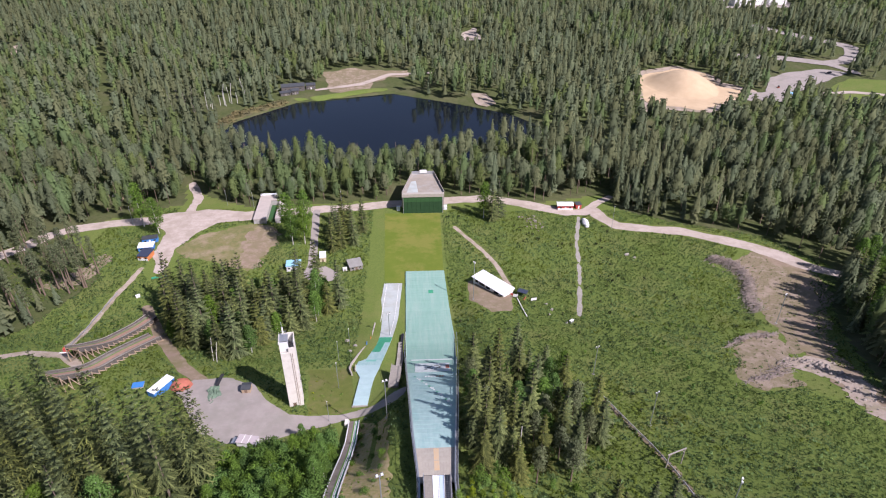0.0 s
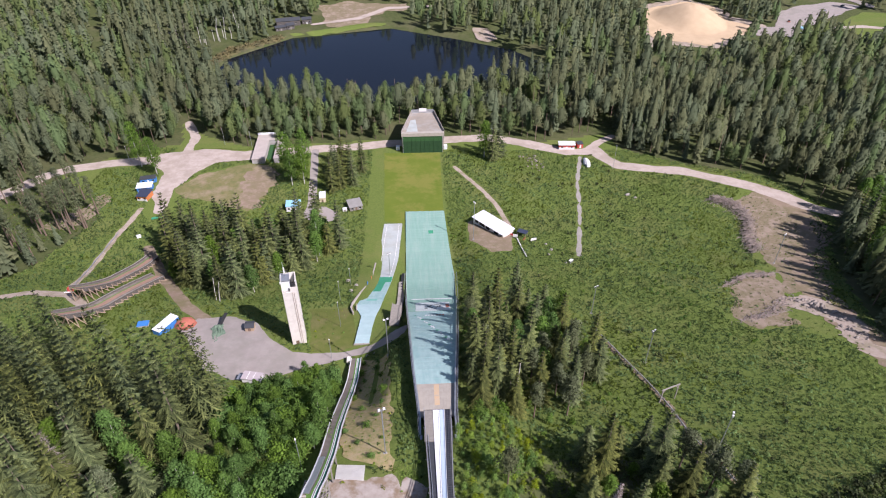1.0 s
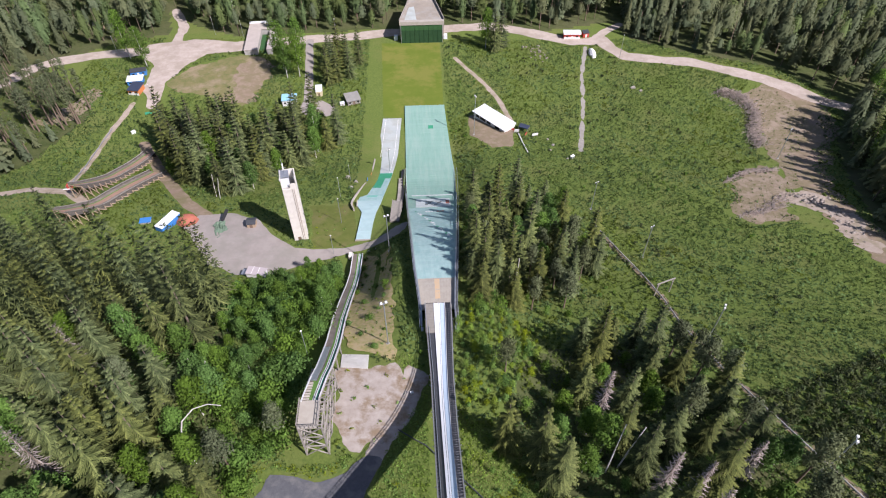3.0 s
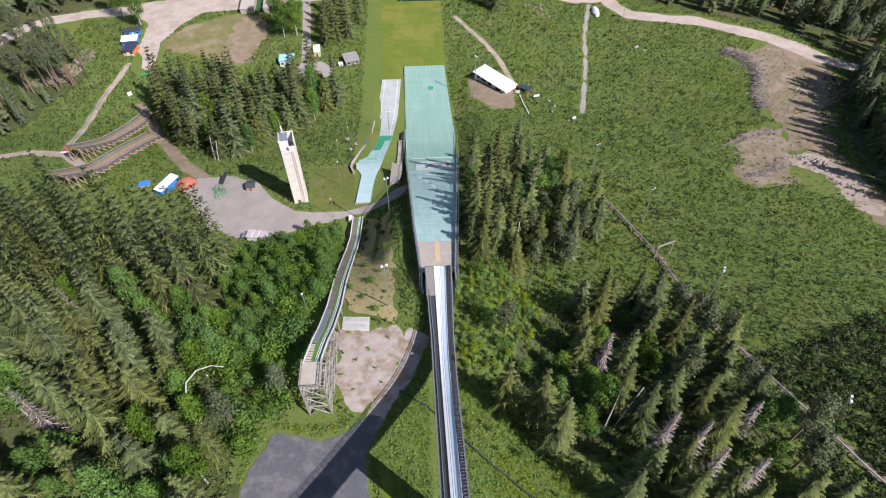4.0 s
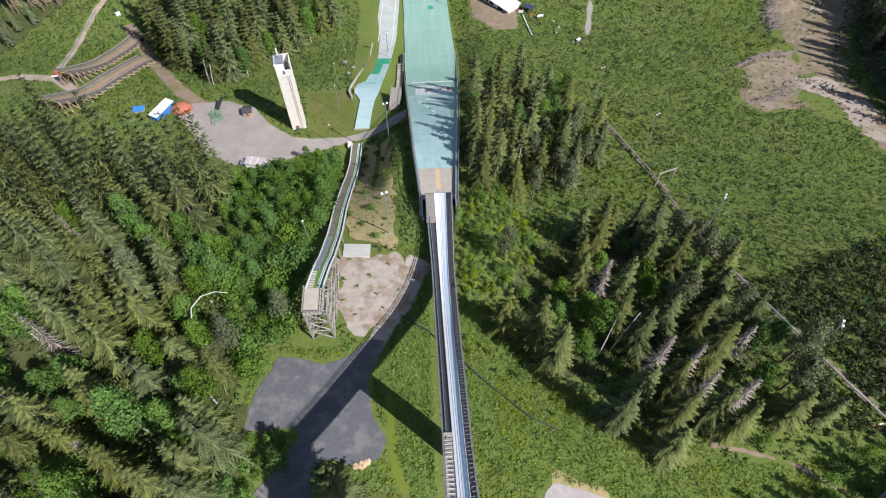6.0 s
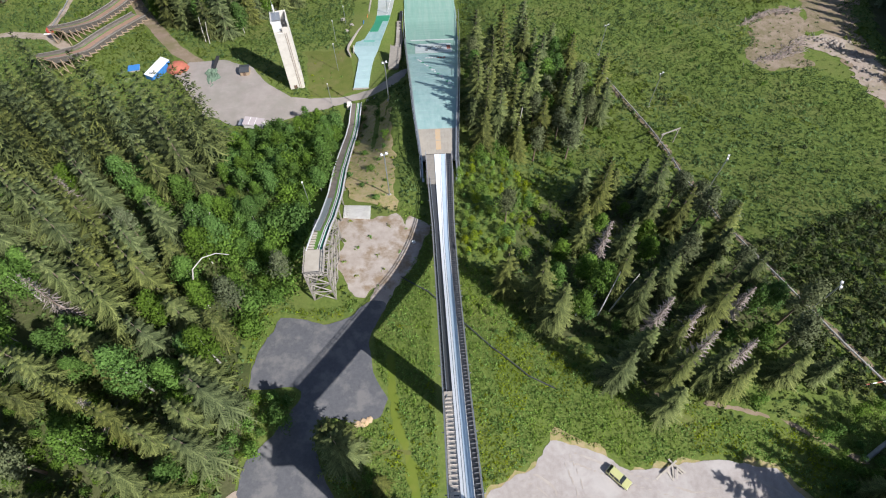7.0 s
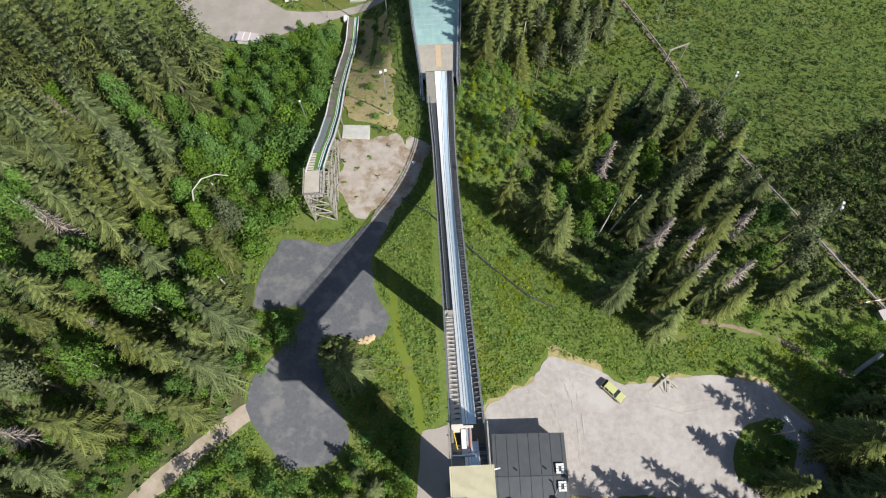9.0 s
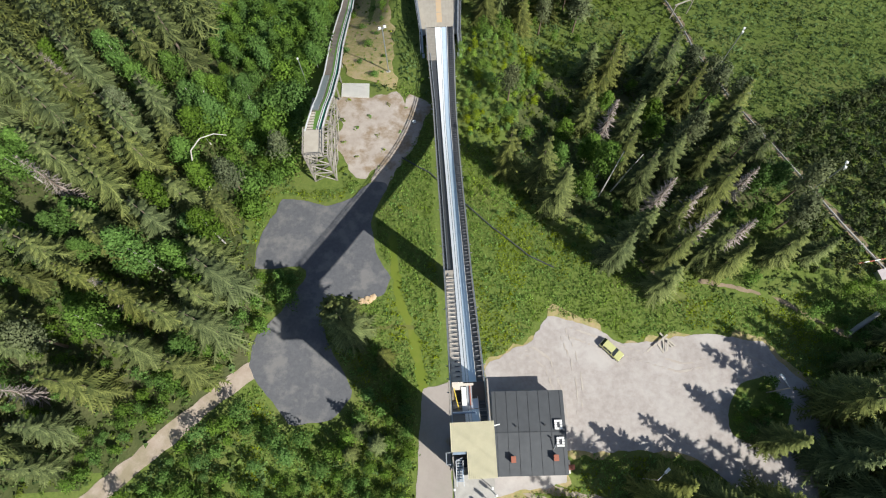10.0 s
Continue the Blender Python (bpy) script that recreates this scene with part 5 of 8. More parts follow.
def build_judge_tower():
    t = thing("judges_tower", "tall white concrete judges' tower with open top terrace", "tower", -42.7, 144.6, -42.6, 10)
    part("shaft", box(-2.2, 2.2, -2.2, 2.2, -0.5, 22.6, 0.05), M["white_wall"], t, "white concrete shaft")
    for x0, x1, y0, y1 in ((-2.2, 2.2, 2.0, 2.2), (-2.2, -2.0, -2.2, 2.0), (2.0, 2.2, -2.2, 2.0)):
        part("parapet", box(x0, x1, y0, y1, 22.6, 26.8), M["white_wall"], t)
    part("parapet", box(0.2, 2.0, -2.2, -2.0, 22.6, 24.4), M["white_wall"], t)
    part("terrace", box(-2.0, 2.0, -2.0, 2.0, 22.6, 22.7), M["concrete"], t)
    part("cabin", box(-2.0, 0.3, -1.2, 2.0, 22.7, 26.4), M["roof_white"], t, "pale metal cabin on the terrace")
    part("cabin_roof", box(-2.35, 0.5, -1.5, 2.3, 26.4, 26.65), M["steel"], t)
    part("dark_panel", box(1.75, 1.95, -1.4, 1.8, 22.7, 26.6), M["dark_steel"], t)
    for x in (0.75, 1.25):
        part("rain_pipe", bar((x, -2.3, 0.5), (x, -2.3, 22.4), 0.12, sides=6), M["rust_pipe"], t, "rusty down pipe")
    mast = part("mast", bar((-0.6, 0.8, 26.6), (-0.9, 0.8, 32), 0.14, sides=6), M["steel"], t)
    part("antenna", box(-0.95, -0.55, 0.6, 0.95, 28, 30), M["white"], mast)
    part("antenna", bar((-1.5, 0.8, 28.5), (0.2, 0.8, 28.5), 0.08), M["steel"], mast)
    for x in (-2.2, 2.1):
        part("corner_lamp", box(x - 0.15, x + 0.2, -2.4, -2.1, 26.3, 27.0), M["white"], t)
    part("door", box(-1.0, 0.0, -2.26, -2.18, -0.1, 2.1), M["wood_brown"], t)
    part("window", box(2.18, 2.26, -0.6, 0.6, 9.0, 10.2), M["glass"], t)


build_judge_tower()


def build_backstop():
    b = thing("outrun_backstop", "tall dark green net wall with a grey deck behind", "wall", kind="")
    f = part("net_face", box(-10.3, 11.3, 307.6, 308.0, -63, -52.6), M["green_dark"], b, "dark green netting")
    part("net_band", box(-10.3, 11.3, 307.5, 307.58, -55.6, -52.6), M["green_net"], b, "lighter green upper netting")
    for i in range(10):
        x = -10.5 + 22 * i / 9
        part("net_post", bar((x, 307.45, -63), (x, 307.45, -51.2 if i in (0, 9) else -52.6), 0.25 if i in (0, 9) else 0.08), M["steel" if i in (0, 9) else "green_dark"], f)
    part("beam", box(-11.2, 12.2, 307.2, 309.4, -52.6, -50.6, 0.05), M["wood_pale"], b, "pale board front beam")
    part("deck", prism(((-11.2, 309.4), (12.2, 309.4), (7.6, 337), (-5.6, 337)), -60, lambda x, y: -51.2 - (y - 309) * 0.04), M["deck"], b, "grey-brown weathered deck")
    part("grey_sheet", prism(((-8.5, 310), (-2, 310), (-3.2, 327), (-6.0, 326)), -53, lambda x, y: -51.12 - (y - 309) * 0.04), M["mat_grey"], b, "grey sheet lying on the deck")
    for p, q in (((-11.2, 309.4), (-5.6, 337)), ((12.2, 309.4), (7.6, 337))):
        part("side_fence", prism((p, (p[0] + 0.3, p[1]), (q[0] + 0.3, q[1]), q), -55, lambda x, y: -50.0 - (y - 309) * 0.03), M["wood_grey"], b)
    part("rear_wall", box(-5.6, 7.6, 337, 337.4, -58, -50.4), M["steel"], b)
    part("sign_board", box(-0.9, 3.4, 336.6, 336.9, -51.4, -49.4), M["white"], b, "white board")
    for x in (-13.5, 13.2):
        part("side_block", box(x - 1, x + 1, 311, 313, -63, -60.5), M["roof_white"], b)


build_backstop()


# ---- houses and sheds ----
def gz(x, y):
    return float(ground_z(x, y))


def build_house():
    h = thing("service_house", "low service house with a dark standing-seam roof", "house", 10.0, 2.65, 0.2, -1.5)
    part("wall", box(-5.1, 5.1, -5.6, 5.7, -0.4, 4.3), M["white_wall"], h)
    rise = lambda x, y: 4.35 + (6.2 - abs(y)) * 0.05
    roof = part("roof", prism(((-5.5, -6.3), (5.6, -6.3), (5.6, 0), (5.6, 6.2), (-5.5, 6.2), (-5.5, 0)), 4.2, rise), M["roof_black"], h, "dark grey sheet roof")
    for i in range(7):
        x = -4.9 + i * 1.66
        for y0, y1 in ((-6.25, -0.1), (0.1, 6.15)):
            part("seam", bar((x, y0, rise(x, y0) + 0.02), (x, y1, rise(x, y1) + 0.02), 0.05, 0.07), M["roof_seam"], roof)
    part("ridge", bar((-5.5, 0, 4.68), (5.6, 0, 4.68), 0.14, 0.06), M["roof_seam"], roof)
    for x, y in ((-2.7, -3.9), (3.7, -3.8)):
        ch = part("chimney", box(x - 0.32, x + 0.32, y - 0.42, y + 0.42, 4.2, 5.5), M["brick"], roof, "red brick chimney")
        part("chimney_cap", box(x - 0.36, x + 0.36, y - 0.46, y + 0.46, 5.5, 5.56), M["brick"], ch)
    for x, y in ((-2.0, 0.9), (2.4, 1.0), (3.2, -0.9)):
        part("roof_vent", bar((x, y, 4.4), (x, y, 5.2), 0.22, sides=8), M["black"], roof)
    for cx, cy in ((4.45, 1.0), (4.6, -1.5)):
        fan = part("roof_rack", box(cx - 0.6, cx + 0.6, cy - 0.75, cy + 0.75, 4.75, 4.85), M["dark_steel"], roof, "white-blocked roof rack")
        for i in range(3):
            for j in range(4):
                if (i, j) not in ((1, 1), (1, 2)):
                    part("block", box(cx - 0.58 + i * 0.4, cx - 0.22 + i * 0.4, cy - 0.72 + j * 0.37, cy - 0.42 + j * 0.37, 4.85, 5.0), M["white"], fan)
    part("flue", bar((3.5, -2.6, 4.5), (3.9, -1.7, 5.6), 0.16, sides=8), M["steel"], roof)
    # the door steps
    part("step_block", box(5.2, 6.6, -6.2, -4.2, -0.3, 0.5), M["white_wall"], h, "white entrance step")
    part("brick_box", box(6.2, 7.2, -5.7, -4.9, -0.3, 1.0), M["brick"], h)
    for y in (-3.5, 0.0, 3.0):
        w = part("window", box(5.08, 5.16, y - 0.6, y + 0.6, 1.4, 2.6), M["glass"], h)
        part("window_frame", box(5.1, 5.18, y - 0.7, y + 0.7, 1.28, 1.4), M["white"], w)


build_house()


def hut(name, label, x, y, w, d, h, turn, wall, roof, kind="gable", pitch=0.35, over=0.35, door="white", side="", group="", category="shed"):
    """A small building with its long side along x: walls, roof, door and windows."""
    t = thing(name, label, category, x, y, gz(x, y) - 0.15, turn, group)
    a, b = w / 2, d / 2
    part("wall", box(-a, a, -b, b, -0.5, h), M[wall], t)
    if side:
        part("side_panel", box(-a - 0.03, a + 0.03, -b - 0.05, -b, 0, h * 0.5), M[side], t)
    if kind == "gable":
        for s in (-1, 1):
            bm = bmesh.new()
            vs = [(-a - over, s * (b + over), h - over * pitch), (a + over, s * (b + over), h - over * pitch), (a + over, 0, h + b * pitch), (-a - over, 0, h + b * pitch)]
            lo = [bm.verts.new((p[0], p[1], p[2])) for p in vs]
            hi = [bm.verts.new((p[0], p[1], p[2] + 0.14)) for p in vs]
            for f in ((0, 1, 2, 3),):
                bm.faces.new([hi[i] for i in f])
                bm.faces.new([lo[i] for i in f[::-1]])
            for i in range(4):
                j = (i + 1) % 4
                bm.faces.new((lo[i], lo[j], hi[j], hi[i]))
            bmesh.ops.recalc_face_normals(bm, faces=bm.faces)
            part("roof_slope", bm, M[roof], t)
        for s in (-1, 1):
            bm = bmesh.new()
            pts = [(s * a, -b, h), (s * a, b, h), (s * a, 0, h + b * pitch)]
            bm.faces.new([bm.verts.new(p) for p in pts])
            bmesh.ops.solidify(bm, geom=bm.faces[:], thickness=0.1)
            part("gable", bm, M[wall], t)
    else:
        part("roof", prism(((-a - over, -b - over), (a + over, -b - over), (a + over, b + over), (-a - over, b + over)), h, lambda p, q: h + 0.15 + (q + b) * pitch), M[roof], t)
    part("door", box(-0.45, 0.45, -b - 0.09, -b - 0.02, -0.1, min(2.0, h - 0.2)), M[door], t)
    for cx in (-a * 0.62, a * 0.62):
        if w > 4:
            win = part("window", box(cx - 0.5, cx + 0.5, -b - 0.08, -b - 0.01, h * 0.45, h * 0.45 + 0.8), M["glass"], t)
            part("window_frame", box(cx - 0.56, cx + 0.56, -b - 0.1, -b - 0.01, h * 0.45 - 0.08, h * 0.45), M["white"], win)
    return t


hut("kiosk", "white kiosk with a light blue roof", -63.0, 252.5, 6.4, 4.4, 3.2, 3, "white", "sky_blue", "mono", 0.12, 0.3, "glass")
hut("cabin", "narrow white cabin with pale roof on the drive", -50.0, 260.5, 3.0, 5.6, 2.9, 6, "cream_wall", "roof_white", "mono", 0.02, 0.1, "wood_brown")
hut("storage_shed", "open storage shed with a grey felt roof", -33.6, 252.6, 6.0, 5.8, 2.4, 18, "wood_grey", "roof_grey", "mono", 0.12, 0.4, "wood_brown")
hut("crate_shed", "small pale crate shed", -38.3, 250.0, 1.9, 1.5, 1.3, 12, "white", "roof_white", "mono", 0.05, 0.1, "wood_grey")
hut("blue_shed", "blue shed with a dark roof by the junction", -140.8, 280.5, 7.4, 3.4, 2.5, 14, "blue", "roof_black", "mono", 0.05, 0.2, "white")
hut("blue_shed", "blue shed with a white roof by the junction", -139.8, 272.5, 7.0, 4.6, 2.6, 8, "blue", "roof_white", "mono", 0.05, 0.3, "white")
hut("orange_cabin", "orange and white cabin with a navy roof", -137.2, 264.5, 5.0, 6.4, 2.8, -8, "orange", "roof_navy", "mono", 0.06, 0.35, "white", "white")
hut("red_house", "red and white house with a pale roof by the road", 81.5, 309.5, 8.6, 4.4, 3.2, -3, "red", "roof_white", "gable", 0.3, 0.4, "white", "white")
hut("dark_shed", "small dark shed beside the red house", 89.3, 310.6, 3.2, 3.4, 2.6, 5, "red", "roof_black", "mono", 0.05, 0.2)
hut("lake_hut", "low black lakeside hut with gabled roof", -114.5, 531, 9.0, 5.0, 3.0, 24, "wood_dark", "roof_black", "gable", 0.4, 0.5, "wood_grey")
hut("lake_hut", "taller black lakeside hut", -107.0, 534.5, 6.2, 5.5, 3.6, 24, "wood_dark", "roof_black", "gable", 0.45, 0.5, "wood_grey")
hut("plaza_shed", "small tan shed with a black roof on the square", -60.2, 151.6, 2.8, 3.0, 2.1, 3, "wood_tan", "roof_black", "gable", 0.3, 0.2, "wood_brown")
hut("far_cabin", "pale brown cabin among the trees", -178, 333, 4, 4, 4.0, 10, "wood_tan", "roof_grey", "gable", 0.5, 0.3)
hut("far_kiosk", "small white and blue kiosk on the gravel field", 321, 505, 7, 5, 3.5, -25, "white", "sky_blue", "gable", 0.3, 0.3)


def build_white_shed():
    t = thing("timing_shed", "long white shed with a white metal roof above the outrun", "shed", 30.7, 229.2, gz(30.5, 229) - 0.2, -51)
    part("wall", box(-9.6, 9.6, -3.0, 3.4, -1.0, 2.9), M["white"], t)
    roof = part("roof", prism(((-10.0, -3.9), (10.0, -3.9), (10.0, 3.8), (-10.0, 3.8)), 2.9, lambda x, y: 3.1 + (y + 4) * 0.05), M["roof_white"], t, "white metal roof")
    for i in range(15):
        x = -9.8 + i * 1.4
        part("seam", bar((x, -3.9, 3.12), (x, 3.8, 3.12 + 7.7 * 0.05), 0.05), M["roof_white"], roof)
    for x0, x1 in ((-8.2, -6.2), (-5.6, -2.2), (-1.4, 1.0), (3.6, 6.4)):
        o = part("opening", box(x0, x1, -3.06, -2.98, 0.7, 2.4), M["glass"], t, "dark open hatch")
        part("sill", box(x0 - 0.1, x1 + 0.1, -3.25, -2.98, 0.55, 0.7), M["white"], o)
    part("door", box(8.0, 9.0, -3.08, -2.98, -0.8, 1.9), M["roof_grey"], t)


build_white_shed()


def build_bunker():
    t = thing("grandstand_bunker", "U-shaped pale concrete pavilion round a green court", "pavilion", -85.5, 298.5, gz(-85.5, 300) - 0.2, 3)
    for nm, x0, x1, y0, y1 in (("wing", -6.6, 0.4, 0, 22), ("wing", 5.0, 8.0, 0, 22), ("rear", -6.6, 8.0, 22, 29)):
        part(nm + "_wall", box(x0 + 0.2, x1 - 0.2, y0 + 0.2, y1 - 0.2, -0.5, 3.0), M["concrete"], t)
        part(nm + "_roof", box(x0, x1, y0, y1, 3.0 + (0.004 if nm == "rear" else 0), 3.35 + (0.004 if nm == "rear" else 0), 0.05), M["roof_concrete"], t, "pale concrete roof")
    part("court_floor", box(0.4, 5.0, 1, 22, -0.4, 0.15), M["green_net"], t, "dark green court floor")
    part("parapet", box(-6.8, 8.2, 28.8, 29.4, 2.6, 4.3), M["roof_white"], t)
    for y in (6, 14):
        part("post", bar((5.0, y, 0), (5.0, y, 3.4), 0.3), M["white"], t)


build_bunker()


# ---- things on the square ----
def build_container():
    c = thing("container", "blue container with a white roof on the square", "container", -88.4, 153.4, gz(-88, 153) - 0.1, 62)
    part("body", box(-4.2, 4.2, -1.6, 1.6, 0, 2.6, 0.05), M["blue"], c)
    part("roof", box(-4.3, 4.3, -1.7, 1.7, 2.6, 2.75), M["roof_white"], c)
    for i in range(12):
        part("rib", box(-4.0 + i * 0.7, -3.8 + i * 0.7, -1.66, -1.6, 0.1, 2.5), M["blue"], c)
    for s in (-0.8, 0.8):
        part("door", box(-4.27, -4.2, s - 0.72, s + 0.72, 0.1, 2.5), M["blue"], c)
    d = thing("red_dome", "faded red tarpaulin dome tent", "tent", -82.8, 155.0, gz(-83, 155), 20)
    bm = bmesh.new()
    bmesh.ops.create_uvsphere(bm, u_segments=8, v_segments=6, radius=3.4)
    bmesh.ops.delete(bm, geom=[v for v in bm.verts if v.co.z < -0.2], context="VERTS")
    bmesh.ops.scale(bm, vec=(1.1, 0.9, 0.85), verts=bm.verts)
    part("cover", bm, M["rust"], d)
    part("flap", box(-0.7, 0.7, -3.25, -2.6, 0, 1.5), M["rust"], d)
    b = thing("blue_box", "low bright blue covered box", "box", -97, 155.6, gz(-97, 155.5), 8)
    part("tub", box(-1.7, 1.7, -1.2, 1.2, 0, 0.9, 0.15), M["wood_pale"], b)
    part("lid", box(-1.9, 1.9, -1.35, 1.35, 0.9, 1.1, 0.08), M["blue"], b)


def build_net_heap():
    g = rng(77)
    t = thing("net_heap", "crumpled green camouflage net with a dark plank", "net heap", -70.4, 149.2, gz(-70.4, 149.2), 0)
    bm = bmesh.new()
    grid = [[bm.verts.new((-2.6 + i * 0.4 + 0.35 * math.sin(j), -5 + j * 0.7 + 0.3 * g.random(), max(0.05, 0.9 * g.random() * math.exp(-((i - 6) / 4.5) ** 2)))) for i in range(13)] for j in range(14)]
    for j in range(13):
        for i in range(12):
            if abs(i - 6 + 0.35 * (j - 7)) < 5.2 - 0.25 * abs(j - 6) + g.random():
                bm.faces.new((grid[j][i], grid[j][i + 1], grid[j + 1][i + 1], grid[j + 1][i]))
    bmesh.ops.delete(bm, geom=[v for v in bm.verts if not v.link_faces], context="VERTS")
    part("net", bm, M["camo"], t)
    part("plank", bar((0.0, 4.0, 0.5), (1.0, 8.6, 1.5), 1.1, 0.25), M["black"], t, "dark plank")


def build_trailer():
    t = thing("trailer", "grey flat-roofed trailer at the wood's edge", "trailer", -53.4, 125.2, gz(-53.4, 125.2), -12)
    part("body", box(-2.8, 2.8, -1.4, 1.4, 0.5, 2.2, 0.05), M["white"], t)
    part("roof", box(-3.0, 3.0, -1.6, 1.6, 2.2, 2.34), M["roof_trailer"], t, "pinkish grey roof sheets")
    for x in (-1.2, 0.6):
        part("batten", box(x, x + 0.12, -1.6, 1.6, 2.34, 2.4), M["white"], t)
    part("panel", box(-4.8, -3.2, -1.0, 1.2, 1.0, 1.15), M["steel"], t)
    for x in (-1.6, 1.6):
        for y in (-1.45, 1.45):
            part("wheel", bar((x, y - 0.1, 0.35), (x, y + 0.1, 0.35), 0.7, sides=12), M["black"], t)


build_container()
build_net_heap()
build_trailer()


# ---- floodlights, poles, fences ----
def floodlight(x, y, h, turn=0, heads=2, ground=None):
    t = thing("floodlight", "grey steel floodlight mast with white lamp heads", "floodlight", x, y, gz(x, y) - 0.2, turn, "floodlight masts round the jumps")
    part("mast", bar((0, 0, 0), (0, 0, h), 0.26, sides=8), M["steel"], t)
    part("foot", box(-0.4, 0.4, -0.4, 0.4, 0, 0.45), M["concrete"], t)
    part("cross_arm", bar((-0.9, 0, h - 0.2), (0.9, 0, h - 0.2), 0.14), M["steel"], t)
    for i in range(heads):
        sx = (-0.5, 0.5, 0.0)[i]
        head = part("lamp_head", box(sx - 0.24, sx + 0.24, -0.22, 0.22, h - 0.1, h + 0.34, 0.06), M["white"], t, "white lamp head")
        part("lens", box(sx - 0.24, sx + 0.24, -0.29, -0.26, h - 0.04, h + 0.36), M["glass"], head)
    return t


for x, y, h, a in ((64.0, 124.3, 13.4, 30), (64.0, 81.6, 14.0, 60), (56.4, 155.6, 12.4, 20), (-11.0, 76.6, 14.5, 200), (66.6, 42.8, 12.5, 60), (-12.7, 124.2, 14.5, 200),
                   (21.1, 220.2, 19.6, 120), (139.2, 187.7, 14.4, 40), (-15.0, 192.7, 12.6, 200)):
    floodlight(x, y, h, a)


def pole(x, y, h, label="slender grey light pole", lamp=True, lean=0.0):
    t = thing("light_pole", label, "pole", x, y, gz(x, y) - 0.2, 0, "slender poles")
    part("shaft", bar((0, 0, 0), (lean, 0, h), 0.17, sides=6), M["steel"], t)
    if lamp:
        part("lamp", box(lean - 0.16, lean + 0.16, -0.18, 0.18, h - 0.05, h + 0.22, 0.04), M["white"], t)


for x, y, h in ((-31.2, 134.6, 8.5), (-30.1, 151.1, 11.2), (-32.1, 168.9, 9.2), (-29.6, 182.0, 8.0), (-28.2, 75.0, 9.0), (-104.6, 341, 11), (-112, 322, 10), (-96, 318, 10), (-157, 300, 11), (-127, 256, 9), (101, 283, 14), (40, 318, 9), (-46, 318, 10)):
    pole(x, y, h)


def build_yard_lamp(x, y, turn):
    t = thing("yard_lamp", "street lamp with a bent arm and white head", "street lamp", x, y, gz(x, y), turn, "yard lamps")
    part("shaft", bar((0, 0, -0.3), (0, 0, 7.5), 0.18, sides=8), M["wood_grey"], t)
    part("arm", bar((0, 0, 7.4), (1.6, 0, 7.8), 0.1, sides=6), M["steel"], t)
    part("head", box(1.4, 2.4, -0.2, 0.2, 7.7, 7.95, 0.06), M["white"], t)


build_yard_lamp(27.5, -5.0, 40)
build_yard_lamp(49.5, 7.0, 120)


def build_gate_frame():
    t = thing("gate_frame", "weathered timber gate frame over the pipeline", "frame", 62.2, 104.2, gz(62.2, 104.2), 19)
    for x in (-2.5, 2.5):
        part("post", bar((x, 0, -0.8), (x * 0.98, 0, 5.4), 0.24), M["wood_grey"], t)
    part("cross_beam", bar((-2.9, 0, 5.3), (2.9, 0, 5.5), 0.26), M["wood_grey"], t)
    for x in (-2.5, 2.5):
        part("brace", bar((x * 0.97, 0, 4.2), (x * 0.6, 0, 5.35), 0.15), M["wood_grey"], t)


build_gate_frame()


def build_pipeline():
    """Grey pipe on short stands that runs up beside the meadow."""
    pts = [(54.6, 143), (57.8, 127), (60.3, 112.3), (61.3, 100.3), (61.0, 88.7), (62.5, 70), (66, 50), (70, 36), (75.5, 24), (82, 12)]
    t = thing("pipeline", "long grey steel pipe on low stands down the meadow", "pipe", *pts[3], gz(*pts[3]))
    t.matrix_world = Matrix.Identity(4)
    for (ax, ay), (bx, by) in zip(pts, pts[1:]):
        part("pipe_length", bar((ax, ay, gz(ax, ay) + 0.9), (bx, by, gz(bx, by) + 0.9), 0.40, sides=8), M["concrete"], t)
        for k in range(4):
            u = (k + 0.5) / 4
            x, y = ax + (bx - ax) * u, ay + (by - ay) * u
            part("stand", box(x - 0.3, x + 0.3, y - 0.1, y + 0.1, gz(x, y) - 0.3, gz(x, y) + 0.85), M["wood_grey"], t)


build_pipeline()


def build_service_stair():
    """The little deck and steps beside the landing slope."""
    t = thing("service_stair", "grey timber deck with steps beside the landing slope", "stair", -12.0, 152, gz(-12, 152))
    t.matrix_world = Matrix.Identity(4)
    z = gz(-12, 152)
    part("deck", prism(((-13.9, 150.5), (-10.6, 150.5), (-9.6, 160), (-13.0, 161)), z - 1, z + 1.4), M["wood_grey"], t)
    for i in range(14):
        y = 161 + i * 2.1
        zz = gz(-11.5, y) + 0.8
        part("step", box(-12.2 + i * 0.05, -10.8 + i * 0.05, y, y + 1.6, zz - 0.5, zz), M["wood_grey"], t)
    for x in (-13.6, -10.4):
        for k in range(5):
            y = 151 + k * 2.3
            part("post", bar((x + k * 0.2, y, z), (x + k * 0.2, y, z + 2.5), 0.12), M["wood_grey"], t)
        part("rail", bar((x, 151, z + 2.5), (x + 0.8, 160.2, z + 2.5), 0.1), M["wood_grey"], t)
    part("black_cover", wall_along(np.linspace(163, 197, 8), lambda q: -9.6 + 0.2 * math.sin(q), -1, 1.0, lambda q: gz(-9.6, q) + 1.3, lambda q: gz(-9.6, q) - 0.5), M["black"], t, "black rubber cover")


build_service_stair()


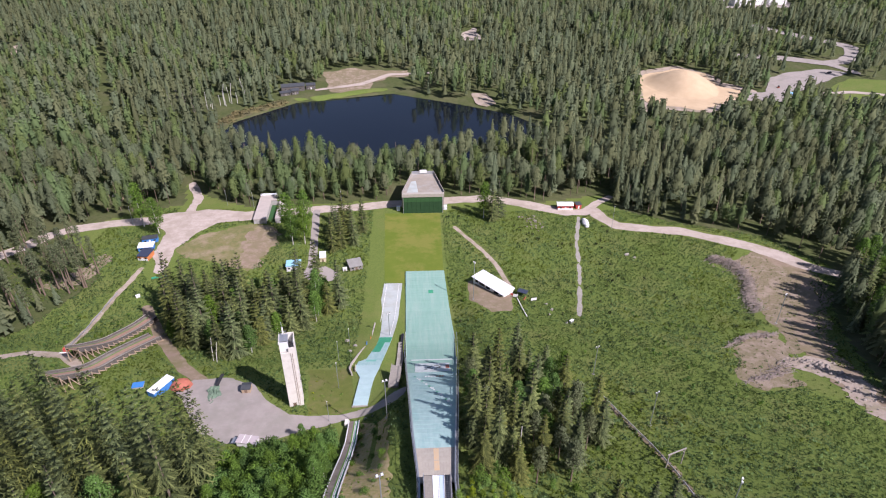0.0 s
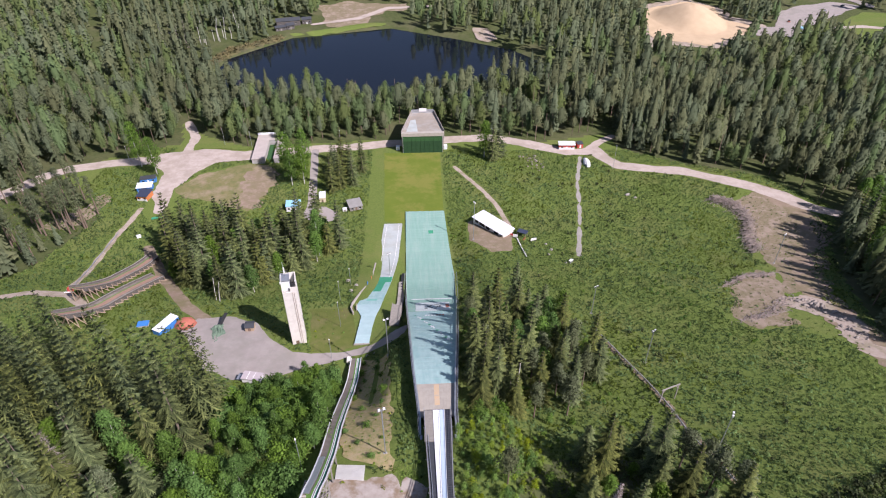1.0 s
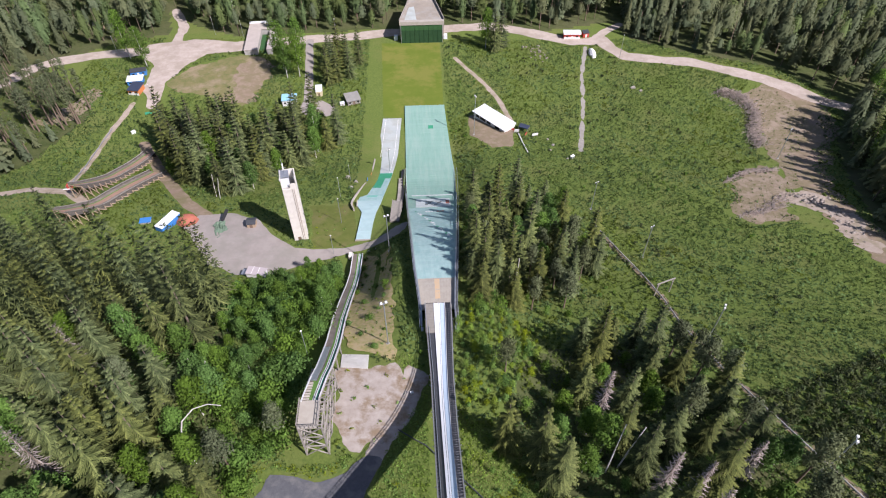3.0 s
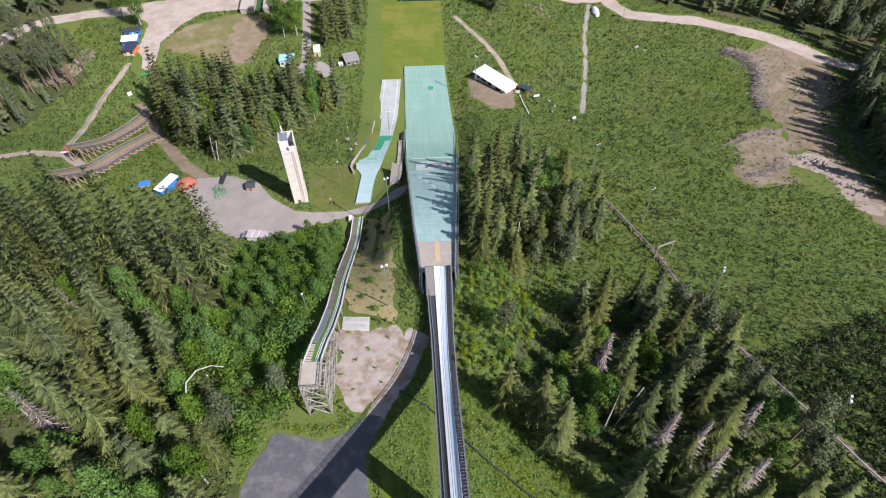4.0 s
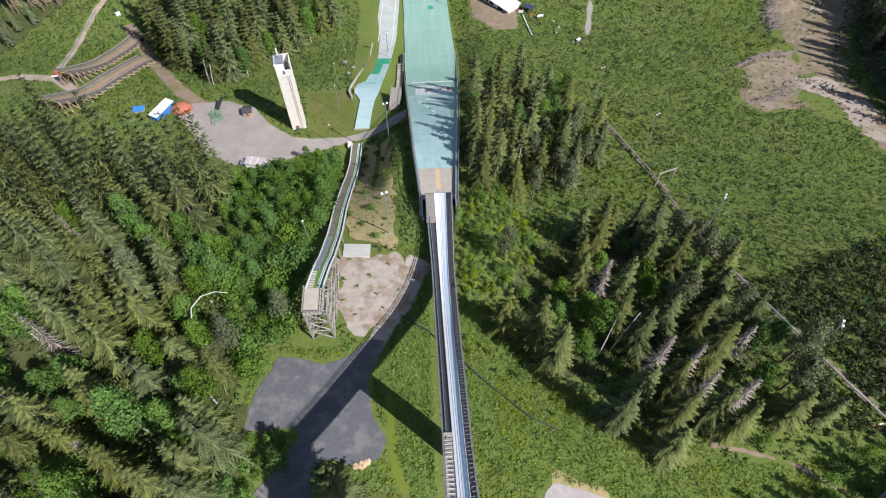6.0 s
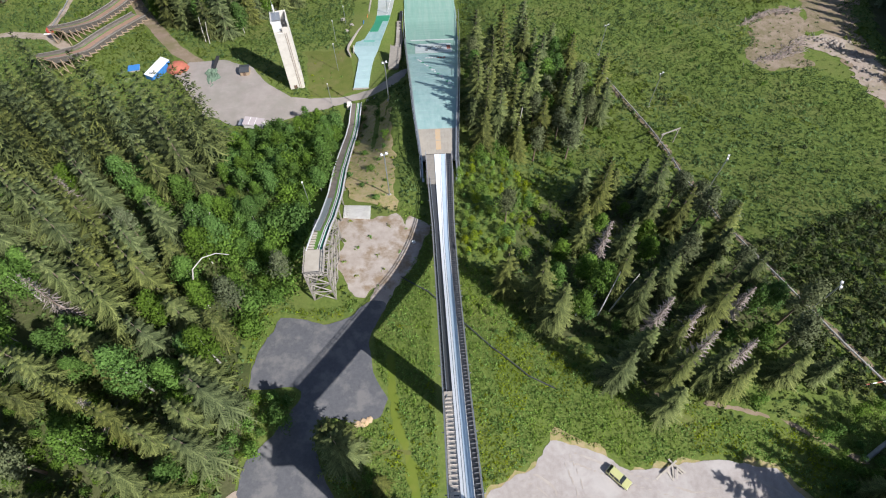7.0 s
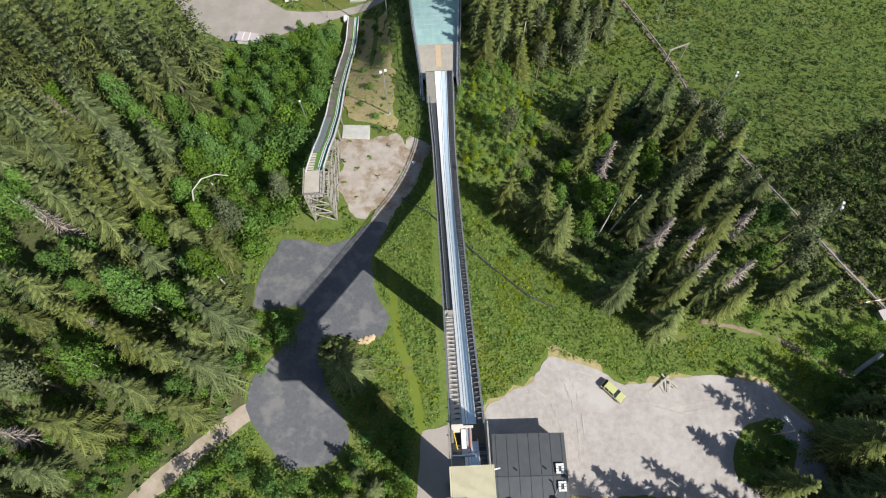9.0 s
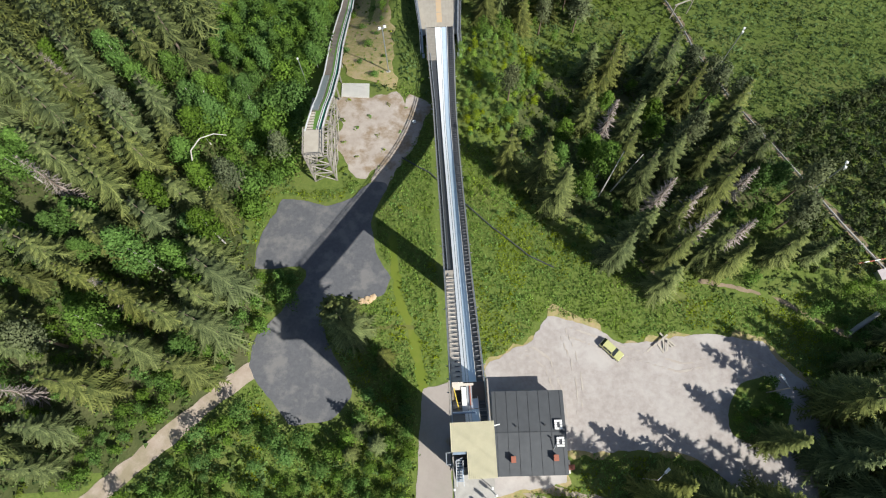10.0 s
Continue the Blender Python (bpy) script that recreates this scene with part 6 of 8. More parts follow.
# ---- small things ----
def build_car():
    c = thing("hatchback", "small yellow-green hatchback parked on the gravel", "car", 25.3, 15.1, 0.2, 133)
    bm = bmesh.new()
    prof = ((-2.0, 0.32), (-2.05, 0.62), (-1.95, 0.78), (-0.95, 0.86), (-0.98, 0.86), (1.9, 0.9), (2.0, 0.7), (2.02, 0.34))
    add_box(bm, -2.0, 2.0, -0.8, 0.8, 0.28, 0.86, 0.1)
    part("body", bm, M["car_paint"], c, "yellow-green body")
    bm = bmesh.new()
    lo = [bm.verts.new(p) for p in ((-0.95, -0.74, 0.85), (1.95, -0.74, 0.85), (1.95, 0.74, 0.85), (-0.95, 0.74, 0.85))]
    hi = [bm.verts.new(p) for p in ((-0.35, -0.6, 1.38), (1.55, -0.6, 1.38), (1.55, 0.6, 1.38), (-0.35, 0.6, 1.38))]
    bm.faces.new(hi)
    for i in range(4):
        j = (i + 1) % 4
        bm.faces.new((lo[i], lo[j], hi[j], hi[i]))
    part("window_band", bm, M["glass"], c, "dark windows")
    part("roof", box(-0.3, 1.6, -0.6, 0.6, 1.36, 1.44, 0.05), M["car_paint"], c)
    for x in (-0.32, 0.65, 1.5):
        for y in (-1, 1):
            part("pillar", bar((x - 0.12, y * 0.74, 0.85), (x, y * 0.61, 1.4), 0.07), M["car_paint"], c)
    for x in (-1.3, 1.3):
        for y in (-0.78, 0.78):
            w = part("wheel", bar((x, y - 0.1, 0.31), (x, y + 0.1, 0.31), 0.62, sides=14), M["black"], c)
            part("rim", bar((x, y * 1.13 - 0.02, 0.31), (x, y * 1.13 + 0.02, 0.31), 0.36, sides=10), M["steel"], w)
    for y in (-0.55, 0.55):
        part("headlight", box(-2.04, -1.96, y - 0.17, y + 0.17, 0.55, 0.72), M["white"], c)
        part("tail_light", box(1.97, 2.04, y - 0.15, y + 0.15, 0.55, 0.75), M["red"], c)
    for x in (-2.08, 1.98):
        part("bumper", box(x, x + 0.12, -0.78, 0.78, 0.34, 0.5, 0.03), M["white" if x > 0 else "black"], c)


build_car()


def build_planks():
    t = thing("plank_pile", "pile of pale broken planks at the yard's edge", "planks", 34.0, 15.7, 0.1, 15)
    for i, (x, y, a, l) in enumerate(((-1.6, 0.2, 25, 2.8), (-0.6, -0.3, 100, 2.2), (0.2, 0.1, 70, 2.6), (0.8, 0.4, 110, 3.0), (1.3, -0.1, 120, 2.0), (-0.2, 0.6, 20, 3.2), (0.5, -0.6, 60, 1.8))):
        dx, dy = math.cos(radians(a)) * l / 2, math.sin(radians(a)) * l / 2
        part("plank", bar((x - dx, y - dy, 0.12 + 0.08 * i), (x + dx, y + dy, 0.16 + 0.08 * i), 0.28, 0.07), M["wood_pale"], t)


build_planks()


def run_of_pipe(name, label, pts, w, m, up):
    """A pipe or hose laid over the ground through the points."""
    t = thing(name, label, "pipe", *pts[0], gz(*pts[0]))
    t.matrix_world = Matrix.Identity(4)
    for (ax, ay), (bx, by) in zip(pts, pts[1:]):
        part("length", bar((ax, ay, gz(ax, ay) + up), (bx, by, gz(bx, by) + up), w, sides=8), M[m], t)


run_of_pipe("water_hose", "thin dark hose lying across the grass under the inrun", ((-8.6, 54.6), (-6.1, 52.7), (-3.4, 50.8), (2.5, 44.0), (7.4, 38.4), (9.3, 36.6), (13.4, 32.4), (17.5, 30.0)), 0.22, "dark_steel", 0.45)
run_of_pipe("culvert", "pale concrete culvert pipe in the weeds", ((64.8, 15.6), (68, 17.4), (71.0, 19.0)), 0.8, "concrete", 0.35)


def build_barrier():
    t = thing("barrier", "red and white painted bar on posts across the pipe path", "barrier", 72.3, 28.1, gz(72.3, 28.1), 7)
    for i in range(5):
        part("bar_length", bar((-2.5 + i, 0, 1.1), (-1.5 + i, 0, 1.1), 0.16), M["white" if i % 2 else "rust"], t)
    for x in (-2.2, 2.2):
        part("post", bar((x, 0, -0.4), (x, 0, 1.15), 0.16), M["white"], t)
    b = thing("pump_box", "grey steel pump box in the weeds", "box", 73.6, 25.6, gz(73.6, 25.6), 12)
    part("body", box(-1.0, 1.0, -0.8, 0.8, -0.2, 1.3, 0.05), M["steel"], b)
    part("lid", box(-1.1, 1.1, -0.9, 0.9, 1.3, 1.4), M["roof_trailer"], b)
    b = thing("white_crate", "small white crate on the lane", "crate", -6.0, 63.1, gz(-6, 63.1), 20)
    part("body", box(-0.3, 0.3, -0.25, 0.25, 0, 0.45, 0.03), M["white"], b)
    part("lid", box(-0.33, 0.33, -0.28, 0.28, 0.45, 0.5), M["white"], b)


build_barrier()

bm = bmesh.new()
rows = [[bm.verts.new((-20.8 + 5.8 * u, 70.6 + 4.0 * v - 0.9 * u, gz(-20.8 + 5.8 * u, 70.6 + 4.0 * v - 0.9 * u) + 0.3)) for u in np.linspace(0, 1, 9)] for v in np.linspace(0, 1, 7)]
for r0, r1 in zip(rows, rows[1:]):
    for i in range(8):
        bm.faces.new((r0[i], r0[i + 1], r1[i + 1], r1[i]))
bmesh.ops.solidify(bm, geom=bm.faces[:], thickness=0.25)
tagged(link("concrete_slab", bm, M["cloth"]), "pale concrete slab lying on the slope", "slab")


def boulder(x, y, r, seed, m="rock", label="grey boulder in the grass", flat=0.6):
    g = rng(seed)
    bm = bmesh.new()
    bmesh.ops.create_icosphere(bm, subdivisions=2, radius=r)
    for v in bm.verts:
        v.co *= 0.75 + 0.45 * g.random()
        v.co.z *= flat
        v.co += Vector((x, y, gz(x, y) + r * 0.12))
    return tagged(link("boulder", bm, M[m]), label, "boulder", group="boulders")


for i, (x, y, r) in enumerate(((-15.0, 25.7, 0.8), (-14.0, 26.2, 0.6), (-16.0, 25.5, 0.6))):
    boulder(x, y, r, 200 + i, "stain", "orange-brown rock at the asphalt's edge", 0.35)
for i, (x, y, r) in enumerate(((52, 213, 1.3), (53.5, 208, 1.5), (51.5, 204, 1.2), (57, 196, 1.1), (-29, 176, 1.8), (-27.5, 181, 1.5), (-31, 186, 1.6), (101, 256, 2.4), (104, 253, 1.6), (-7.5, 63, 0.5), (-11.6, 52.2, 0.7), (-20, 134.5, 0.9), (-18, 135, 0.7))):
    boulder(x, y, r * 0.55, 220 + i)


def build_rubble(poly_line, width, n, seed, name, label):
    """A bank of broken rock, one heap."""
    g = rng(seed)
    bm = bmesh.new()
    for i in range(n):
        u = g.random() * (len(poly_line) - 1)
        k = int(u)
        (ax, ay), (bx, by) = poly_line[k], poly_line[k + 1]
        x, y = ax + (bx - ax) * (u - k) + g.normal() * width * 0.4, ay + (by - ay) * (u - k) + g.normal() * width * 0.4
        r = 0.22 + 0.75 * g.random() ** 3
        res = bmesh.ops.create_icosphere(bm, subdivisions=1, radius=r)
        for v in res["verts"]:
            v.co *= 0.7 + 0.5 * g.random()
            v.co += Vector((x, y, gz(x, y) + r * 0.2))
    return tagged(link(name, bm, M["rubble"]), label, "rubble", kind="stuff")


build_rubble(((130, 160), (138, 156), (140, 146), (139, 130)), 4, 160, 6, "scree", "scattered pale stones on the earth track")


def build_brushwood(line, width, high, n, seed, label):
    """A long heap of cut branches, bleached grey, lying along a line."""
    g, bm = rng(seed), bmesh.new()
    for i in range(n):
        u = g.random() * (len(line) - 1)
        k = int(u)
        (ax, ay), (bx, by) = line[k], line[k + 1]
        off = g.normal() * 0.42
        x, y = ax + (bx - ax) * (u - k) + off * width, ay + (by - ay) * (u - k) + off * width * 0.4
        z = gz(x, y) + high * math.exp(-3 * off * off) * g.random()
        a, ln = g.normal() * 0.5 + 0.5, 0.9 + 1.6 * g.random()
        d = Vector((math.cos(a) * ln, math.sin(a) * ln, g.normal() * 0.35))
        add_bar(bm, Vector((x, y, z)) - d, Vector((x, y, z)) + d, 0.10 + 0.16 * g.random(), sides=3)
    return tagged(link("brushwood_heap", bm, M["brushwood"]), label, "brushwood", kind="stuff")


build_brushwood(((140, 249), (147, 243), (149, 234), (146, 222), (140, 210), (137.5, 198)), 5.0, 2.2, 1300, 5, "long heap of bleached cut branches on the terrace edge")
build_brushwood(((113, 172), (122, 178), (133, 178)), 4.0, 0.9, 350, 7, "low heap of cut branches on brown ground")
build_brushwood(((110, 150), (118, 150), (126, 160)), 9.0, 0.4, 260, 9, "scattered cut branches on brown ground")
build_rubble(((56, 300), (62, 296), (60, 285)), 5, 60, 8, "scree", "pale stones on the slope below the red house")


def build_white_cover():
    g = rng(9)
    bm = bmesh.new()
    bmesh.ops.create_icosphere(bm, subdivisions=3, radius=2.0)
    for v in bm.verts:
        v.co = Vector((v.co.x * 0.9, v.co.y * 2.4, v.co.z * 0.9)) * (0.85 + 0.25 * g.random())
        v.co += Vector((88.6, 290, gz(88.6, 290) + 0.6))
    tagged(link("covered_load", bm, M["white"]), "crumpled white tarpaulin over a load by the drain", "tarpaulin")


build_white_cover()


def build_finish_things():
    h = thing("finish_hut", "small grey-roofed booth on red posts by the path", "booth", 43.0, 221.0, gz(43, 221), -30)
    part("roof", box(-2.2, 2.2, -1.4, 1.4, 2.3, 2.5), M["roof_navy"], h)
    for x in (-2, 2):
        for y in (-1.2, 1.2):
            part("post", bar((x, y, -0.5), (x, y, 2.3), 0.14), M["wood_grey"], h)
    part("red_board", box(1.8, 2.1, -3.6, -1.2, 0, 0.8), M["red"], h)
    part("red_board", box(-5.0, -2.2, -1.9, -1.6, 0, 0.8), M["red"], h)
    b = thing("notice_board", "white notice board on the slope", "board", 47.0, 215.4, gz(47, 215.4), 12)
    part("panel", box(-1.3, 1.3, -0.1, 0.1, 0.8, 1.9), M["white"], b)
    for x in (-1.1, 1.1):
        part("post", bar((x, 0, -0.4), (x, 0, 1.0), 0.12), M["wood_grey"], b)
    b = thing("notice_board", "white notice board beside the booth", "board", 39.6, 219.2, gz(39.6, 219.2), -12)
    part("panel", box(-1.0, 1.0, -0.1, 0.1, 0.5, 1.9), M["white"], b)
    part("post", bar((0, 0.12, -0.4), (0, 0.12, 1.0), 0.12), M["wood_grey"], b)
    p = thing("white_gutter", "long white pipe lying down the slope", "pipe", 41, 210, gz(41, 210))
    p.matrix_world = Matrix.Identity(4)
    pts = [(40.2, 218.5), (41.0, 210), (41.8, 202)]
    for (ax, ay), (bx, by) in zip(pts, pts[1:]):
        part("length", bar((ax, ay, gz(ax, ay) + 0.5), (bx, by, gz(bx, by) + 0.5), 0.45, sides=6), M["white"], p)


build_finish_things()


def build_start_marker():
    t = thing("winch_post", "red and white winch stand by the timber ramps", "winch", -134.5, 182, gz(-134.5, 182))
    part("stand", box(-0.8, 0.8, -0.6, 0.6, -0.3, 1.8), M["red"], t)
    part("base", box(-2.0, 1.6, -2.2, -0.8, -0.2, 0.5), M["white"], t)
    for x, y, m, lab in ((-128, 229, "white", "two small white drums in the grass"), (-117.5, 232, "blue", "blue and white board leaning in the grass"), (59, 196, "steel", "grey cabinet in the meadow"), (46, 118, "white", "small white marker post")):
        o = thing("marker_box", lab, "box", x, y, gz(x, y), 40)
        part("body", box(-0.9, 0.9, -0.5, 0.5, -0.2, 1.2, 0.08), M[m], o)
        part("cap", box(-0.95, 0.95, -0.55, 0.55, 1.2, 1.3), M["white"], o)
    t = thing("pipe_stand", "long pale pipe of an old tow lift lying on low stands", "pipe", -138, 215, gz(-138, 215))
    t.matrix_world = Matrix.Identity(4)
    pts = [(-135.5, 185), (-137.5, 200), (-138.4, 216), (-138, 232)]
    for (ax, ay), (bx, by) in zip(pts, pts[1:]):
        part("length", bar((ax, ay, gz(ax, ay) + 0.5), (bx, by, gz(bx, by) + 0.5), 0.35, sides=6), M["steel"], t)
        part("stand", box(ax - 0.4, ax + 0.4, ay - 0.2, ay + 0.2, gz(ax, ay) - 0.3, gz(ax, ay) + 0.4), M["concrete"], t)
    t = thing("green_boards", "bright green boards by the lower drive", "boards", -126, 246, gz(-126, 246), 20)
    part("board", box(-2.2, 2.2, -0.6, 0.6, 0.1, 0.6), M["mat_dark"], t)
    part("board", box(2.6, 4.8, -0.2, 0.7, 0.1, 0.5), M["blue"], t)


build_start_marker()


def far_car(x, y, turn, m, label):
    c = thing("parked_car", label, "car", x, y, gz(x, y) + 0.4, turn, "cars on the gravel field")
    part("body", box(-2.2, 2.2, -0.9, 0.9, 0.3, 0.95, 0.12), M[m], c)
    part("cabin", box(-1.0, 1.7, -0.8, 0.8, 0.95, 1.45, 0.15), M["glass"], c)
    for px in (-1.4, 1.4):
        for py in (-0.85, 0.85):
            part("wheel", bar((px, py - 0.1, 0.32), (px, py + 0.1, 0.32), 0.64, sides=8), M["black"], c)


far_car(368, 557, 10, "steel", "silver car on the far gravel field")
far_car(392, 570, 20, "black", "black car on the far gravel field")
far_car(322, 530, 60, "rust", "red-brown car at the gravel field's edge")

# the heap of yellow sand
g = rng(4)
bm = bmesh.new()
rings = []
for k in range(9):
    t = k / 8
    rings.append([bm.verts.new((238 + (1 - t) * 36 * math.cos(a) * (1 + 0.08 * math.sin(3 * a)), 540 + (1 - t) * 44 * math.sin(a), (gz(238, 540) if t > 0.3 else gz(238 + (1 - t) * 36 * math.cos(a), 540 + (1 - t) * 44 * math.sin(a)) - 0.6) + 0.4 + 13 * smooth(0, 1, t) + 0.4 * g.random())) for a in np.linspace(0, 6.283, 28, endpoint=False)])
for r0, r1 in zip(rings, rings[1:]):
    for i in range(28):
        j = (i + 1) % 28
        bm.faces.new((r0[i], r0[j], r1[j], r1[i]))
bm.faces.new(rings[-1])
tagged(link("sand_mound", bm, M["sand"], smooth_faces=True), "large mound of yellow sand", "sand mound")


def roof_far(x, y, w, d, h, turn, wall, roof, label):
    hut("far_building", label, x, y, w, d, h, turn, wall, roof, "mono", 0.0, 0.2, "glass", category="building")


roof_far(436, 846, 44, 18, 9, 12, "white", "roof_grey", "long white building beyond the woods")
roof_far(478, 852, 26, 18, 8, 10, "white", "roof_white", "white hall beyond the woods")
roof_far(168, 790, 14, 10, 5, -10, "wood_tan", "rust", "red-roofed house in the far woods")


def bare_trunk(name, label, pts, w, m):
    """A crooked stem through the points, thinning towards its end."""
    bm = bmesh.new()
    n = len(pts) - 1
    for i in range(n):
        add_bar(bm, pts[i], pts[i + 1], w * (1 - 0.7 * i / n), sides=6)
    tagged(link(name, bm, M[m]), label, "trunk")


z = gz(-45, 52)
bare_trunk("bent_birch", "white birch trunk bent over in an arch", ((-46.2, 51.6, z), (-46.8, 52.5, z + 4), (-46.0, 54, z + 7.5), (-44, 55.5, z + 9), (-41.5, 56.2, z + 9.2), (-39.5, 56.4, z + 8.2)), 0.32, "bark_birch")
for x, y, dx, dy, hh in ((-46.5, 65, 1.5, 2.0, 9), (-48, 66.5, -1, 2.6, 8), (28.0, 44.5, 2.0, 3.0, 12), (30.5, 45.5, 3.2, 2.0, 11), (-77.5, 172, 0.6, 1.0, 10), (-76, 171, 1.4, 0.4, 9), (20.5, 101, 0.4, 0.5, 16)):
    z = gz(x, y)
    bare_trunk("birch_snag", "bare white birch snag among the trees", ((x, y, z - 0.4), (x + dx * 0.4, y + dy * 0.4, z + hh * 0.5), (x + dx, y + dy, z + hh)), 0.3, "bark_birch")


# the lakeside cabin and the dead trees on the far shore
hut("lake_cabin", "dark brown cabin on the lake shore", -110, 545, 20, 9, 4.5, 12, "wood_dark", "roof_black", category="cabin")
hut("lake_cabin", "small dark cabin beside the lake shore", -95, 549, 8, 7, 4.0, 12, "wood_dark", "roof_black", category="cabin")
for i in range(11):
    x, y, hh = -172 + 2.6 * i + 1.5 * math.sin(i * 5.1), 498 + 2.4 * i * 0.8 + 4 * math.sin(i * 2.3), 14 + 5 * math.sin(i * 3.7)
    z = gz(x, y)
    bare_trunk("birch_snag", "bare white birch snag on the lake shore", ((x, y, z - 0.4), (x + 0.5 * math.sin(i), y, z + hh * 0.5), (x + 1.6 * math.sin(i * 2.0), y + 0.4, z + hh)), 0.5, "bark_birch")

# ---- trees ----
def soft(n):
    n = np.asarray(n, float)
    return n / (np.linalg.norm(n, axis=-1, keepdims=True) + 1e-9)


UP = np.array((0.0, 0.0, 1.0))


def spruce_shape(h, r, levels, arms, twigs, seed, dead=False):
    """Whorls of single drooping boughs, each a herringbone of twigs, shade painted dark within and tips light: corners,
    triangles, tint, normals.
    """
    g, v, f, c, nn = rng(seed), [], [], [], []
    lop = g.random() * 6.28
    for k in range(levels):
        t = (k + 0.4 * g.random()) / levels
        z = h * (0.06 + 0.93 * t)
        reach = r * (1 - t) ** 0.72 * (0.85 + 0.3 * g.random()) + 0.22
        n = max(4, int(round(arms * (1 - 0.40 * t))))
        a0 = g.random() * 6.28
        for i in range(n):
            if g.random() < 0.10:
                continue
            a = a0 + 6.283 * (i + 0.6 * (g.random() - 0.5)) / n
            R = reach * (0.72 + 0.5 * g.random()) * (1 + 0.12 * math.cos(a - lop))
            drop = R * (0.48 - 0.75 * t) * (0.7 + 0.6 * g.random())
            d, s = np.array((math.cos(a), math.sin(a), 0)), np.array((-math.sin(a), math.cos(a), 0))
            base = np.array((0, 0, z))
            path = lambda u: base + d * R * u - UP * drop * u * (1.35 - 0.35 * u)
            facing = soft(d * 0.75 + UP * 0.75)
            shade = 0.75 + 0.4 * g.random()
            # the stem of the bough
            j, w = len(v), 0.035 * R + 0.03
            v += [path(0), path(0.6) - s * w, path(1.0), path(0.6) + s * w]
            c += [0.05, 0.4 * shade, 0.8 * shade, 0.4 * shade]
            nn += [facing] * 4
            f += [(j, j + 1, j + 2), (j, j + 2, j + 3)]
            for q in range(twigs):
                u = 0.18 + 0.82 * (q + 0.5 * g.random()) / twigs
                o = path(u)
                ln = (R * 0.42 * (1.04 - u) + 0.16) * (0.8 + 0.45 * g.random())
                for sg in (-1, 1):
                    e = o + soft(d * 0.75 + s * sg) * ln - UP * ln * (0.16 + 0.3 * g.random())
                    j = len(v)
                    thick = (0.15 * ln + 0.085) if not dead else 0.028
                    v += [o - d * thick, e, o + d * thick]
                    # tint darkens towards the trunk, painting the crown's inner shade; young tips stay light
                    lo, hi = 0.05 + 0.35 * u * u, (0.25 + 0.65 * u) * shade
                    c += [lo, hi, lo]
                    nn += [soft(facing + s * sg * 0.45 + d * 0.1)] * 3
                    f.append((j, j + 1, j + 2))
    return np.array(v), np.array(f), np.clip(np.array(c), 0, 1), np.array(nn)


def crown_shape(h, r, base, n, size, seed, kind, sides=5, rings=(0.02, 0.3, 0.62, 0.94)):
    """A whole crown of blades hung round a closed core, pointed (spruce), domed (pine) or oval (leafy)."""
    g, v, f, c, nn = rng(seed), [], [], [], []
    prof = {"spruce": lambda t: (1 - t) ** 0.80, "pine": lambda t: math.sin(math.pi * min(0.97, 0.20 + 0.76 * t)) ** 0.7, "leafy": lambda t: math.sin(math.pi * (0.14 + 0.82 * t)) ** 0.8}[kind]
    z_of = lambda t: h * (base + (1 - base) * t)
    lift = 0.9
    for t in rings:
        for i in range(sides):
            a = 6.283 * i / sides + t * 2
            R = 0.66 * r * prof(t) + 0.05
            v.append((R * math.cos(a), R * math.sin(a), z_of(t)))
            nn.append(soft((math.cos(a), math.sin(a), lift)))
            # the core's dark tint stands for shade inside the crown
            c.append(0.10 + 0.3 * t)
    for k in range(len(rings) - 1):
        for i in range(sides):
            p, q = k * sides + i, k * sides + (i + 1) % sides
            f += [(p, q, q + sides), (p, q + sides, p + sides)]
    tiers = max(6, n // 7)
    for k in range(n):
        t = ((k % tiers) + 0.35 * g.random()) / tiers if kind == "spruce" else g.random() ** 0.8
        a = g.uniform(0, 6.283)
        R = r * prof(t) * (0.82 + 0.34 * g.random()) + 0.12
        d, s = np.array((math.cos(a), math.sin(a), 0)), np.array((-math.sin(a), math.cos(a), 0))
        w = size * (0.6 + 0.7 * g.random()) * (0.40 + 0.60 * prof(t))
        z = z_of(t)
        j = len(v)
        if kind == "spruce":
            v += [d * R * 0.35 + UP * (z + 0.40 * R), d * R + s * w * 0.5 + UP * (z - 0.10 * R), d * R * 0.95 - s * w * 0.5 + UP * (z - 0.18 * R)]
            nn += [soft(d + UP * 0.9 + s * 0.2 * g.normal())] * 3
        else:
            up = soft(UP * (0.4 + t) + d + g.normal(size=3) * 0.5)
            e = soft(np.cross(up, g.normal(size=3)))
            o = np.cross(up, e)
            p = d * R * 0.95 + UP * (z + 0.25 * R * (kind == "leafy"))
            v += [p + e * w * 0.8, p - e * w * 0.4 + o * w * 0.65, p - e * w * 0.4 - o * w * 0.65]
            nn += [soft(up * 0.35 + d + UP * (0.6 + 0.6 * t))] * 3
        # tint lighter upwards and outwards: daylight on the crown painted in
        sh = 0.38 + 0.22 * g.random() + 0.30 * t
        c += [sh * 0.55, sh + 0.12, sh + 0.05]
        f.append((j, j + 1, j + 2))
    return np.array(v), np.array(f), np.clip(np.array(c), 0, 1), np.array(nn)


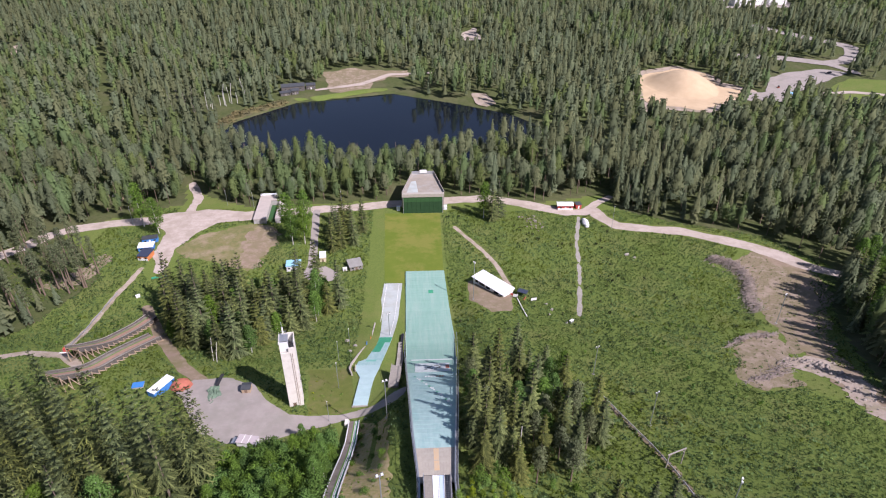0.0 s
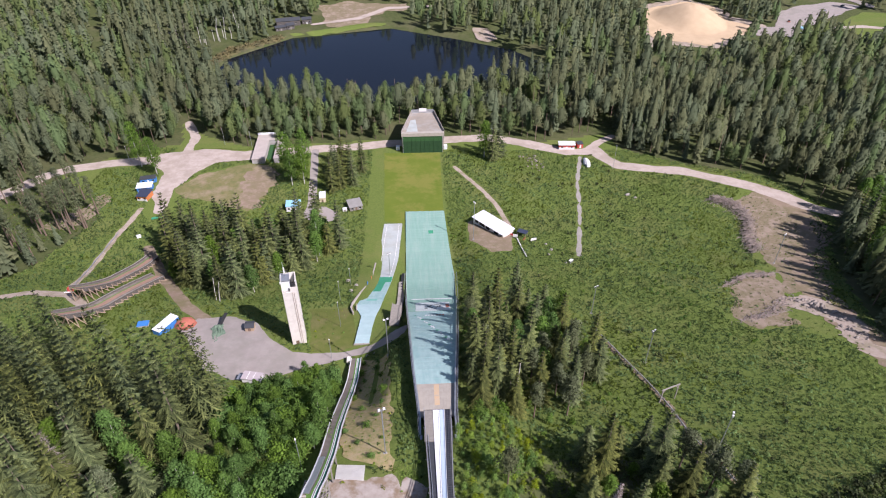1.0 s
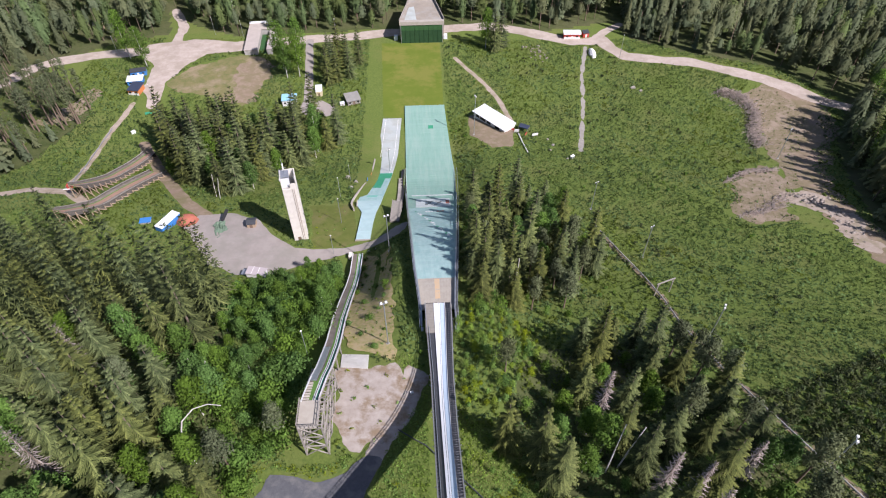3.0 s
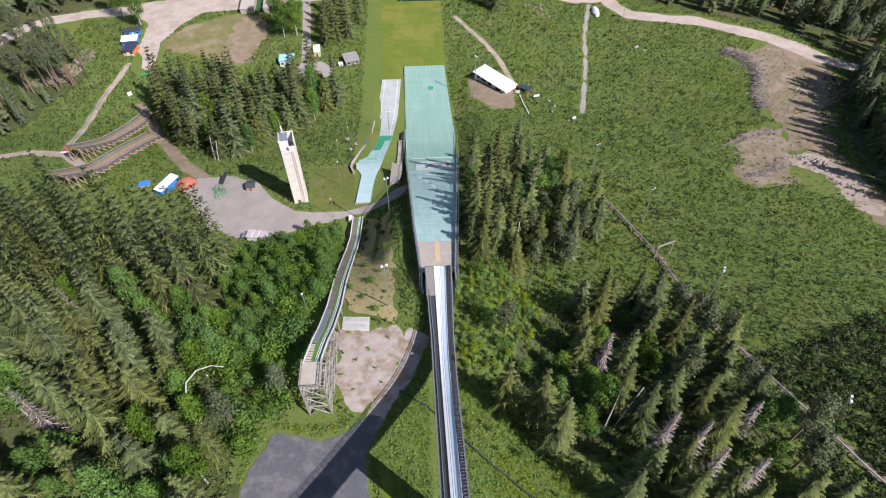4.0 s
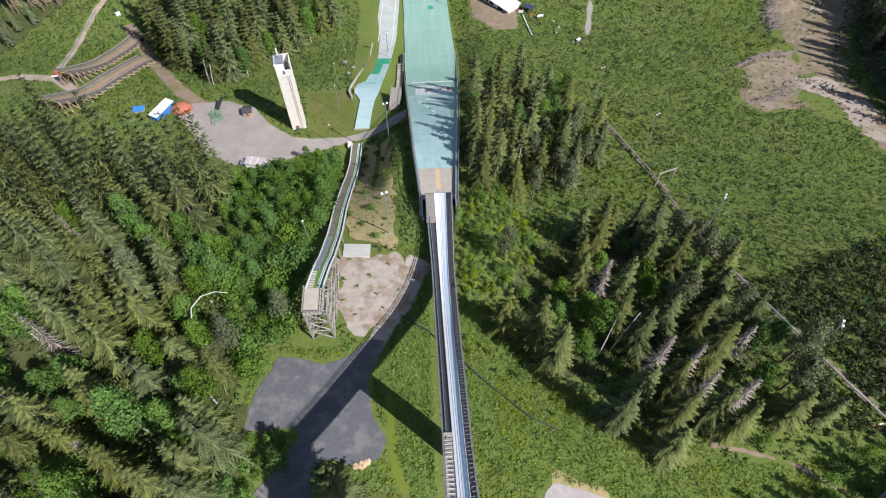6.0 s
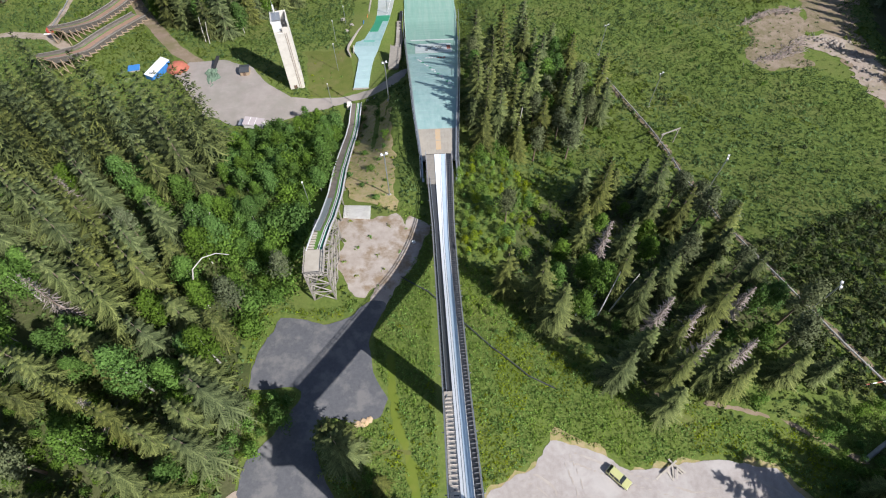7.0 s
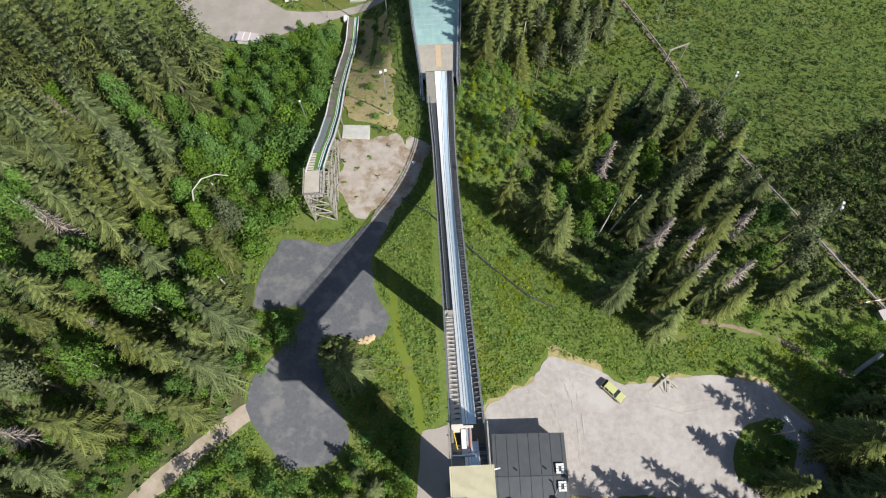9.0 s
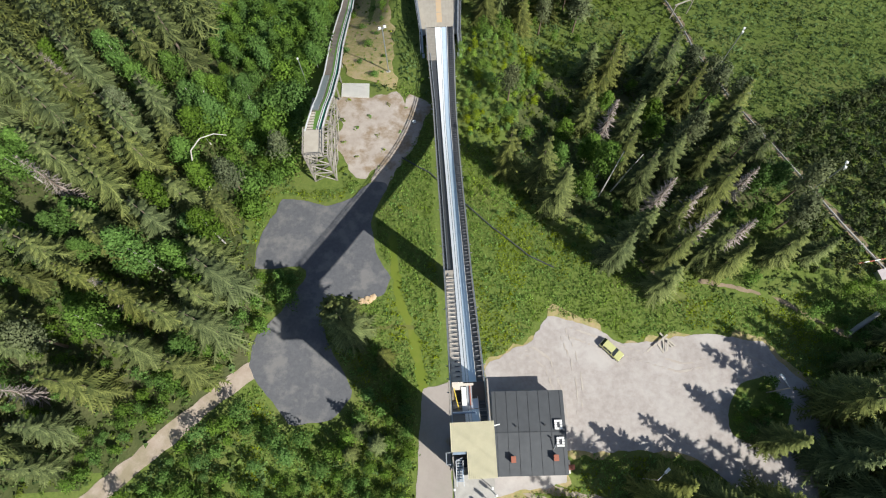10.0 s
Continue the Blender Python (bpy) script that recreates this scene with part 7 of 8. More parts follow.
def leafy_shape(h, r, base, lobes, leaves, size, seed, flat=1.0, rough=0.75):
    """A crown of small leaf clumps gathered into uneven lobes: corners, triangles, tint, normals."""
    g, v, f, cc, nn = rng(seed), [], [], [], []
    cs = []
    for i in range(lobes):
        t = (i + 0.5) / lobes
        z = h * (base + (1 - base) * t * 0.92)
        bulge = math.sin(math.pi * min(0.95, 0.18 + 0.8 * t)) ** 0.8
        a = 2.4 * i + g.random()
        off = r * 0.55 * bulge * (0.4 + 0.8 * g.random())
        cs.append((np.array((math.cos(a) * off, math.sin(a) * off, z)), r * (0.34 + 0.34 * bulge) * (0.75 + 0.5 * g.random()) * (12 / max(12, lobes)) ** 0.5))
    for c, lr in cs:
        n = max(1, int(leaves / lobes))
        d = soft(g.normal(size=(n, 3)))
        d[:, 2] = np.where(d[:, 2] < -0.45, -d[:, 2], d[:, 2])
        depth = g.random(n)
        p = c + d * lr * np.array((1, 1, flat)) * (0.5 + 0.72 * depth)[:, None]
        nrm = soft(d + g.normal(size=(n, 3)) * 0.55)
        u = soft(np.cross(nrm, g.normal(size=(n, 3))))
        w = np.cross(nrm, u)
        s = (size * (0.6 + 0.8 * g.random(n)))[:, None]
        j = sum(len(q) for q in v)
        v.append(np.stack([p + u * s, p - u * s * 0.5 + w * s * 0.8, p - u * s * 0.5 - w * s * 0.8], 1).reshape(-1, 3))
        f.append(np.arange(j, j + 3 * n).reshape(-1, 3))
        out = soft(p - np.array((0, 0, h * (0.3 + 0.4 * base))))
        nn.append(np.repeat(soft(d * 0.6 + out * 0.35 + nrm * rough + UP * 0.10), 3, 0))
        # clumps deeper in a lobe get a darker tint, as painted inner shade
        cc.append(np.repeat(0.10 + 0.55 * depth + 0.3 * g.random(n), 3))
    return np.concatenate(v), np.concatenate(f), np.clip(np.concatenate(cc), 0, 1), np.concatenate(nn)


def trunk_shape(h, r0, r1, sides=6, bend=0.0, seed=0):
    g, v, f = rng(seed), [], []
    rings = 4
    for k in range(rings):
        t = k / (rings - 1)
        r = r0 + (r1 - r0) * t
        ox = bend * h * t * t
        v += [(ox + r * math.cos(6.283 * i / sides), r * math.sin(6.283 * i / sides), h * t - 0.5 * (k == 0)) for i in range(sides)]
    for k in range(rings - 1):
        for i in range(sides):
            a, b = k * sides + i, k * sides + (i + 1) % sides
            f += [(a, b, b + sides), (a, b + sides, a + sides)]
    return np.array(v), np.array(f), np.full(len(v), 0.5), None


def tree(kind, seed, h, r, leaf="fine"):
    """One tree with trunk and crown, to be copied."""
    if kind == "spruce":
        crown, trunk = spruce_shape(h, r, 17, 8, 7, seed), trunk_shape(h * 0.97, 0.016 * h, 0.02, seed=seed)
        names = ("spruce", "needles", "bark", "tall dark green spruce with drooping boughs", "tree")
    elif kind == "dead":
        crown, trunk = spruce_shape(h, r, 17, 9, 3, seed, True), trunk_shape(h * 0.97, 0.015 * h, 0.03, seed=seed)
        names = ("dead_spruce", "dead", "bark", "dead grey spruce with bare twigs", "tree")
    elif kind == "pine":
        crown, trunk = leafy_shape(h, r, 0.45, 14, 1800, 0.24, seed, 0.6), trunk_shape(h * 0.9, 0.018 * h, 0.06, bend=0.02, seed=seed)
        names = ("pine", "pine", "bark_pine", "pine with a loose grey-green crown", "tree")
    elif kind == "bush":
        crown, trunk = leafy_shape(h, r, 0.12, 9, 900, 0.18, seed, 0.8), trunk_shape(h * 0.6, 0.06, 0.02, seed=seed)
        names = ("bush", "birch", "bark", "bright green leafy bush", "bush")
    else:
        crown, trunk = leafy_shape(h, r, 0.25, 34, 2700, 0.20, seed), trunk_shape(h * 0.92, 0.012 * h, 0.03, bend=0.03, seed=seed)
        names = ("birch", "birch", "bark_birch", "leafy birch with a pale slender trunk", "tree")
    top = new(names[0])
    tagged(top, names[3], names[4])
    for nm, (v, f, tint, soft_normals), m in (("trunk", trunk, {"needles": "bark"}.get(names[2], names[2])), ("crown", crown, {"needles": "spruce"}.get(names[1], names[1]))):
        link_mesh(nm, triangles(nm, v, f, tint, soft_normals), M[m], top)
    return top


def scatter(poly, gap, seed, keep=None):
    """Uneven points at least gap apart within an outline."""
    g = rng(seed)
    xs, ys = [p[0] for p in poly], [p[1] for p in poly]
    n = int((max(xs) - min(xs)) * (max(ys) - min(ys)) / gap ** 2 * 2.2)
    P = np.column_stack([g.uniform(min(xs), max(xs), n), g.uniform(min(ys), max(ys), n)])
    P = P[inside(poly, P[:, 0], P[:, 1]) > 0.3]
    if keep is not None:
        P = P[keep(P[:, 0], P[:, 1])]
    grid, out = {}, []
    for x, y in P:
        i, j = int(x // gap), int(y // gap)
        if all((x - a) ** 2 + (y - b) ** 2 > gap * gap for di in (-1, 0, 1) for dj in (-1, 0, 1) for a, b in grid.get((i + di, j + dj), ())):
            grid.setdefault((i, j), []).append((x, y))
            out.append((x, y))
    return np.array(out)


def many(name, shapes, P, size, seed, material, label, category, spread=0.3, tone=None):
    """Copies of the shapes joined into one mesh; P: places, size: mean scale; tone: a field of (x, y) that sets the colour of each in place of chance."""
    g, vs, fs, ts, ns, ps, at = rng(seed), [], [], [], [], [], 0
    if not len(P):
        return
    Z = ground_z(P[:, 0], P[:, 1])
    pick, turn, scale, luck = g.integers(0, len(shapes), len(P)), g.uniform(0, 6.28, len(P)), size * (1 + spread * (g.random(len(P)) * 2 - 1)), g.random(len(P))
    if tone is not None:
        luck = np.clip(0.5 + 0.42 * tone(P[:, 0], P[:, 1]) + 0.22 * (luck - 0.5), 0.01, 0.99)
    for k, (v, f, own, nrm) in enumerate(shapes):
        at_k = np.nonzero(pick == k)[0]
        if not len(at_k):
            continue
        c, sn, s = np.cos(turn[at_k])[:, None], np.sin(turn[at_k])[:, None], scale[at_k][:, None]
        w = np.stack([P[at_k, 0][:, None] + s * (v[:, 0] * c - v[:, 1] * sn), P[at_k, 1][:, None] + s * (v[:, 0] * sn + v[:, 1] * c), Z[at_k][:, None] + s * v[:, 2]], 2)
        vs.append(w.reshape(-1, 3))
        fs.append((f[None] + (at + len(v) * np.arange(len(at_k)))[:, None, None]).reshape(-1, 3))
        ts.append(np.tile(own, len(at_k)))
        ps.append(np.repeat(luck[at_k], len(v)))
        if nrm is not None:
            ns.append(np.stack([nrm[:, 0] * c - nrm[:, 1] * sn, nrm[:, 0] * sn + nrm[:, 1] * c, np.broadcast_to(nrm[:, 2], (len(at_k), len(v)))], 2).reshape(-1, 3))
        at += len(v) * len(at_k)
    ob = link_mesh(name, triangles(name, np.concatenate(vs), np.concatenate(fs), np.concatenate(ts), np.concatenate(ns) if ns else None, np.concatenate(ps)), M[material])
    return tagged(ob, label, category, kind="stuff")


def plant(models, P, seed, lo=0.75, hi=1.15, group=""):
    g = rng(seed)
    for x, y in P:
        k, s = int(g.integers(0, len(models))), g.uniform(lo, hi)
        ob = copy_thing(models[k], pose(x, y, float(ground_z(x, y)) - 0.2, 0, 0, g.uniform(0, 360)) @ Matrix.Diagonal((s, s, s * g.uniform(0.9, 1.12), 1)))
        if group:
            ob["group"] = group


def drop_models(models):
    for m in models:
        for o in (*m.children_recursive, m):
            bpy.data.objects.remove(o)


SPRUCES = [tree("spruce", 11 + i, h, r) for i, (h, r) in enumerate(((20, 4.3), (22, 4.5), (17, 4.1), (24, 4.7)))]
BIRCHES = [tree("birch", 31 + i, h, r) for i, (h, r) in enumerate(((12, 3.0), (15, 3.2), (10, 2.8)))]
PINES = [tree("pine", 51 + i, h, r) for i, (h, r) in enumerate(((15, 3.0), (17, 2.8)))]
DEAD = [tree("dead", 61 + i, 18, 2.4) for i in range(2)]
BUSHES = [tree("bush", 71 + i, h, r) for i, (h, r) in enumerate(((3.0, 2.0), (4.2, 2.4)))]


def part_of(P, share, seed):
    m = rng(seed).random(len(P)) < share
    return P[m], P[~m]


def away(P, *lines):
    """Those of the places that lie clear of the lines (line, gap)."""
    for line, gap in lines:
        P = P[line_field(line, gap)(P[:, 0], P[:, 1]) < 0]
    return P


def clear_of(P, Q, gap):
    """Those of P that stand at least gap from every one of Q."""
    return P[(np.hypot(P[:, None, 0] - Q[None, :, 0], P[:, None, 1] - Q[None, :, 1]) > gap).all(1)]


def leafy_patch(x, y):
    """Where leafy trees outweigh the spruces."""
    return 0.6 * np.sin(x * 0.13 + 0.8 * np.sin(y * 0.11) + 0.5) + 0.6 * np.sin(y * 0.15 + 0.9 * np.sin(x * 0.09) + 2.0)


# trees that stand out on the hill's west side, then the rest of the wood between them
WEST_SPRUCES = np.array(((-36.9, 28.1), (-44.8, 22.1), (-48.8, 38.7), (-45.8, 44.2), (-40.0, 32.8), (-57.0, 12.5), (-49.0, 17.5), (-50.3, 57.8), (-71.2, 62.3), (-59.6, 49.4), (-53.8, 52.5), (-51.4, 25.8), (-64.5, 63.0), (-57.9, 60.0), (-76.5, 69.9), (-64.7, 33.7), (-56.8, 36.1), (-53.0, 64.2)))
WEST_LEAFY = np.array(((-47.0, 65.7), (-51.2, 46.0), (-62.6, 36.0), (-61.0, 25.6), (-47.0, 71.5), (-48.1, 55.2), (-43.2, 17.9), (-40.5, 37.8), (-44.5, 49.5), (-46, 60)))
wood = away(scatter(SPRUCE_WOOD, 4.5, 1, lambda x, y: x > -100 - 0.45 * y), (TRACK, 4.0))
close = wood[(wood[:, 1] < 84) & (wood[:, 0] > -112)]
beyond = wood[~((wood[:, 1] < 84) & (wood[:, 0] > -112))]
close = clear_of(clear_of(close, WEST_SPRUCES, 3.4), WEST_LEAFY, 3.2)
leaves = leafy_patch(close[:, 0], close[:, 1]) + rng(2).normal(size=len(close)) * 0.5 - 0.45 > 0
firs, leafy = close[~leaves], close[leaves]
grey, firs = part_of(firs, 0.09, 201)
plant(SPRUCES, WEST_SPRUCES, 302, 0.78, 1.0, "spruce wood on the hill")
plant(BIRCHES, WEST_LEAFY, 303, 0.9, 1.15, "leafy trees in the spruce wood")
plant(SPRUCES, firs[firs[:, 1] < 60], 3, 0.62, 0.95, "spruce wood on the hill")
plant(SPRUCES, firs[firs[:, 1] >= 60], 301, 0.85, 1.15, "spruce wood on the hill")
plant(BIRCHES, leafy, 4, 0.85, 1.25, "leafy trees in the spruce wood")
plant(PINES, grey[::2], 5, 0.8, 1.0, "pines in the spruce wood")
plant(DEAD, np.concatenate([grey[1::3], np.array(((-68.8, 48.2), (-73.9, 73.7)))]), 6, 0.8, 1.0, "dead spruces in the spruce wood")
MID_SPRUCE = [spruce_shape(h, r, 14, 7, 3, 80 + i) for i, (h, r) in enumerate(((22, 3.2), (19, 2.9), (25, 3.4)))]
BELT_SPRUCE = [crown_shape(h, r, 0.10, 150, 1.7, 85 + i, "spruce") for i, (h, r) in enumerate(((23, 3.0), (20, 2.8), (26, 3.3)))]
MID_BIRCH = [crown_shape(h, r, 0.22, 230, 0.75, 90 + i, "leafy") for i, (h, r) in enumerate(((18, 2.9), (22, 3.1), (15, 2.6)))]
MID_PINE = [crown_shape(h, r, 0.48, 190, 0.75, 130 + i, "pine") for i, (h, r) in enumerate(((22, 3.3), (25, 3.0), (19, 3.4)))]
LOW_LEAFY = [leafy_shape(h, r, 0.12, 14, 520, 0.24, 95 + i) for i, (h, r) in enumerate(((6, 2.2), (7.5, 2.4), (5, 2.0)))]
FAR_SPRUCE = [crown_shape(h, r, 0.12, 42, 2.3, 100 + i, "spruce", 5, (0.02, 0.5, 0.97)) for i, (h, r) in enumerate(((22, 3.1), (18, 2.8), (25, 3.3), (20, 2.8)))]
FAR_LEAFY = [crown_shape(h, r, 0.25, 46, 1.35, 110 + i, "leafy", 5, (0.02, 0.45, 0.92)) for i, (h, r) in enumerate(((20, 2.9), (23, 3.0), (18, 2.8)))]
FAR_PINE = [crown_shape(h, r, 0.45, 42, 1.35, 120 + i, "pine", 5, (0.02, 0.45, 0.92)) for i, (h, r) in enumerate(((22, 3.4), (25, 3.1), (18, 3.5)))]
STEMS = [trunk_shape(15, 0.25, 0.10, 3)]
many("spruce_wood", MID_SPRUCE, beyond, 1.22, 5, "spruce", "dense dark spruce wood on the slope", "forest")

grove = scatter(GROVE, 2.5, 6)
tall, low = part_of(grove, 0.42, 61)
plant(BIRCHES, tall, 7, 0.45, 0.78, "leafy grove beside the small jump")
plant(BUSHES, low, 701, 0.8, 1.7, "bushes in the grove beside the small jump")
side = scatter(HILLSIDE_SPRUCES, 4.3, 8)
side = side[side[:, 0] > half_right(side[:, 1]) + 3.6]
side = side[(side[:, 1] > 96) | (side[:, 0] > 28)]
a, b = part_of(side, 0.62, 81)
plant(SPRUCES, a, 9, 0.7, 1.12, "spruces beside the landing slope")
a, b = part_of(b, 0.6, 82)
plant(BIRCHES, a, 83, 0.8, 1.2, "leafy trees beside the landing slope")
plant(PINES, b, 84, 0.75, 1.05, "pines beside the landing slope")
plant(SPRUCES, np.array(((11.0, 95), (12.5, 104), (13.0, 113), (15, 99), (19, 95), (16, 124))), 91, 0.75, 0.95, "spruces beside the landing slope")
EAST_SPRUCES = np.array(((35.2, 58.5), (48.3, 58.6), (53.9, 47.6), (49.3, 67.2), (10.7, 50.1), (16.0, 46.6), (31.9, 34.9), (33.3, 44.4), (47.4, 49.5), (56.6, 62.2), (18.7, 42.0), (40.0, 49.3), (45.3, 40.8), (45.7, 74.4), (44.9, 27.8), (55.0, 30.0)))
EAST_DEAD = np.array(((51.6, 42.8), (40.4, 38.2), (40.8, 33.4), (47.6, 32.5), (36.6, 40.8), (31.3, 59.4)))
EAST_BIRCHES = np.array(((23.2, 59.0), (26.8, 53.1), (28.4, 49.0), (58.7, 44.7), (53.7, 36.7), (21, 52)))
mixed = scatter(MIXED_WOOD, 4.7, 10)
for own in (EAST_SPRUCES, EAST_DEAD, EAST_BIRCHES):
    mixed = clear_of(mixed, own, 3.4)
mixed = mixed[mixed[:, 0] > np.where(mixed[:, 1] > 48, 18 + (mixed[:, 1] - 50) * 0.38, 0)]
mixed = mixed[(mixed[:, 1] < 72) | (mixed[:, 0] > 32)]
a, b = part_of(mixed, 0.52, 11)
plant(SPRUCES, EAST_SPRUCES, 121, 0.72, 0.92, "spruces in the mixed wood")
plant(SPRUCES, a, 12, 0.60, 0.90, "spruces in the mixed wood")
plant(BIRCHES, EAST_BIRCHES, 122, 0.8, 1.05, "leafy trees in the mixed wood")
plant(DEAD, EAST_DEAD, 123, 0.8, 0.95, "dead spruces in the mixed wood")
b, c = part_of(b, 0.6, 13)
plant(BIRCHES, b, 14, 0.7, 1.05, "leafy trees in the mixed wood")
plant(PINES, c, 16, 0.85, 1.0, "pines in the mixed wood")
judge = scatter(JUDGE_WOOD, 4.1, 18)
a, b = part_of(judge, 0.75, 181)
plant(SPRUCES, a, 19, 0.95, 1.3, "spruces behind the judges' tower")
plant(BIRCHES, b, 191, 0.9, 1.3, "leafy trees behind the judges' tower")
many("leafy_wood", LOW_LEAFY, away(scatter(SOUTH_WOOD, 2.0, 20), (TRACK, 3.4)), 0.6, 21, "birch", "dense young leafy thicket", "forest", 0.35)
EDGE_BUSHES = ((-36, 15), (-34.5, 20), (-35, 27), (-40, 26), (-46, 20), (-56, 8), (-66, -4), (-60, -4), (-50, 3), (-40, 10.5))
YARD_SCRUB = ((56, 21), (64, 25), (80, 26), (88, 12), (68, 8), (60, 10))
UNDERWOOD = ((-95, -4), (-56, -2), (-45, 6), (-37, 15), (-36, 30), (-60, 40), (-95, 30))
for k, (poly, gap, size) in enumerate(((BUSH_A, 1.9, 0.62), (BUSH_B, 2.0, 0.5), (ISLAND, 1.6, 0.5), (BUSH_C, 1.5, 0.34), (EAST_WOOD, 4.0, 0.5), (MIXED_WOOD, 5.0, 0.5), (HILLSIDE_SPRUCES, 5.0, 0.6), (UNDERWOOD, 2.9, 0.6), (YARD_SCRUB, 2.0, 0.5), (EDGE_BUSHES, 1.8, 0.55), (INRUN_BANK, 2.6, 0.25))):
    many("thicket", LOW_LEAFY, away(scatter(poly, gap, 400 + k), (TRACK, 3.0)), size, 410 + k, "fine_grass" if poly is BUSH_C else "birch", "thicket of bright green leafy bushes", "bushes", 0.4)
plant(SPRUCES, scatter(((57, 6), (62, 13), (75, 17), (82, 9), (70, 4)), 4.2, 221), 222, 0.7, 0.95, "spruces round the gravel yard")
plant(SPRUCES, away(scatter(EAST_WOOD, 4.3, 22), (((52, 2), (50, -6), (50, -25)), 4.5)), 23, 0.92, 1.22, "spruces round the gravel yard")
plant(SPRUCES, np.array(((47, -0.5), (54.4, -3.6), (43.6, -8.8), (38.5, -8.4), (30.5, -5.5), (26.8, -7.5), (60.8, -8.8), (58, 4.5), (35, -7.8))), 242, 0.78, 0.95, "spruces round the gravel yard")
plant(SPRUCES[2:3], np.array(((-18.4, 20.9), (-17.1, 19.4))), 24, 1.08, 1.18, "spruce beside the asphalt")
plant(SPRUCES[2:3], np.array(((-16.0, 4.5), (-13.5, 2.0), (-17.5, 1.0), (-12.0, 15.5))), 243, 0.35, 0.55, "young spruces in the thicket")
plant(PINES[:1], np.array(((-30.1, 54.2), (13.2, 68.0))), 241, 0.75, 0.8, "single grey pines")
plant(BIRCHES[1:2], np.array(((-67, 275), (-61, 276), (-70, 284), (-62, 290), (-139, 288), (-150, 297), (34, 300))), 25, 1.4, 1.9, "tall birches along the road")
plant(SPRUCES[1:2], np.array(((-46, 268), (-42, 272), (-44, 279), (-36, 274), (-38, 283), (-47, 288), (-43, 294), (38, 296), (42, 301), (-32, 288))), 251, 0.9, 1.2, "dark spruces by the outrun")

TALL_PINES = [tree("pine", 55 + i, h, r) for i, (h, r) in enumerate(((26, 2.6), (28, 2.8)))]
PINE_EDGE = ((-151, 240), (-158, 231), (-176, 214), (-235, 160), (-270, 200), (-238, 262), (-207, 268), (-192, 284), (-172, 277), (-155, 258))
sparse = scatter(PINE_EDGE, 7.0, 2521)
plant(TALL_PINES, np.concatenate([sparse, np.array(((-172.4, 233.2), (-165.8, 236.5), (-159.3, 236.1), (-154.7, 236.9), (-162.9, 209.7), (-179.6, 222.9)))]), 252, 0.72, 0.95, "tall bare-stemmed pines at the wood's edge")
edge = scatter(EAST_EDGE, 4.3, 253)
a, b = part_of(edge, 0.7, 254)
plant(SPRUCES, a, 255, 0.95, 1.25, "tall spruces along the earth track")
plant(BIRCHES[1:2], b, 256, 1.2, 1.6, "tall birches along the earth track")

plant(BUSHES, scatter(DRY_BANK, 4.2, 257, lambda x, y: x < -12), 258, 0.3, 0.6, "small bushes on the dry bank")

plant(DEAD, np.array(((-192, 492), (-188, 497), (-183, 500), (-197, 486), (-180, 492), (-186, 488))), 259, 0.9, 1.2, "dead trees on the lake shore")

# the wide forest beyond the stadium
TOWN = ((405, 822), (500, 822), (500, 872), (405, 872))
CLEAR = (LAKE, SAND, GRAVEL_FAR, BEACH, BEACH_B, REEDS, SHORE, FAR_GLADE, WEST_GLADE, WEST_BARE, FAR_MEADOW, PINE_EDGE, TOWN)
OPEN = (TOWN, SAND, GRAVEL_FAR, BEACH, FAR_GLADE, WEST_BARE, FAR_MEADOW, BEACH_B)     # glades with a felled margin on the hill's side
FAR = ((-680, 1060), (-680, 60), (-150, 60), (-150, 40), (130, 40), (130, 60), (680, 60), (680, 1060))


def wooded(x, y):
    ok = inside(STADIUM, x, y) < -1
    for poly in CLEAR:
        ok &= inside(poly, x, y) < -2
    far = np.hypot(x, y)
    for poly in OPEN:
        for k in (14, 28, 42):
            ok &= inside(poly, x + x / far * k, y + y / far * k) < -2
    for line, w, margin in ((MAIN_ROAD, 6, 18), (HILL_ROAD, 6, 0), (SPUR, 6, 14), (SPUR_B, 4, 0), (BEACH_ROAD, 5, 14), (FAR_ROAD, 9, 36), (FAR_ROAD_B, 7, 0), (FAR_ROAD_C, 5, 20)):
        for k in (0, margin / 2, margin):
            ok &= line_field(line, w)(x + x / far * k, y + y / far * k) < 0
    ok &= np.abs(x + 2.6) < 70 + y * 0.66
    ok &= inside(SPRUCE_WOOD, x, y) < 0
    ok &= ~((np.abs(x) < 15) & (y > 302) & (y < 344)) & (inside(EAST_EDGE, x, y) < 0)
    ok &= ~((np.abs(x + 103) < 19) & (y > 520) & (y < 556)) & ~((x > -178) & (x < -143) & (y > 480) & (y < 522))
    return ok


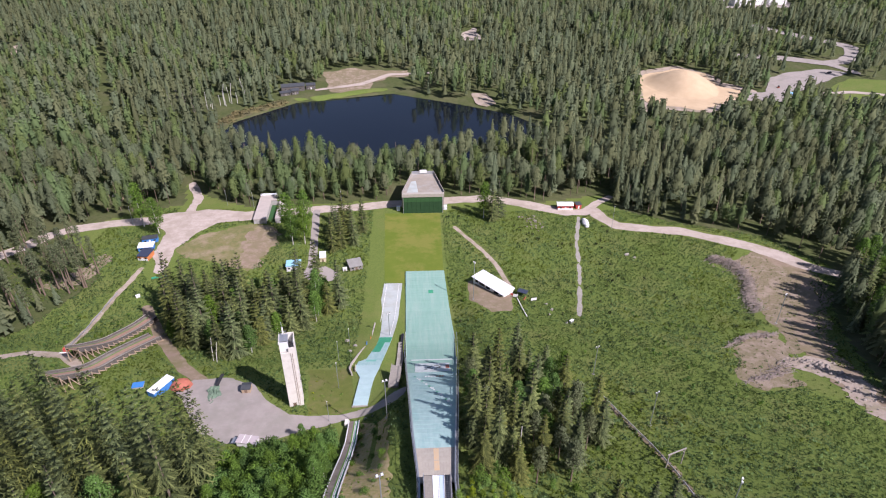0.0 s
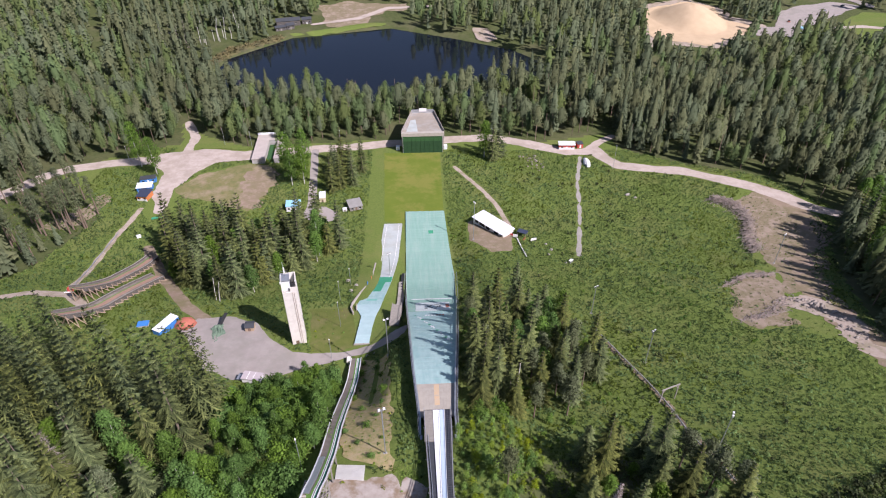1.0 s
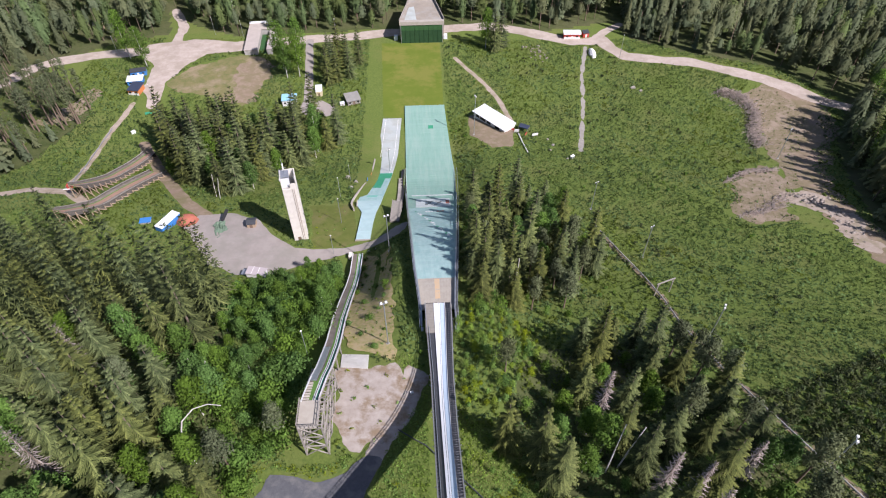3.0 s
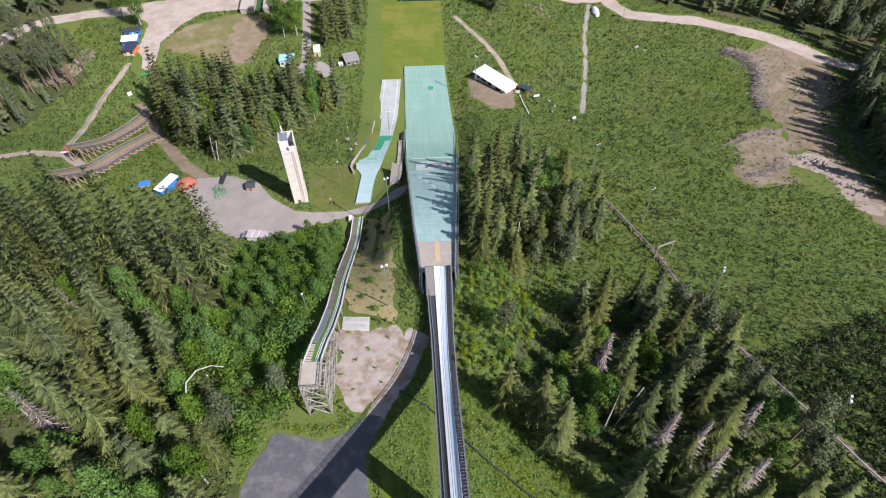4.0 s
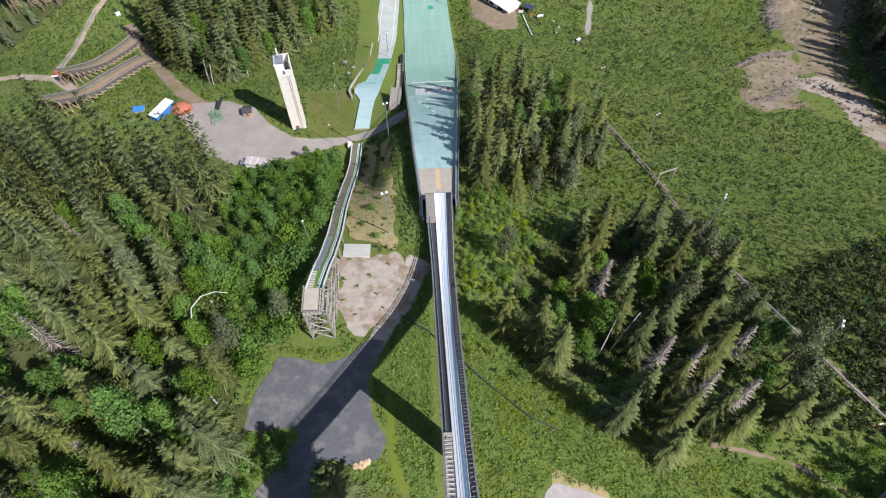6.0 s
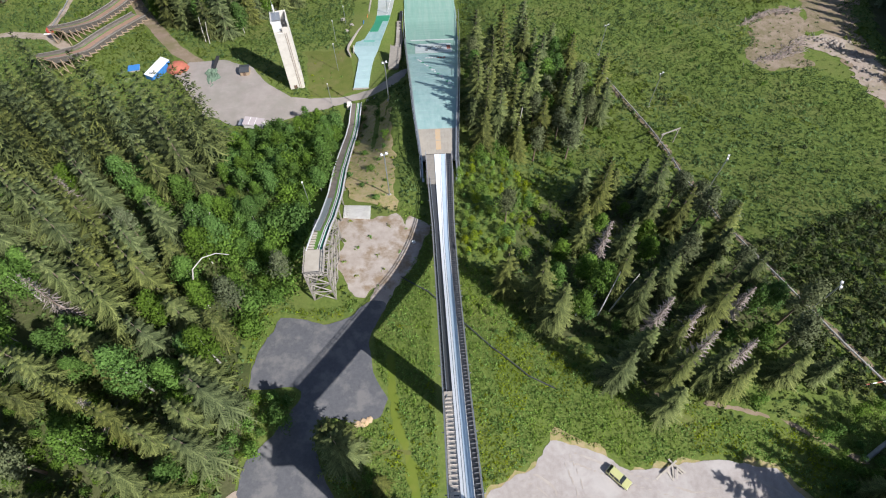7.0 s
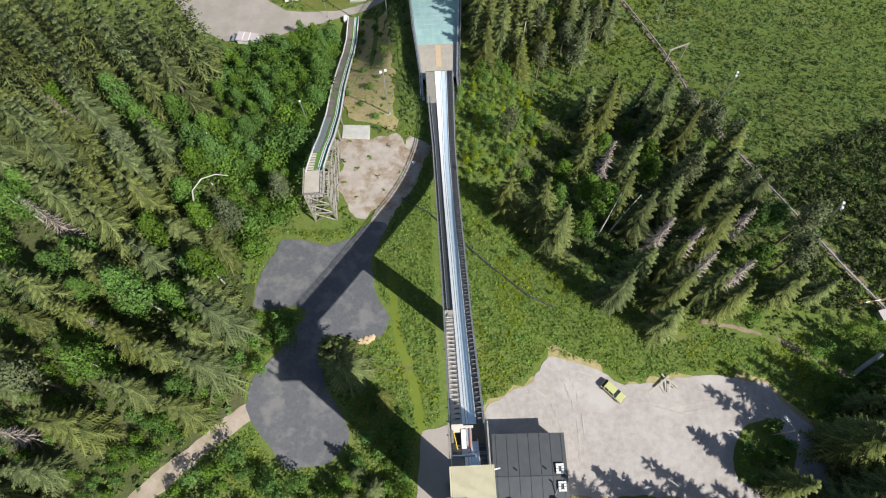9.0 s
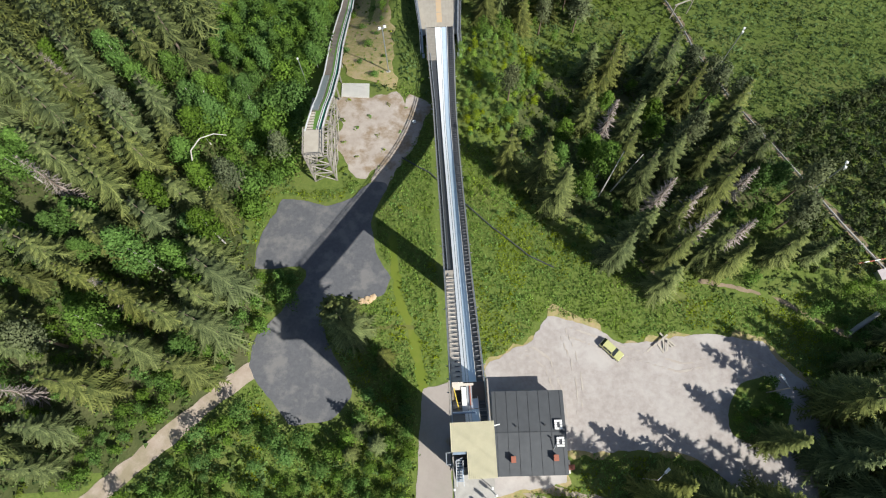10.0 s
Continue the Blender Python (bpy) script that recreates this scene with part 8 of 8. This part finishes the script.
belt = scatter(FAR, 4.6, 29, lambda x, y: wooded(x, y) & (y < 400))
rest = scatter(FAR, 5.2, 30, lambda x, y: wooded(x, y) & (y >= 400))
g = rng(33)
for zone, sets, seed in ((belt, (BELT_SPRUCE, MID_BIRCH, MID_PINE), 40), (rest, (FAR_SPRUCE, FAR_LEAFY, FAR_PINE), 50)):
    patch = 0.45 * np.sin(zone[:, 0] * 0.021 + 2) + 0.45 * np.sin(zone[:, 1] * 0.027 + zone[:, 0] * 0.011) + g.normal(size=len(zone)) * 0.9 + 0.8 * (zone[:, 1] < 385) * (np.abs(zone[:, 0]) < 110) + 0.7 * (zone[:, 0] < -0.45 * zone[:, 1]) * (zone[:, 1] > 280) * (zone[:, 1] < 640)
    for k, (sel, shapes, m, nm) in enumerate(((patch < -0.45, sets[0], "conifer_haze", "spruce_forest"), ((patch >= -0.45) & (patch < 0.75), sets[2], "conifer_haze", "pine_forest"), (patch >= 0.75, sets[1], "leafy_haze", "leafy_forest"))):
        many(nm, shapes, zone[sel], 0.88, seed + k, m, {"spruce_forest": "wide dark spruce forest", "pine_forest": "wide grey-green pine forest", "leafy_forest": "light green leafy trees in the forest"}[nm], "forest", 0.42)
many("tree_stems", STEMS, belt[::2], 1.0, 60, "bark_pine", "bare trunks along the forest edge", "trunks")


# ---- bushes and tall weeds ----
def open_ground(x, y):
    """Rough meadow inside the stadium, clear of paths, yards and works."""
    ok = (line_field(RAMP_A, 4.2)(x, y) < 0) & (line_field(RAMP_B, 4.0)(x, y) < 0)
    ok &= ((inside(STADIUM, x, y) > 0) & (y < 330)) | ((y < 60) & (np.abs(x) < 80) & (inside(SPRUCE_WOOD, x, y) < 0))
    for poly in (ASPHALT, YARD, APRON, PLAZA, TURNING, LAWN, MOWN, SHED_PATCH, SANDY, JUNCTION, TOWER_LAWN, DRY_BANK):
        ok &= inside(poly, x, y) < -0.8
    ok &= inside(BARE, x, y) + wobble(x, y, 0.2, 4.0) < 1.0
    for line, w in ((TRACK, 2.4), (WOOD_PATH, 3), (MAIN_ROAD, 6), (HILL_ROAD, 5), (SPUR, 7), (DRIVE, 3), (DIRT_A, 1.8), (TRENCH, 1.6), (LEFT_PATH, 2), (LEFT_TRACK, 2.5)):
        ok &= line_field(line, w)(x, y) < 0
    ok &= ~((x > half_left(y) - 1.5) & (x < half_right(y) + 1.5) & (y > 80))
    ok &= ~((x > -27.5) & (x < -10) & (y > 138)) & ~((x > -29) & (x < -20) & (y > 48) & (y < 138))
    ok &= ~((x > -22) & (x < -14) & (y > 69) & (y < 76)) & (inside(LANE_AREA, x, y) < 0)
    for line in (TROD, GLADE_PATH, GLADE_PATH_B):
        ok &= line_field(line, 0.9)(x, y) < 0
    ok &= ~((np.abs(x) < 3) & (y < 90)) & ~((x > 2) & (x < 18) & (y > -6) & (y < 13))
    return ok


def mottle(x, y):
    """Broad and small patches of lighter and darker growth."""
    return 0.5 * np.sin(x * 0.055 + 1.8 * np.sin(y * 0.041)) + 0.5 * np.sin(y * 0.085 + 1.6 * np.sin(x * 0.06 + 1)) * np.sin(x * 0.17 + y * 0.05) + 0.35 * np.sin(x * 0.41 + 1.3 * np.sin(y * 0.33)) * np.sin(y * 0.37 + 1)


HERB = [leafy_shape(0.9, 1.15, 0.0, 3, 15, 0.34, 300 + i, 0.45, 0.35) for i in range(5)]
SHRUB = [leafy_shape(2.6, 1.7, 0.1, 6, 110, 0.36, 320 + i, 0.8) for i in range(4)]
BANK = ((-36, -12), (-36, 48), (-18, 50), (-8, 75), (3, 62), (12, 46), (22, 34), (48, 23), (66, 24), (80, 30), (80, -14))
MEADOW = ((-170, 60), (-170, 320), (200, 300), (200, 60), (130, 20), (60, 10), (60, -20), (-60, -20), (-60, 40), (-100, 60))
rough = scatter(MEADOW, 0.98, 70, lambda x, y: open_ground(x, y) & (inside(BANK, x, y) < 0) & (np.abs(x + 2.6) < 60 + y * 0.75))
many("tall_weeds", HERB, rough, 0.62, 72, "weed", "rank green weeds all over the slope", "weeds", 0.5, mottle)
many("tall_weeds", HERB, scatter(BARE, 2.2, 711, lambda x, y: line_field(EARTH_TRACK, 5)(x, y) < 0), 0.42, 712, "weed", "sparse weeds on the bare terrace", "weeds", 0.5)
many("tall_weeds", HERB, away(np.concatenate([scatter(UNDERWOOD, 1.3, 721), scatter(SOUTH_WOOD, 1.3, 722)]), (TRACK, 1.7)), 0.8, 723, "weed", "rank weeds at the wood's edge", "weeds", 0.5)
many("tall_weeds", HERB, scatter(PINE_EDGE, 1.5, 719), 0.7, 720, "weed", "rank weeds under the tall pines", "weeds", 0.5)
growth = mottle(rough[:, 0] + 31, rough[:, 1] * 1.1) + rng(71).normal(size=len(rough)) * 0.5
many("shrubs", SHRUB, rough[growth > 0.95][::5], 0.34, 73, "birch", "low leafy shrubs on the slope", "shrubs", 0.5)
many("shrubs", SHRUB, rough[(growth < -0.95) & (rough[:, 0] > 10)][::5], 0.34, 731, "willow", "dark low willow shrubs on the slope", "shrubs", 0.5)
many("scrub", SHRUB, scatter(SCRUB, 1.35, 713, lambda x, y: (inside(MIXED_WOOD, x, y) < 0) & (line_field(((60.8, 112), (61.5, 95), (62.5, 70), (66, 50), (70, 36), (76, 24)), 1.6)(x, y) < 0)), 0.55, 714, "willow", "dark willow scrub on the slope", "scrub", 0.4)
many("reeds", HERB, scatter(REEDS, 2.0, 724), 1.7, 725, "reed", "brown reeds in the shallows", "reeds", 0.5)
# finer grass close under the eye
FINE = [leafy_shape(0.45, 0.62, 0.0, 2, 10, 0.17, 340 + i, 0.4, 0.4) for i in range(4)]
turf = scatter(BANK, 0.34, 74, open_ground)
many("bank_tufts", HERB, np.concatenate([scatter(DRY_BANK, 1.25, 715), scatter(TOWER_LAWN, 2.4, 716), scatter(SANDY, 3.4, 717)]), 0.36, 718, "fine_grass", "scattered green tufts on bare ground", "grass", 0.6)
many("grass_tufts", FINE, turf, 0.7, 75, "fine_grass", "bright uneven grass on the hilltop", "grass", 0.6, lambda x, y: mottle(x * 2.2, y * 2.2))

drop_models(SPRUCES + BIRCHES + PINES + DEAD + BUSHES + TALL_PINES)
